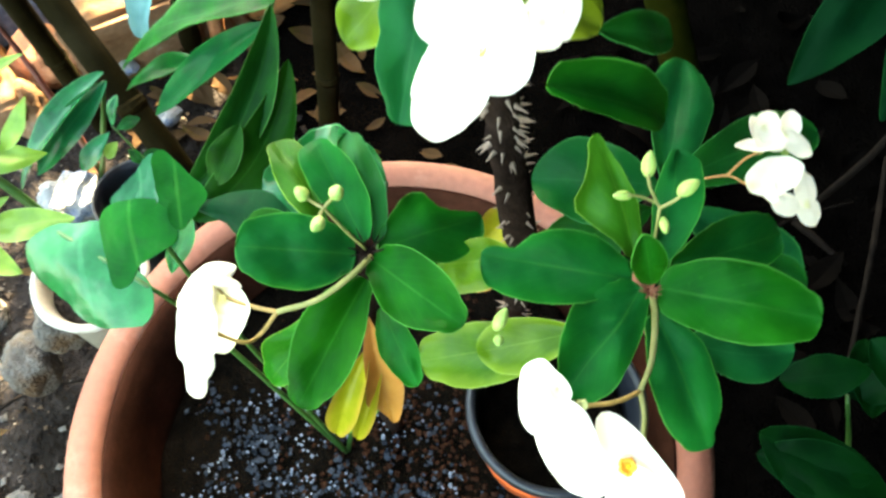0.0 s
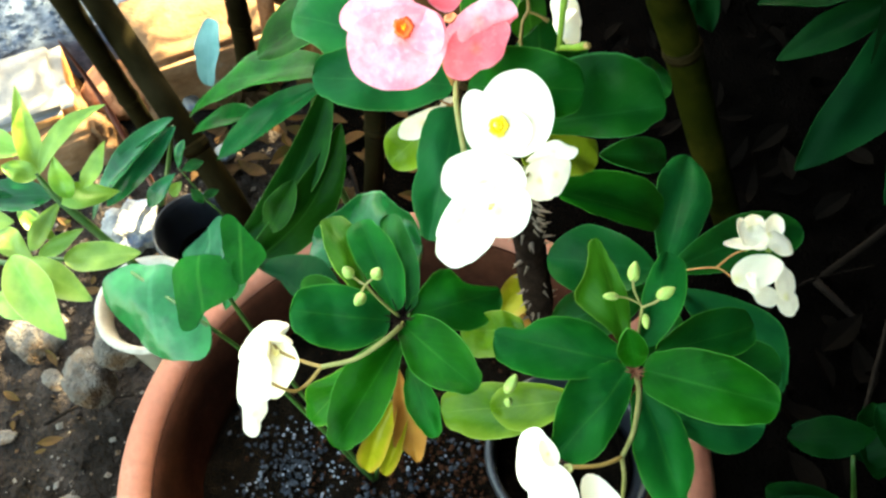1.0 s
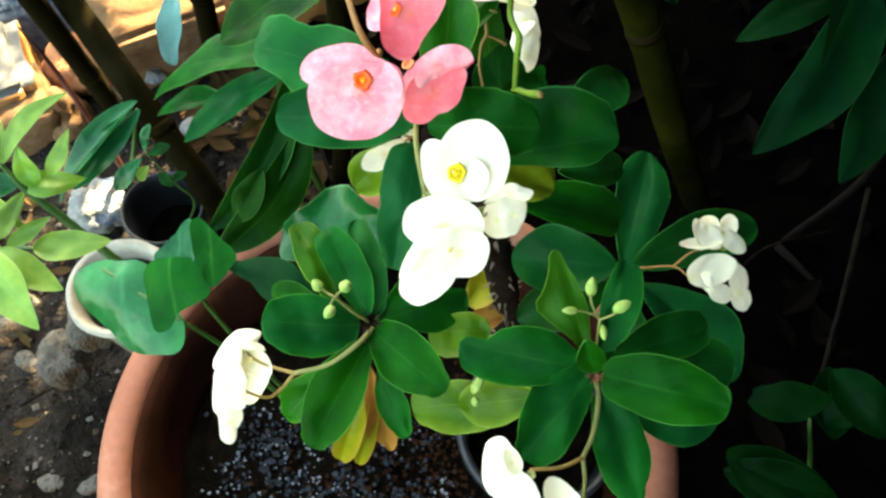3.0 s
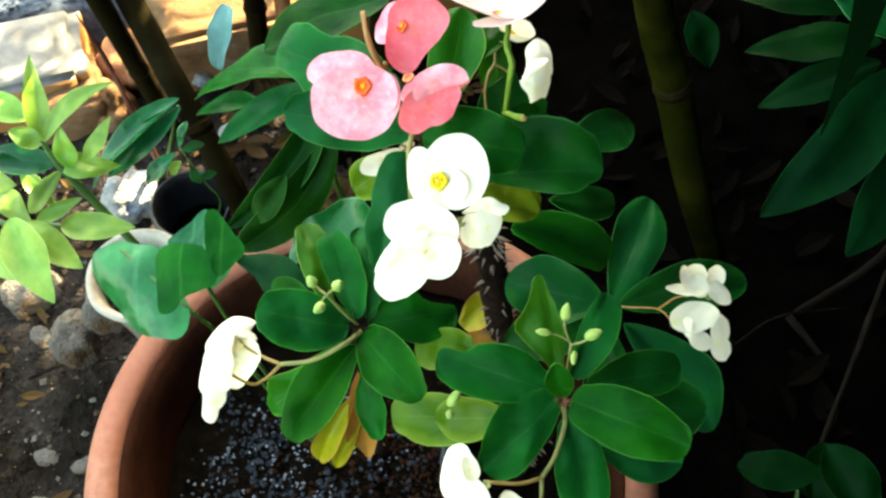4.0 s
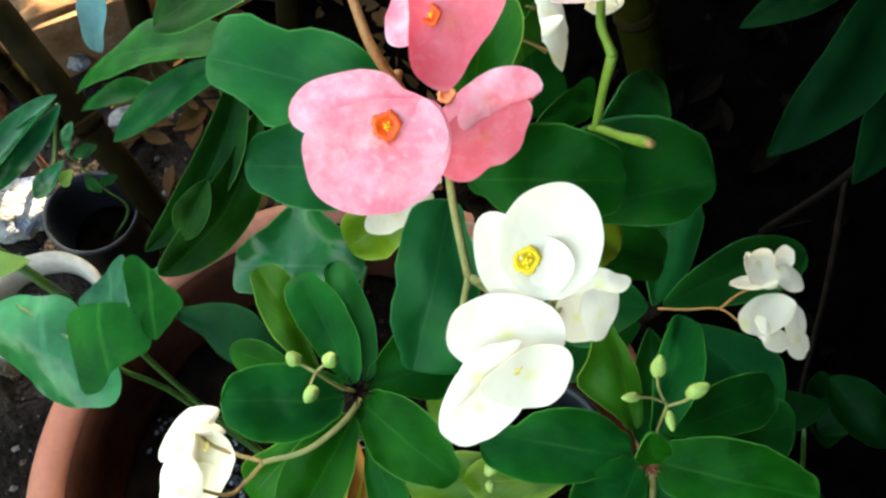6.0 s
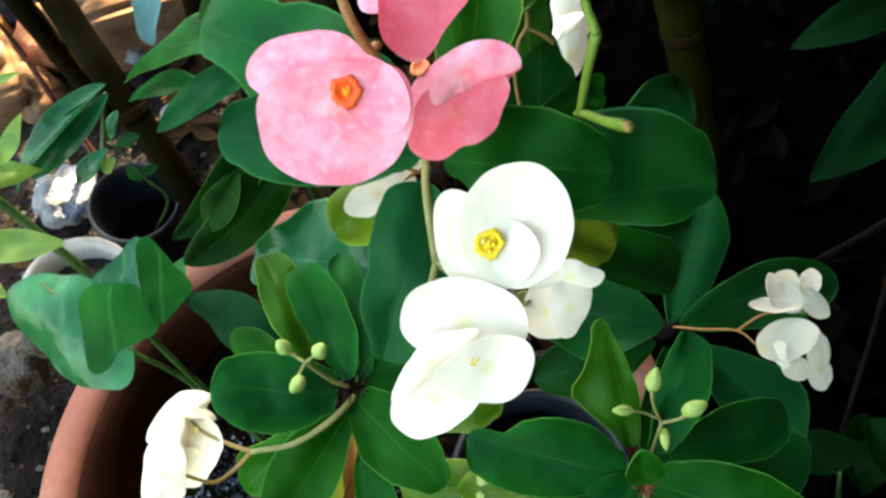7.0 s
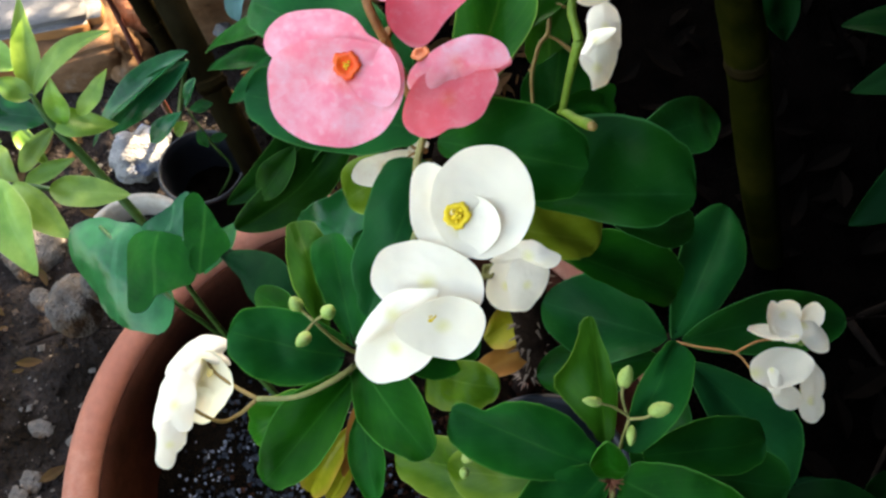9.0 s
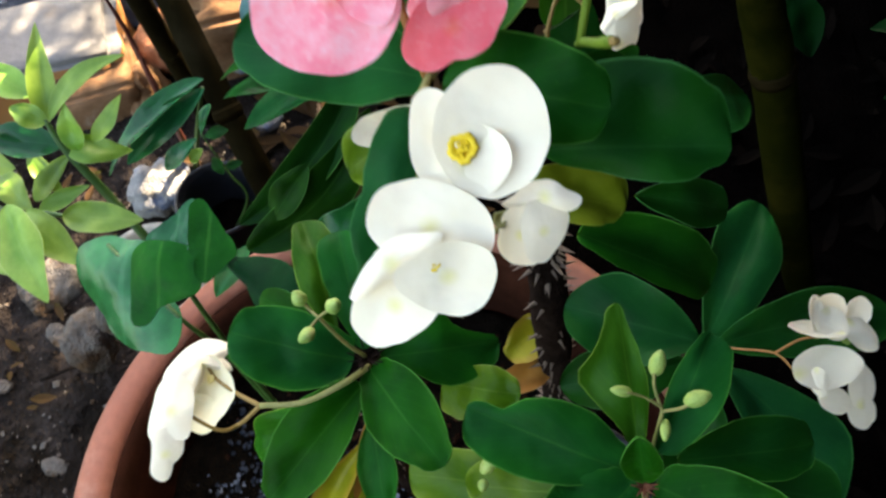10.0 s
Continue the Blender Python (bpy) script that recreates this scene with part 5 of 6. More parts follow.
bloom = heart(low, (-0.0879, 0.2289, 0.6582), (-0.427, -0.184, 0.885), (-0.031, 0.907, 0.420), 0.0019, IVORY, label="nodding white flower seen from the side")
shaped_bract(bloom, (-0.0870, 0.2235, 0.6548), (-0.190, 0.932, 0.309), (0.041, -0.307, 0.951), 0.0161, (1.00, 0.87, 0.64, 0.61, 0.72, 0.95, 0.95, 0.73, 0.66, 0.71, 0.73, 0.80), IVORY, dish=0.25, root=(0.5, 0.0), seed=52)
shaped_bract(bloom, (-0.0888, 0.2163, 0.6509), (-0.151, 0.807, 0.571), (0.188, -0.544, 0.818), 0.0091, (0.92, 0.98, 0.89, 0.74, 0.77, 0.92, 1.00, 0.91, 0.80, 0.84, 0.85, 0.87), IVORY, dish=0.10, seed=53)
shaped_bract(bloom, (-0.0924, 0.2333, 0.6636), (-0.276, 0.952, 0.131), (0.277, -0.052, 0.960), 0.0160, (0.65, 0.60, 0.57, 0.56, 0.58, 0.63, 0.73, 0.91, 1.00, 0.71, 0.77, 0.91, 0.61, 0.35, 0.22, 0.19, 0.17, 0.79, 0.72, 0.58, 0.88, 0.81, 0.74, 0.69), WHITE, dish=-0.18, seed=51)
bloom = heart(low, (-0.0922, 0.2120, 0.6697), (-0.427, -0.184, 0.885), (-0.031, 0.907, 0.420), 0.0022, STALK, label="nodding white flower seen from behind")
shaped_bract(bloom, (-0.0922, 0.2092, 0.6737), (-0.185, 0.897, 0.400), (0.107, -0.387, 0.916), 0.0145, (1.00, 0.77, 0.56, 0.54, 0.69, 0.98, 0.77, 0.84, 0.60, 0.57, 0.67, 0.85), WHITE, dish=-0.14, seed=54)
shaped_bract(bloom, (-0.0908, 0.1945, 0.6652), (-0.086, 0.797, 0.597), (0.422, -0.514, 0.747), 0.0117, (0.91, 0.83, 0.52, 0.45, 0.52, 0.83, 1.00, 0.50, 0.47, 0.53, 0.65, 0.89), WHITE, dish=-0.10, seed=55)
tube(low, "bud_stalk", [(-0.0282, 0.2521, 0.6617), (-0.0335, 0.2490, 0.6824), (-0.0407, 0.2494, 0.7015)], [0.0008, 0.0008, 0.0007], STALK)
tube(low, "bud_stalk", [(-0.0427, 0.2430, 0.7029), (-0.0407, 0.2494, 0.7015), (-0.0360, 0.2520, 0.7070)], [0.0006, 0.0006, 0.0006], STALK)
tube(low, "bud_stalk", [(-0.0407, 0.2494, 0.7015), (-0.0446, 0.2512, 0.7024), (-0.0481, 0.2528, 0.7054)], [0.0006, 0.0006, 0.0006], STALK)
bud(low, (-0.0492, 0.2535, 0.7057), (-0.52, 0.28, 0.81), 0.0069, 0.0056)
bud(low, (-0.0351, 0.2526, 0.7083), (0.42, 0.18, 0.89), 0.0069, 0.0060)
bud(low, (-0.0419, 0.2403, 0.7050), (-0.42, -0.88, 0.23), 0.0074, 0.0054)

# The plant in the small pot
near = thing("crown_of_thorns", SMALL + Vector((0, 0, 0.085)), "crown of thorns rosette with buds and white flowers", "plant")
tube(near, "stem", [SMALL + Vector((0, 0, 0.07)), (0.092, 0.262, 0.42), (0.088, 0.24, 0.57), (0.0836, 0.2187, 0.6958)], [0.008, 0.008, 0.007, 0.004], BARK, sides=12, rough=0.3)
thorns(near, [SMALL + Vector((0, 0, 0.10)), (0.092, 0.262, 0.42), (0.088, 0.24, 0.57)], 60, 0.0075, 0.006)
for k in range(12):
    w = k * 2.4
    tube(near, "spine", [Vector((0.0826, 0.2170, 0.6995)), Vector((0.0826, 0.2170, 0.6995)) + Vector((0.0045 * math.cos(w), 0.0045 * math.sin(w), 0.003))], [0.0007, 0.0002], TWIG_RED, sides=5, per=2)
leaf(near, (0.0762, 0.2208, 0.7013), (0.0201, 0.2276, 0.7078), 0.1138, (0.02, -0.42, 0.91), GREEN, left=(0.12, 0.16, 0.20, 0.22, 0.24, 0.25, 0.25, 0.24, 0.21), right=(0.15, 0.21, 0.25, 0.26, 0.25, 0.23, 0.18, 0.07, 0.07), cup=0.08, seed=67)
leaf(near, (0.0787, 0.2305, 0.7013), (0.0616, 0.2672, 0.7286), 0.0977, (0.02, -0.42, 0.91), FRESH, left=(0.09, 0.14, 0.21, 0.28, 0.34, 0.33, 0.22, 0.15, 0.10), right=(0.07, 0.09, 0.11, 0.12, 0.12, 0.10, 0.09, 0.06, 0.04), cup=0.08, seed=62)
leaf(near, (0.0851, 0.2295, 0.7008), (0.0966, 0.2718, 0.7124), 0.0907, (0.02, -0.42, 0.91), GREEN, left=(0.05, 0.08, 0.10, 0.12, 0.13, 0.13, 0.12, 0.11, 0.08), right=(0.16, 0.21, 0.24, 0.26, 0.27, 0.27, 0.26, 0.24, 0.21), cup=0.08, seed=63)
leaf(near, (0.0955, 0.2325, 0.6865), (0.1419, 0.2503, 0.6850), 0.0994, (0.02, -0.42, 0.91), GREEN, left=(0.11, 0.17, 0.21, 0.25, 0.26, 0.26, 0.25, 0.23, 0.19), right=(0.08, 0.11, 0.15, 0.17, 0.19, 0.20, 0.21, 0.20, 0.17), cup=0.08, seed=64)
leaf(near, (0.0866, 0.2194, 0.6983), (0.1430, 0.2061, 0.7031), 0.1163, (0.02, -0.42, 0.91), GREEN, left=(0.17, 0.22, 0.25, 0.26, 0.26, 0.26, 0.23, 0.20, 0.15), right=(0.18, 0.21, 0.23, 0.25, 0.25, 0.25, 0.23, 0.20, 0.16), cup=0.08, seed=65)
leaf(near, (0.0878, 0.2147, 0.6862), (0.1113, 0.1695, 0.6571), 0.1173, (0.02, -0.42, 0.91), GREEN, left=(0.11, 0.16, 0.20, 0.21, 0.21, 0.21, 0.18, 0.13, 0.06), right=(0.12, 0.16, 0.20, 0.23, 0.24, 0.24, 0.23, 0.21, 0.17), cup=0.04, seed=66)
leaf(near, (0.0802, 0.2186, 0.7002), (0.0507, 0.1798, 0.6917), 0.0990, (0.02, -0.42, 0.91), GREEN, left=(0.11, 0.15, 0.19, 0.21, 0.23, 0.24, 0.25, 0.24, 0.20), right=(0.19, 0.28, 0.33, 0.35, 0.35, 0.33, 0.29, 0.23, 0.15), cup=0.08, seed=61)
leaf(near, (0.0819, 0.2170, 0.7061), (0.0738, 0.2226, 0.7341), 0.0129, (0.03, -0.78, 0.62), GREEN, seed=68, q=0.54, p=1.28)
leaf(near, (0.1044, 0.2142, 0.6580), (0.1540, 0.2119, 0.6505), 0.0244, (0.02, -0.42, 0.91), DEEP, bow=-0.06, seed=69, q=0.54, p=1.28)
leaf(near, (0.1133, 0.2369, 0.6573), (0.1660, 0.2431, 0.6482), 0.0326, (0.02, -0.42, 0.91), DEEP, seed=70, q=0.54, p=1.28)
leaf(near, (0.0727, 0.2274, 0.6317), (-0.0054, 0.2229, 0.5982), 0.1702, (0.02, -0.42, 0.91), LIME, left=(0.07, 0.10, 0.13, 0.16, 0.18, 0.19, 0.19, 0.17, 0.12), right=(0.05, 0.08, 0.11, 0.13, 0.15, 0.17, 0.17, 0.16, 0.14), cup=0.08, seed=71)
leaf(near, (0.0662, 0.2219, 0.6458), (0.0216, 0.2211, 0.6188), 0.0250, (0.02, -0.42, 0.91), LIME, seed=72, q=0.54, p=1.28)
leaf(near, (0.0025, 0.2574, 0.6360), (0.0367, 0.2562, 0.6457), 0.0711, (0.02, -0.42, 0.91), LIME, left=(0.13, 0.19, 0.23, 0.26, 0.29, 0.30, 0.30, 0.26, 0.20), right=(0.34, 0.37, 0.40, 0.40, 0.40, 0.39, 0.36, 0.30, 0.20), cup=0.08, seed=73)
tube(near, "flower_stalk", [(0.0833, 0.2151, 0.7008), (0.0860, 0.2092, 0.6914), (0.0833, 0.1934, 0.6907), (0.0783, 0.1819, 0.6899)], [0.0013, 0.0013, 0.0012, 0.0011], STALK)
tube(near, "flower_stalk", [(0.0783, 0.1819, 0.6899), (0.0680, 0.1765, 0.6942), (0.0539, 0.1743, 0.6957)], [0.0010, 0.0009, 0.0009], STALK_TAN)
tube(near, "flower_stalk", [(0.0783, 0.1819, 0.6899), (0.0795, 0.1735, 0.6882), (0.0800, 0.1659, 0.6803)], [0.0011, 0.001, 0.001], STALK)
bloom = heart(near, (0.0522, 0.1679, 0.7195), (-0.420, -0.219, 0.881), (-0.042, 0.892, 0.450), 0.0021, STALK, label="white flower seen from the side")
shaped_bract(bloom, (0.0385, 0.1716, 0.7190), (0.047, 0.970, 0.236), (-0.333, -0.208, 0.920), 0.0132, (0.87, 0.82, 0.63, 0.56, 0.61, 0.84, 1.00, 0.52, 0.57, 0.76, 0.72, 0.70), WHITE, dish=-0.12, seed=61)
shaped_bract(bloom, (0.0438, 0.1719, 0.7236), (-0.061, 0.971, 0.231), (0.231, -0.211, 0.950), 0.0062, (0.68, 1.00, 0.79, 0.58, 0.55, 0.65, 0.77, 0.85, 0.83, 0.70, 0.63, 0.59), IVORY, dish=0.10, seed=62)
shaped_bract(bloom, (0.0482, 0.1550, 0.7153), (-0.038, 0.845, 0.534), (-0.146, -0.534, 0.833), 0.0200, (0.76, 1.00, 0.69, 0.53, 0.49, 0.56, 0.78, 0.97, 0.72, 0.49, 0.47, 0.57), WHITE, dish=-0.12, seed=63)
bloom = heart(near, (0.0703, 0.1539, 0.6950), (0.02, -0.42, 0.90), (-0.02, 0.89, 0.45), 0.0032, AMBER, label="white flower with an amber middle")
shaped_bract(bloom, (0.0734, 0.1525, 0.6929), (-0.016, 0.933, 0.359), (-0.002, -0.359, 0.933), 0.0233, (0.63, 1.00, 0.61, 0.47, 0.48, 0.60, 0.73, 0.83, 0.78, 0.51, 0.41, 0.43), WHITE, dish=0.08, seed=64)
shaped_bract(bloom, (0.0730, 0.1445, 0.6883), (-0.038, 0.845, 0.534), (-0.146, -0.534, 0.833), 0.0126, (0.99, 0.93, 0.83, 0.76, 0.81, 0.94, 1.00, 0.89, 0.80, 0.78, 0.82, 0.90), WHITE, dish=0.08, seed=65)
tube(near, "bud_stalk", [(0.0827, 0.2193, 0.7027), (0.0806, 0.2265, 0.7215), (0.0790, 0.2310, 0.7380)], [0.0007, 0.0006, 0.0006], STALK)
tube(near, "bud_stalk", [(0.0790, 0.2310, 0.7380), (0.0751, 0.2353, 0.7433), (0.0737, 0.2388, 0.7472)], [0.0005, 0.0005, 0.0006], STALK)
tube(near, "bud_stalk", [(0.0790, 0.2310, 0.7380), (0.0831, 0.2317, 0.7415), (0.0853, 0.2328, 0.7442)], [0.0005, 0.0005, 0.0006], STALK)
tube(near, "bud_stalk", [(0.0781, 0.2318, 0.7394), (0.0724, 0.2326, 0.7421), (0.0673, 0.2321, 0.7442)], [0.0005, 0.0004, 0.0004], STALK)
bud(near, (0.0741, 0.2416, 0.7485), (-0.02, 0.55, 0.84), 0.0092, 0.0050)
bud(near, (0.0873, 0.2348, 0.7450), (0.80, 0.36, 0.48), 0.0083, 0.0050)
bud(near, (0.0655, 0.2324, 0.7433), (-0.94, -0.17, 0.29), 0.0070, 0.0034)
bud(near, (0.0815, 0.2271, 0.7328), (0.04, -0.98, 0.19), 0.0072, 0.0034)
bud(near, (0.0306, 0.2238, 0.6529), (0.40, 0.65, 0.64), 0.0113, 0.0059)
bud(near, (0.0297, 0.2155, 0.6491), (0.04, -1.00, -0.07), 0.0049, 0.0045)

# ---- the heart-leaved plant in the big pot ----
ivy = thing("heart_leaf_plant", (-0.13, 0.27, 0.222), "glossy heart-leaved plant with long green stalks", "plant")
tube(ivy, "leaf_stalk", [(-0.1478, 0.2954, 0.5976), (-0.1428, 0.2879, 0.5813), (-0.1310, 0.2810, 0.4932), (-0.1034, 0.2696, 0.3263), (-0.0850, 0.2620, 0.2150)], [0.0013, 0.0015, 0.0017, 0.002, 0.0024], GREEN_STEM)
tube(ivy, "leaf_stalk", [(-0.2510, 0.3399, 0.5034), (-0.1865, 0.3036, 0.5014), (-0.1724, 0.3031, 0.4578), (-0.1586, 0.2998, 0.4021), (-0.0850, 0.2620, 0.2150)], [0.0012, 0.0015, 0.0017, 0.0019, 0.0024], GREEN_STEM)
shaped_bract(ivy, (-0.1606, 0.2908, 0.5946), (-0.150, 0.891, 0.430), (-0.229, -0.454, 0.861), 0.0302, (0.66, 0.68, 0.73, 0.78, 0.77, 0.71, 0.67, 0.67, 0.72, 0.83, 1.00, 0.87, 0.55, 0.50, 0.50, 0.54, 0.64, 0.83, 0.87, 0.85, 0.85, 0.80, 0.72, 0.67), GREEN, dish=-0.06, seed=81, name="leaf")
shaped_bract(ivy, (-0.1339, 0.3085, 0.6133), (-0.152, 0.910, 0.385), (0.053, -0.382, 0.923), 0.0232, (0.71, 1.00, 0.96, 0.68, 0.54, 0.49, 0.45, 0.45, 0.47, 0.47, 0.50, 0.80, 0.91, 0.76, 0.69, 0.65, 0.66, 0.67, 0.59, 0.51, 0.45, 0.44, 0.47, 0.57), GREEN, dish=0.04, seed=82, name="leaf")
shaped_bract(ivy, (-0.1580, 0.3165, 0.6040), (-0.121, 0.931, 0.344), (-0.290, -0.364, 0.885), 0.0197, (0.52, 0.41, 0.39, 0.39, 0.41, 0.51, 0.64, 1.00, 0.93, 0.61, 0.46, 0.44, 0.44, 0.50, 0.63, 0.76, 0.69, 0.60, 0.57, 0.57, 0.63, 0.76, 0.94, 0.72), TEAL, dish=0.04, seed=83, name="leaf")
shaped_bract(ivy, (-0.2299, 0.3118, 0.4997), (-0.153, 0.914, 0.375), (-0.289, -0.405, 0.867), 0.0546, (0.63, 0.67, 0.78, 0.90, 1.00, 0.87, 0.72, 0.58, 0.51, 0.48, 0.52, 0.59, 0.64, 0.71, 0.82, 0.98, 0.97, 0.82, 0.58, 0.53, 0.54, 0.59, 0.64, 0.64), AQUA, dish=-0.12, seed=84, name="leaf")

tube(ivy, "leaf_stalk", [(-0.0315, 0.3526, 0.5518), (-0.0450, 0.3300, 0.4600), (-0.0850, 0.2620, 0.2150)], [0.0013, 0.0017, 0.0024], GREEN_STEM)
leaf(ivy, (-0.0315, 0.3526, 0.5518), (-0.1136, 0.3618, 0.5272), 0.1724, (0.02, -0.42, 0.91), TEAL, left=(0.11, 0.14, 0.14, 0.12, 0.14, 0.17, 0.19, 0.20, 0.19), right=(0.27, 0.35, 0.41, 0.45, 0.45, 0.42, 0.28, 0.21, 0.14), cup=0.05, wave=0.8, seed=41)

# ---- behind and beside the pot ----
# Bamboo canes
def cane(points, radii, nodes, material, label, group="bamboo canes"):
    ob = thing("bamboo_cane", points[0], label, "bamboo", group)
    tube(ob, "cane", points, radii, material, sides=16, per=8, rough=0.05)
    line = smooth_line(points, 40)
    for s in nodes:
        k = int(s * (len(line) - 1))
        c, d = line[k], (line[min(k + 1, len(line) - 1)] - line[k - 1]).normalized()
        r = radii[0] + (radii[-1] - radii[0]) * s
        bm = lathe_mesh([(r * 0.98, -r * 0.5), (r * 1.10, -r * 0.12), (r * 1.12, 0), (r * 1.04, r * 0.1), (r * 1.08, r * 0.22), (r * 0.98, r * 0.5)], (0, 0, 0), 20)
        bmesh.ops.transform(bm, matrix=Matrix.Translation(c) @ d.to_track_quat("Z", "Y").to_matrix().to_4x4(), verts=bm.verts)
        part("node", bm, NODE_MAT, ob, "pale brown ring")
    return ob


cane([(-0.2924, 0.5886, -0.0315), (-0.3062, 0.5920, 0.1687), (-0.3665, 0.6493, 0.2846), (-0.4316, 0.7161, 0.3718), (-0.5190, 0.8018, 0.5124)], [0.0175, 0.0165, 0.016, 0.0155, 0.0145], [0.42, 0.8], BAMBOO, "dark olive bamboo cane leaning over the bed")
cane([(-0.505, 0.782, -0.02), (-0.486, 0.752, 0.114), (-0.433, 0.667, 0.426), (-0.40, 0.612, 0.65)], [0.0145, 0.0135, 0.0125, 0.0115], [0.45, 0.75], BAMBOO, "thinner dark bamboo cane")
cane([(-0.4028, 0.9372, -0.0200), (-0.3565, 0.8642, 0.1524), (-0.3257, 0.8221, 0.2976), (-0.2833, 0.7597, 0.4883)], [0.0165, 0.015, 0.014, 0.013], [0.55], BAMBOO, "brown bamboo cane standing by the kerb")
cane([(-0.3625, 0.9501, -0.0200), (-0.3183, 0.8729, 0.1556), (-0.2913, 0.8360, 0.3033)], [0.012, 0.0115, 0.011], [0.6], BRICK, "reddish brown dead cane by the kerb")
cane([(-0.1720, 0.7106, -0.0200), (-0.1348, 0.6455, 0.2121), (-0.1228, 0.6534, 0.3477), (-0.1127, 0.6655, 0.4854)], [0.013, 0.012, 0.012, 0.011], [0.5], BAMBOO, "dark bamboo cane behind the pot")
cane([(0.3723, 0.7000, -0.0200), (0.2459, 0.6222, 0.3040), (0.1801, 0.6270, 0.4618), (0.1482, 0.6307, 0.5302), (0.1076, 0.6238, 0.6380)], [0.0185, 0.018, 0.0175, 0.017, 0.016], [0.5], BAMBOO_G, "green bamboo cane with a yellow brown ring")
red = thing("red_stem", (-0.4885, 0.6982, 0.0000), "thin dark red bare stem with a pointed tip", "plant stem")
tube(red, "stem", [(-0.4881, 0.6963, 0.0000), (-0.4380, 0.6409, 0.2160), (-0.4555, 0.6605, 0.3136), (-0.4560, 0.6526, 0.3981)], [0.0045, 0.004, 0.003, 0.0008], RED_STEM)

# Tall broad-leaved herb behind the pot
herb = thing("broad_leaved_herb", (-0.16, 0.62, 0.0), "broad-leaved green herb behind the pot", "plant")
leaf(herb, (-0.1369, 0.5620, 0.4839), (-0.3205, 0.6102, 0.3385), 0.0513, (0.13, -0.10, 0.99), MID, p=0.9, q=0.5, cup=0.1, wave=0.12, bow=-0.05, seed=91)
leaf(herb, (-0.0879, 0.6009, 0.5467), (-0.2154, 0.5928, 0.4592), 0.0602, (0.03, -0.18, 0.98), STRAP, p=0.9, q=0.6, seed=92, cup=0.2)
leaf(herb, (-0.3396, 0.7026, 0.2750), (-0.3249, 0.7464, 0.3423), 0.0308, (-0.15, -0.29, 0.95), SKYLEAF, p=1.2, q=0.22, seed=93, label="upright pale blue green leaf")
leaf(herb, (-0.2021, 0.4097, 0.4302), (-0.1303, 0.5318, 0.5129), 0.0337, (0.49, -0.19, 0.85), STRAP, p=0.9, q=0.7, bow=-0.10, cup=0.45, seed=94, arch=0.02)
leaf(herb, (-0.1915, 0.3939, 0.4214), (-0.1208, 0.5078, 0.4772), 0.0429, (0.58, -0.11, 0.81), STRAP, p=0.8, q=0.7, cup=0.25, seed=95, bow=-0.10)
leaf(herb, (-0.1731, 0.4145, 0.4425), (-0.1526, 0.4505, 0.4715), 0.0258, (0.14, -0.27, 0.95), STRAP, p=0.9, seed=96)
leaf(herb, (-0.2367, 0.5949, 0.3710), (-0.3328, 0.6150, 0.2965), 0.0294, (0.13, -0.06, 0.99), DEEP, p=0.85, q=0.8, seed=97)
leaf(herb, (-0.1551, 0.5874, 0.4304), (-0.2877, 0.5699, 0.3156), 0.0359, (0.33, -0.13, 0.93), DEEP, p=0.85, q=0.8, seed=98)
leaf(herb, (-0.2059, 0.4144, 0.3877), (-0.2092, 0.3573, 0.4032), 0.0201, (0.03, -0.19, 0.98), DEEP, seed=103)
tube(herb, "stem", [(-0.16, 0.64, -0.01), (-0.1870, 0.6180, 0.3106), (-0.1453, 0.5905, 0.4624)], [0.005, 0.004, 0.003], GREEN_STEM)
# dark glossy leaf beside the cane
sling = thing("lance_leaved_shrub", (-0.4993, 0.6881, 0.0000), "dark green lance-shaped leaves beside the bamboo", "plant")
tube(sling, "stem", [(-0.4913, 0.6940, -0.0100), (-0.3840, 0.6133, 0.2242), (-0.3419, 0.6009, 0.3278)], [0.004, 0.003, 0.002], GREEN_STEM)
leaf(sling, (-0.3381, 0.6036, 0.3400), (-0.4410, 0.5213, 0.2489), 0.0387, (-0.22, 0.02, 0.98), TEAL, p=0.85, q=0.8, cup=0.4, seed=101)
leaf(sling, (-0.3348, 0.5954, 0.3362), (-0.4350, 0.5457, 0.2380), 0.0315, (0.51, -0.05, 0.86), TEAL, p=0.85, q=0.8, seed=102)

# Black nursery pot with a seedling
BP = Vector((-0.368, 0.578, 0.0))
black = thing("black_nursery_pot", BP, "black plastic nursery pot with a small seedling", "plant pot")
part("body", lathe_mesh([(0.01, 0.004), (0.040, 0.004), (0.042, 0.01), (0.050, 0.130), (0.0525, 0.133), (0.054, 0.139), (0.052, 0.144), (0.0495, 0.142), (0.0475, 0.13), (0.039, 0.02), (0.01, 0.012)], BP, 56), BLACK_POT, black)
soil_disc(black, BP + Vector((0, 0, 0.07)), 0.0425, SOIL, 0.006)
seedling = thing("seedling", BP + Vector((0, 0, 0.07)), "small pale seedling with rounded leaves", "plant")
tube(seedling, "stem", [BP + Vector((0, 0, 0.06)), (-0.2971, 0.5434, 0.2232), (-0.3035, 0.5397, 0.2767), (-0.3234, 0.5493, 0.3256)], [0.0016, 0.0014, 0.0012, 0.0008], GREEN_STEM)
leaf(seedling, (-0.3262, 0.5438, 0.3231), (-0.3605, 0.5195, 0.2905), 0.0194, (0.02, -0.42, 0.91), TEAL, seed=111)
leaf(seedling, (-0.3226, 0.5408, 0.3107), (-0.3364, 0.5315, 0.2956), 0.0146, (0.02, -0.42, 0.91), PALE, seed=112)
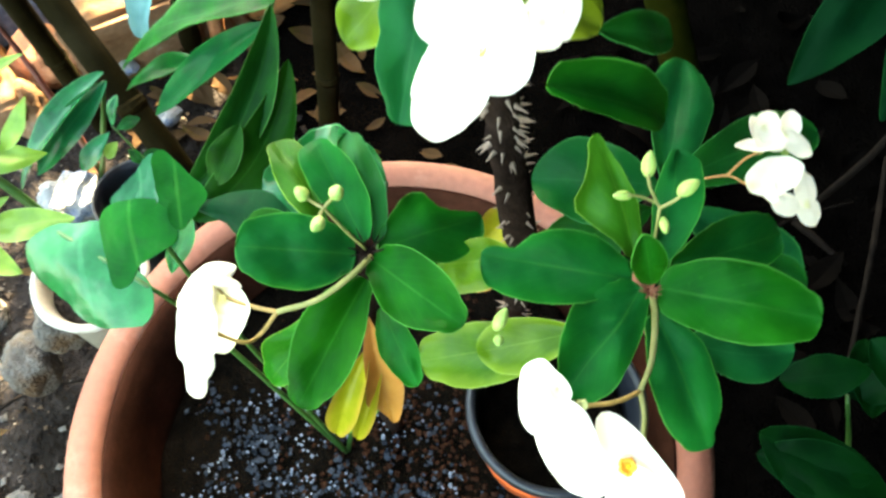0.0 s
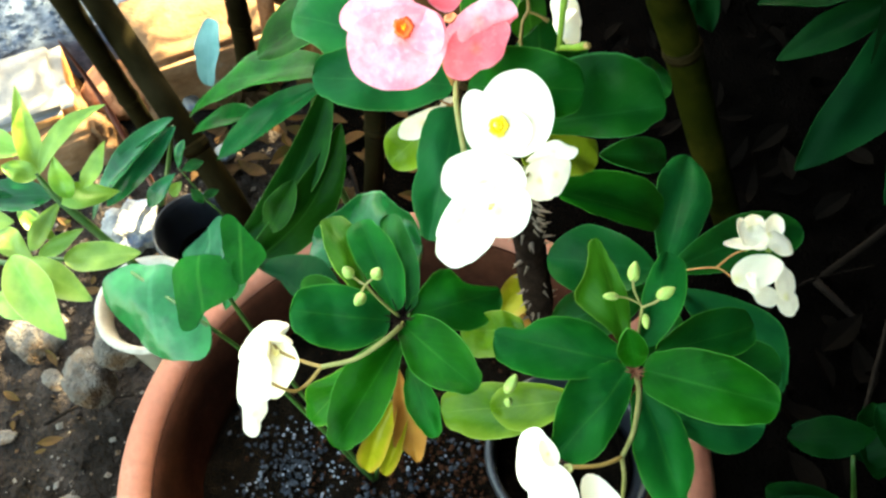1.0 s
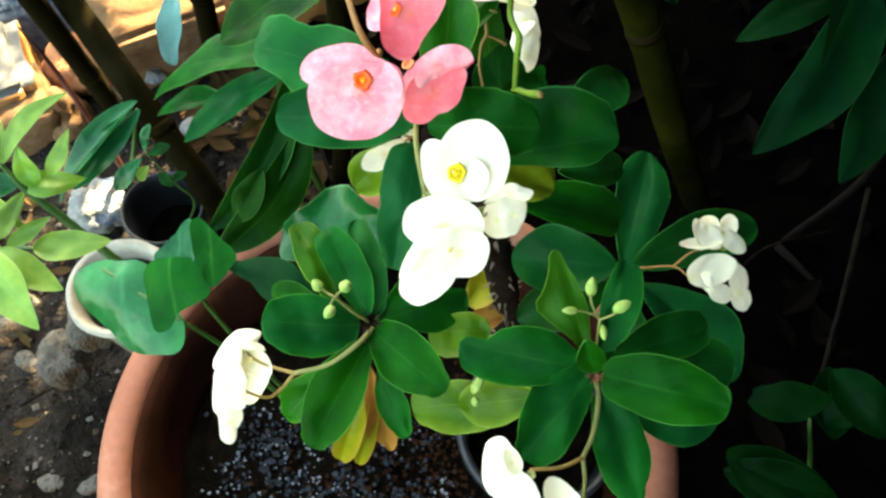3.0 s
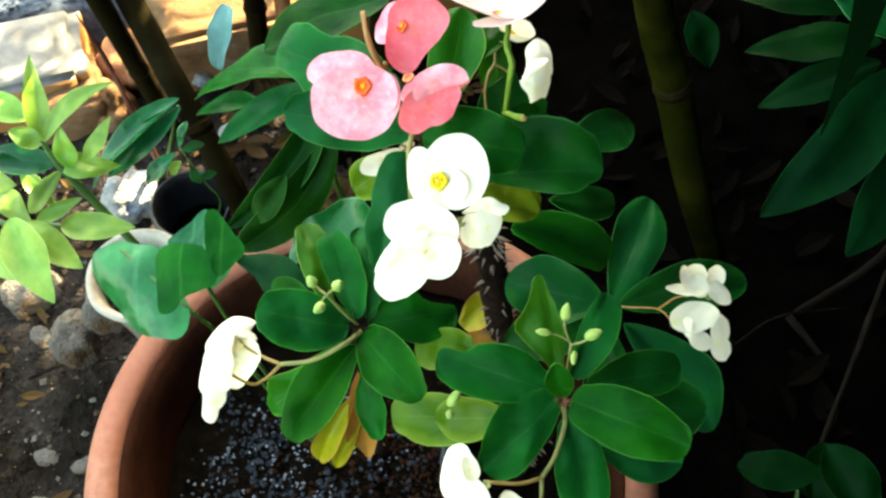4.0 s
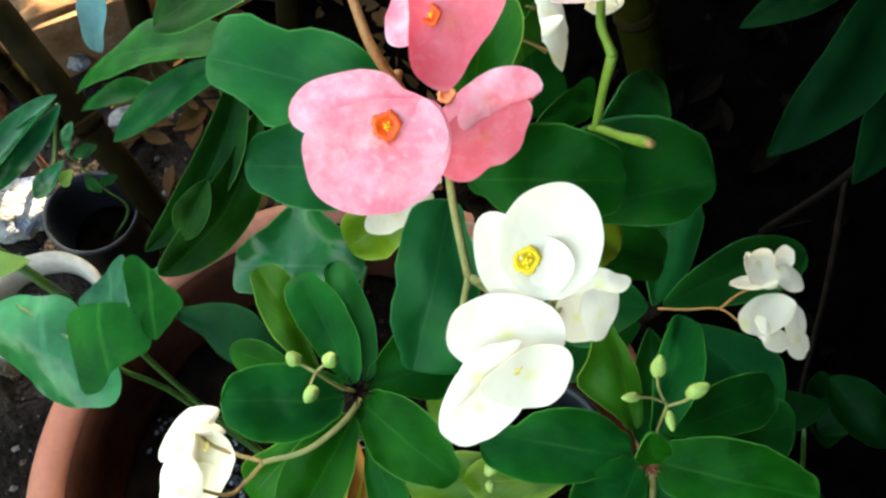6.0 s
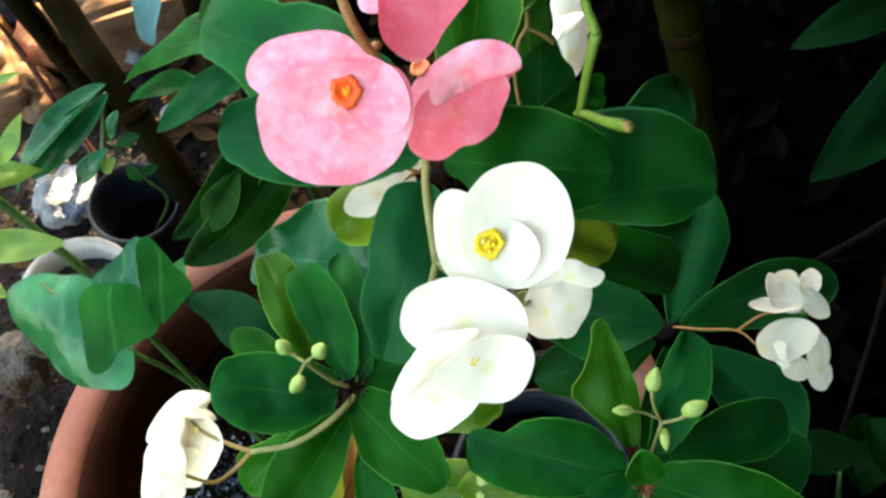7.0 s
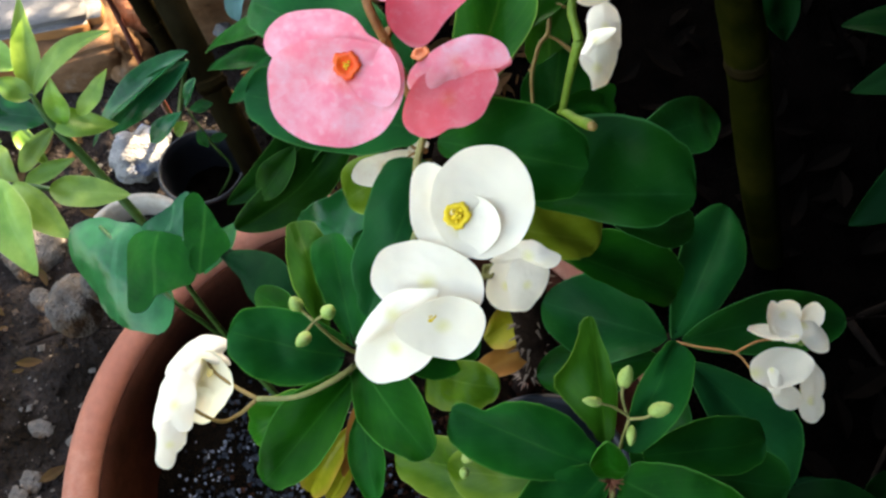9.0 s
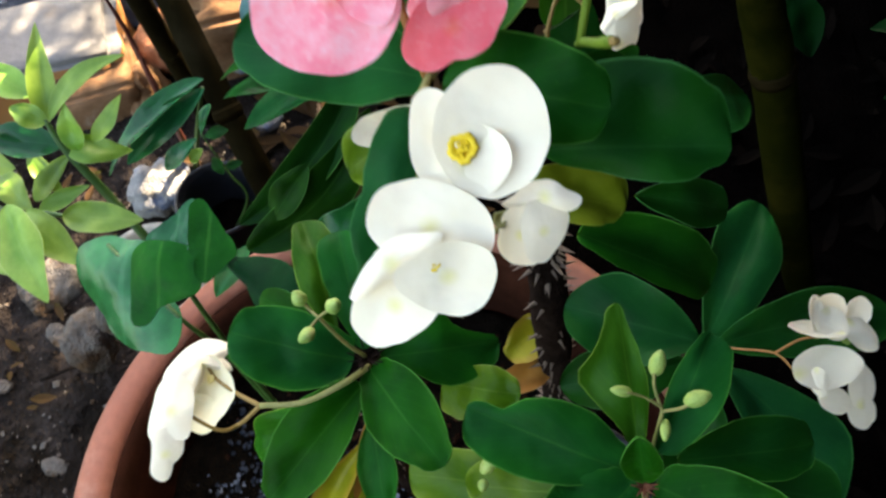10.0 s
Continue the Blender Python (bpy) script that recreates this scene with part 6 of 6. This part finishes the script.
leaf(seedling, (-0.3234, 0.5493, 0.3256), (-0.3163, 0.5712, 0.3466), 0.0136, (-0.27, -0.23, 0.93), TEAL, seed=113)
leaf(seedling, (-0.3152, 0.5406, 0.2994), (-0.2994, 0.5273, 0.2929), 0.0110, (0.02, -0.42, 0.91), STRAP, seed=114)
leaf(seedling, (-0.3191, 0.5467, 0.3244), (-0.2967, 0.5573, 0.3288), 0.0122, (0.02, -0.42, 0.91), STRAP, seed=115)
leaf(seedling, (-0.3098, 0.5423, 0.2781), (-0.2913, 0.5515, 0.2820), 0.0098, (0.02, -0.42, 0.91), STRAP, seed=116)

# White pot with a tall pale plant
WP = Vector((-0.3610, 0.4340, 0.2240))
white_pot = thing("white_plastic_pot", (WP.x, WP.y, 0.0), "stained white plastic pot behind the big pot", "plant pot")
part("body", lathe_mesh([(0.015, 0.004), (0.040, 0.004), (0.0510, WP.z - 0.012), (0.0580, WP.z - 0.011), (0.0600, WP.z - 0.003), (0.0585, WP.z + 0.003), (0.0520, WP.z + 0.001), (0.0475, WP.z - 0.012), (0.038, 0.02), (0.015, 0.012)], (WP.x, WP.y, 0.0), 56, wobble=0.02), WHITE_POT, white_pot)
soil_disc(white_pot, (WP.x, WP.y, WP.z - 0.022), 0.0450, EARTH, 0.005)
pale = thing("lucky_bamboo", (WP.x, WP.y, WP.z - 0.03), "pale yellow green cane plant with lance leaves", "plant")
tube(pale, "stem", [(WP.x + 0.01, WP.y + 0.02, WP.z - 0.05), (-0.3420, 0.4401, 0.2690), (-0.3825, 0.4615, 0.3270), (-0.4119, 0.4759, 0.3696), (-0.4256, 0.4865, 0.3978)], [0.005, 0.0048, 0.0045, 0.004, 0.002], GREEN_STEM)
leaf(pale, (-0.4282, 0.4896, 0.3884), (-0.4486, 0.5564, 0.4425), 0.0234, (0.26, -0.26, 0.93), PALE, p=0.7, q=0.95, seed=121)
leaf(pale, (-0.4212, 0.4877, 0.3978), (-0.3516, 0.5374, 0.4457), 0.0179, (0.10, -0.41, 0.91), PALE, p=0.8, q=0.8, seed=122, bow=0.10)
leaf(pale, (-0.4235, 0.4847, 0.3967), (-0.4525, 0.4838, 0.4105), 0.0222, (0.10, -0.41, 0.91), PALE, p=0.8, q=0.7, seed=123)
leaf(pale, (-0.4476, 0.5088, 0.3991), (-0.5041, 0.5209, 0.4105), 0.0289, (0.10, -0.41, 0.91), PALE, p=0.8, q=0.8, seed=136)
leaf(pale, (-0.4155, 0.4794, 0.3715), (-0.3622, 0.4997, 0.3529), 0.0275, (0.10, -0.41, 0.91), PALE, p=0.6, q=0.9, seed=124, bow=-0.05)
leaf(pale, (-0.4016, 0.4780, 0.3694), (-0.4056, 0.4987, 0.4121), 0.0225, (0.10, -0.41, 0.91), PALE, p=0.7, q=0.9, seed=125)
leaf(pale, (-0.3908, 0.4882, 0.3728), (-0.3640, 0.5224, 0.4073), 0.0175, (0.10, -0.41, 0.91), PALE, p=0.8, q=0.9, seed=126, bow=-0.06)
leaf(pale, (-0.4170, 0.4790, 0.3715), (-0.4934, 0.4677, 0.3746), 0.0324, (0.10, -0.41, 0.91), TEAL, p=0.8, q=0.8, seed=127)
leaf(pale, (-0.3953, 0.4182, 0.3530), (-0.3184, 0.4281, 0.3603), 0.0287, (0.10, -0.41, 0.91), PALE, p=0.8, q=0.7, seed=128)
leaf(pale, (-0.4355, 0.4281, 0.3287), (-0.3953, 0.4610, 0.3391), 0.0172, (0.10, -0.41, 0.91), PALE, p=0.8, q=0.8, seed=129)
leaf(pale, (-0.4342, 0.4076, 0.3744), (-0.3658, 0.3361, 0.3571), 0.0416, (0.10, -0.41, 0.91), PALE, p=0.8, q=0.8, seed=130)
leaf(pale, (-0.4292, 0.4134, 0.3544), (-0.3556, 0.3783, 0.3529), 0.0315, (0.10, -0.41, 0.91), PALE, p=0.8, q=0.7, seed=131)
leaf(pale, (-0.4882, 0.4553, 0.3355), (-0.4359, 0.4239, 0.3378), 0.0268, (0.10, -0.41, 0.91), PALE, p=0.8, q=0.8, seed=132)
leaf(pale, (-0.4618, 0.4481, 0.3074), (-0.4258, 0.4877, 0.3433), 0.0209, (0.10, -0.41, 0.91), PALE, p=0.8, q=0.8, seed=133)
leaf(pale, (-0.4563, 0.3784, 0.3417), (-0.3937, 0.3615, 0.3495), 0.0285, (0.10, -0.41, 0.91), PALE, p=0.8, q=0.8, seed=134)
leaf(pale, (-0.4890, 0.4426, 0.3739), (-0.4408, 0.4421, 0.3795), 0.0287, (0.10, -0.41, 0.91), PALE, p=0.8, q=0.8, seed=135)
leaf(pale, (-0.4789, 0.4871, 0.3267), (-0.4342, 0.4594, 0.3095), 0.0190, (0.10, -0.41, 0.91), PALE, p=0.8, q=0.8, seed=137)
tube(pale, "side_shoot", [(-0.5158, 0.4384, 0.3051), (-0.4477, 0.4145, 0.3426), (-0.4143, 0.4202, 0.3473), (-0.3745, 0.4203, 0.3488)], [0.003, 0.0028, 0.0025, 0.002], GREEN_STEM)

# Stones
stone("stone", (-0.4749, 0.3891, 0.0782), (0.030, 0.034, 0.042), 5, STONE, "pale pitted limestone lump on the earth", rz=20)
stone("stone", (-0.4339, 0.4227, 0.1150), (0.028, 0.03, 0.04), 6, STONE, "small brown stone leaning on the white pot", rz=50)
stone("stone", (-0.5016, 0.6215, 0.0400), (0.042, 0.036, 0.042), 7, PALE_STONE, "bright pale stone beside the black pot", rz=10, rough=0.45)
stone("stone", (-0.6663, 0.7748, 0.0200), (0.060, 0.052, 0.055), 21, RUST, "rust brown broken stone below the kerb", rz=35, blocky=1.0, rough=0.16)
stone("stone", (-0.5978, 0.7874, 0.0200), (0.035, 0.03, 0.05), 22, RUST, "small rust brown stone between the canes", rz=70, rough=0.35)
stone("stone", (-0.5165, 0.9222, 0.0300), (0.052, 0.05, 0.07), 23, RUST, "rust brown block leaning on the kerb", rz=15, blocky=1.0, rough=0.16)
stone("stone", (-0.4775, 0.8707, 0.0200), (0.016, 0.013, 0.012), 24, PALE_STONE, "bluish white chip of stone", rz=15)
stone("stone", (-0.4025, 0.7807, 0.0200), (0.022, 0.014, 0.012), 25, PALE_STONE, "bluish white chip of stone", rz=60)
stone("stone", (-0.6000, 0.4650, 0.0100), (0.042, 0.036, 0.026), 8, STONE, "grey stone under the pale leaves", rz=70)

# ---- the shaded side: shrub leaves, twigs and litter ----
shrub = thing("shade_shrub", (0.48, 0.62, 0.0), "large dark green shrub leaves in deep shade", "shrub")
tube(shrub, "stem", [(0.48, 0.64, -0.01), (0.47, 0.60, 0.3), (0.3357, 0.5864, 0.6100), (0.3163, 0.5983, 0.6626)], [0.005, 0.004, 0.0025, 0.002], TWIG)
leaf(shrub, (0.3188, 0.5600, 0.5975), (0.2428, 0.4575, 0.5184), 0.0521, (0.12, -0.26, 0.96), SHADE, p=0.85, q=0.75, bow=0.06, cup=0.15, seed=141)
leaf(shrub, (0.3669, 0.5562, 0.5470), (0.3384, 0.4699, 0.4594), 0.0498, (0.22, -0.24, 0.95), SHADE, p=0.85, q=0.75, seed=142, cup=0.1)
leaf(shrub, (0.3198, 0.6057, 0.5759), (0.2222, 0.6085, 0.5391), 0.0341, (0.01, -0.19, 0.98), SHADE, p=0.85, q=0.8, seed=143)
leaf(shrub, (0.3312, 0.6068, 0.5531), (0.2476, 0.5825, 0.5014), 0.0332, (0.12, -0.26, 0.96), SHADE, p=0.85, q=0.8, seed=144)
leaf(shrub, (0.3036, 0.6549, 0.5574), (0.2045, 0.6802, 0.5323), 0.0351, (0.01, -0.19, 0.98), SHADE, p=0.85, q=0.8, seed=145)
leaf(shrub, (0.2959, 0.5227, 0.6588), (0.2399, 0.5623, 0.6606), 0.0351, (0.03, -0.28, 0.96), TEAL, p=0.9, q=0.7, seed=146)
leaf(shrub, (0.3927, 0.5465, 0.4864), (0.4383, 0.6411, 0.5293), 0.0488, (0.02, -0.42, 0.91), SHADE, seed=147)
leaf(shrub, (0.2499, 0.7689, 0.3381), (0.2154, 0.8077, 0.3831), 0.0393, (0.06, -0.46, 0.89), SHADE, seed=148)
under = thing("low_shade_plant", (0.46, 0.25, 0.0), "low dark leaves on the shaded bed", "plant")
tube(under, "stem", [(0.46, 0.26, -0.01), (0.4267, 0.2943, 0.1191), (0.4013, 0.3324, 0.1945)], [0.004, 0.003, 0.002], GREEN_STEM)
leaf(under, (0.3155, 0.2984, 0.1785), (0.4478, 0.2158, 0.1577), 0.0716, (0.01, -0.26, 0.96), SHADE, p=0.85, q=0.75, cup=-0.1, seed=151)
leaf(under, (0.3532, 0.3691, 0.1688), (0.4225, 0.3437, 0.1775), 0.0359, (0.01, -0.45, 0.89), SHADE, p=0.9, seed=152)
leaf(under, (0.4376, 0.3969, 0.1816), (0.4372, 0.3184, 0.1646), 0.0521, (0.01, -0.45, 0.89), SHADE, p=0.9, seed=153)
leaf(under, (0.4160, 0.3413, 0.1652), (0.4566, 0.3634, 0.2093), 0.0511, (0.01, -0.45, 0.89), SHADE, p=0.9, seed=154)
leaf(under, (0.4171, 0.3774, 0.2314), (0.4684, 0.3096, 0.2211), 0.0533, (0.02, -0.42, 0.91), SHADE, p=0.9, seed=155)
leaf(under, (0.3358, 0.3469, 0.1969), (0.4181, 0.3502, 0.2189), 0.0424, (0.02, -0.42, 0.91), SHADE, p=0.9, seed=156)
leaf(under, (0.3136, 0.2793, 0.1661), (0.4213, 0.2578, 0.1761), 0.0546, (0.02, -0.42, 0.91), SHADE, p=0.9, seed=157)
twigs = [([(0.5946, 0.7069, 0.0500), (0.5263, 0.5508, 0.0800), (0.4854, 0.4032, 0.0300)], 0.0045), ([(0.4614, 0.6205, 0.0300), (0.5176, 0.5548, 0.0300)], 0.006),
         ([(0.3870, 0.5633, 0.0300), (0.4495, 0.6182, 0.0300), (0.5403, 0.6444, 0.0400)], 0.002), ([(-0.5504, 0.3413, 0.0120), (-0.5016, 0.3711, 0.0200), (-0.4414, 0.3907, 0.0120)], 0.0022),
         ([(-0.2001, 0.7463, 0.0500), (-0.1718, 0.6826, 0.0300)], 0.004)]
for line, r in twigs:
    ob = thing("dry_twig", line[0], "dry brown twig lying on the ground", "twig", "dry twigs")
    tube(ob, "wood", line, [r, r * 0.9, r * 0.6], TWIG, rough=0.3)


def litter(name, n, box, material, label, size, seed, lift):
    """Dead leaves lying flat and curled, many in one mesh."""
    rnd = random.Random(seed)
    verts, faces = [], []
    for k in range(n):
        x, y = rnd.uniform(box[0], box[1]), rnd.uniform(box[2], box[3])
        if math.hypot(x - POT.x, y - POT.y) < 0.2:
            continue
        length = size * rnd.uniform(0.5, 1.2)
        m = Matrix.Translation((x, y, lie(x, y) + lift + rnd.uniform(0, 0.012))) @ Euler((rnd.uniform(-0.5, 0.5), rnd.uniform(-0.5, 0.5), rnd.uniform(0, 6.28))).to_matrix().to_4x4()
        curl = rnd.uniform(-0.3, 0.5)
        base = len(verts)
        for i in range(7):
            s = i / 6
            h = 0.2 * length * math.sin(math.pi * min(1, s ** 0.9)) + 0.004 * length
            for u in (-1, 0, 1):
                verts.append(m @ Vector((length * (s - 0.5), u * h, curl * length * (s - 0.5) ** 2 * 2 + abs(u) * h * 0.35)))
        for i in range(6):
            for u in (0, 1):
                a = base + i * 3 + u
                faces.append((a, a + 3, a + 4, a + 1))
    me = bpy.data.meshes.new(name)
    me.from_pydata(verts, [], faces)
    me.materials.append(material)
    return tagged(new(name, me), label, "leaf litter", kind="stuff")


litter("leaf_litter", 260, (0.12, 1.0, 0.0, 1.7), LITTER, "dead leaves darkened for shade, strewn on the bed", 0.07, 5, 0.02)
litter("dry_leaf_litter", 210, (-0.45, 0.02, 0.5, 1.1), DRY, "brown dead leaves behind the pot", 0.06, 6, 0.012)
litter("dry_leaf_litter", 60, (-0.85, -0.3, 0.0, 0.7), DRY, "few curled brown leaves on the dry earth", 0.03, 7, 0.006)
rnd = random.Random(31)
spots = [(x, y, lie(x, y) + 0.001) for x, y in [(rnd.uniform(-0.9, -0.2), rnd.uniform(-0.1, 0.8)) for _ in range(2600)]]
tagged(grit("earth_grit", spots, [0.001 + 0.006 * rnd.random() ** 4 for _ in spots], STONE, 32), "small stones and crumbs on the dry earth", "gravel", kind="stuff")

for k in range(22):
    x, y = rnd.uniform(-0.75, -0.30), rnd.uniform(-0.08, 0.42)
    if math.hypot(x - POT.x, y - POT.y) > 0.29:
        r = rnd.uniform(0.006, 0.019)
        ob = stone("pebble", (x, y, lie(x, y) + r * 0.2), (r, r * rnd.uniform(0.5, 0.8), r * 0.35), 40 + k, STONE, "grey pebble lying in the dry earth", "stone", rz=rnd.uniform(0, 180))
        ob["group"] = "pebbles on the earth"


def overhead_foliage(name, n, x0, x1, y0, y1, z0, z1, size, material, label, category, seed):
    """Unseen leafy tops, added above and beyond the bed to break the sun into patches and keep the bed dark."""
    rnd = random.Random(seed)
    verts, faces = [], []
    for k in range(n):
        c = Vector((rnd.uniform(x0, x1), rnd.uniform(y0, y1), rnd.uniform(z0, z1)))
        length = size * rnd.uniform(0.65, 1.35)
        m = Matrix.Translation(c) @ Euler((rnd.uniform(-0.9, 0.9), rnd.uniform(-0.9, 0.9), rnd.uniform(0, 6.28))).to_matrix().to_4x4()
        base = len(verts)
        for i in range(5):
            s = i / 4
            h = (0.085 if size < 0.12 else 0.16) * length * math.sin(math.pi * min(1, s ** 0.8 + 0.02)) + 0.0006
            verts += [m @ Vector((length * (s - 0.5), -h, -0.3 * length * s * s)), m @ Vector((length * (s - 0.5), h, -0.3 * length * s * s))]
        for i in range(4):
            a = base + 2 * i
            faces.append((a, a + 2, a + 3, a + 1))
    me = bpy.data.meshes.new(name)
    me.from_pydata(verts, [], faces)
    me.materials.append(material)
    return tagged(new(name, me), label, category, kind="stuff")


TOPS = "unseen leafy bamboo tops added to break up the sun"
overhead_foliage("bamboo_foliage", 220, -0.62, 0.38, 1.15, 2.15, 0.88, 1.20, 0.11, STRAP, TOPS, "bamboo", 17)
overhead_foliage("bamboo_foliage", 640, -0.85, -0.24, 1.55, 2.3, 0.88, 1.20, 0.11, STRAP, TOPS, "bamboo", 18)
overhead_foliage("bamboo_foliage", 240, -0.22, 0.28, 1.40, 1.72, 0.92, 1.16, 0.11, STRAP, TOPS, "bamboo", 20)
# Leaves out of view, put here to darken the bed below.
overhead_foliage("shrub_crown", 900, 0.20, 0.80, 0.45, 1.5, 0.78, 1.05, 0.14, SHADE, "unseen dense leaves added to shade the bed", "shrub", 19)

spots = [(x, y, lie(x, y) + 0.002) for x, y in [(rnd.uniform(-0.9, -0.2), rnd.uniform(-0.1, 0.8)) for _ in range(2200)]]
tagged(grit("earth_crumbs", spots, [0.002 + 0.007 * rnd.random() ** 3 for _ in spots], EARTH, 33), "crumbs and clods of dry earth", "soil", kind="stuff")
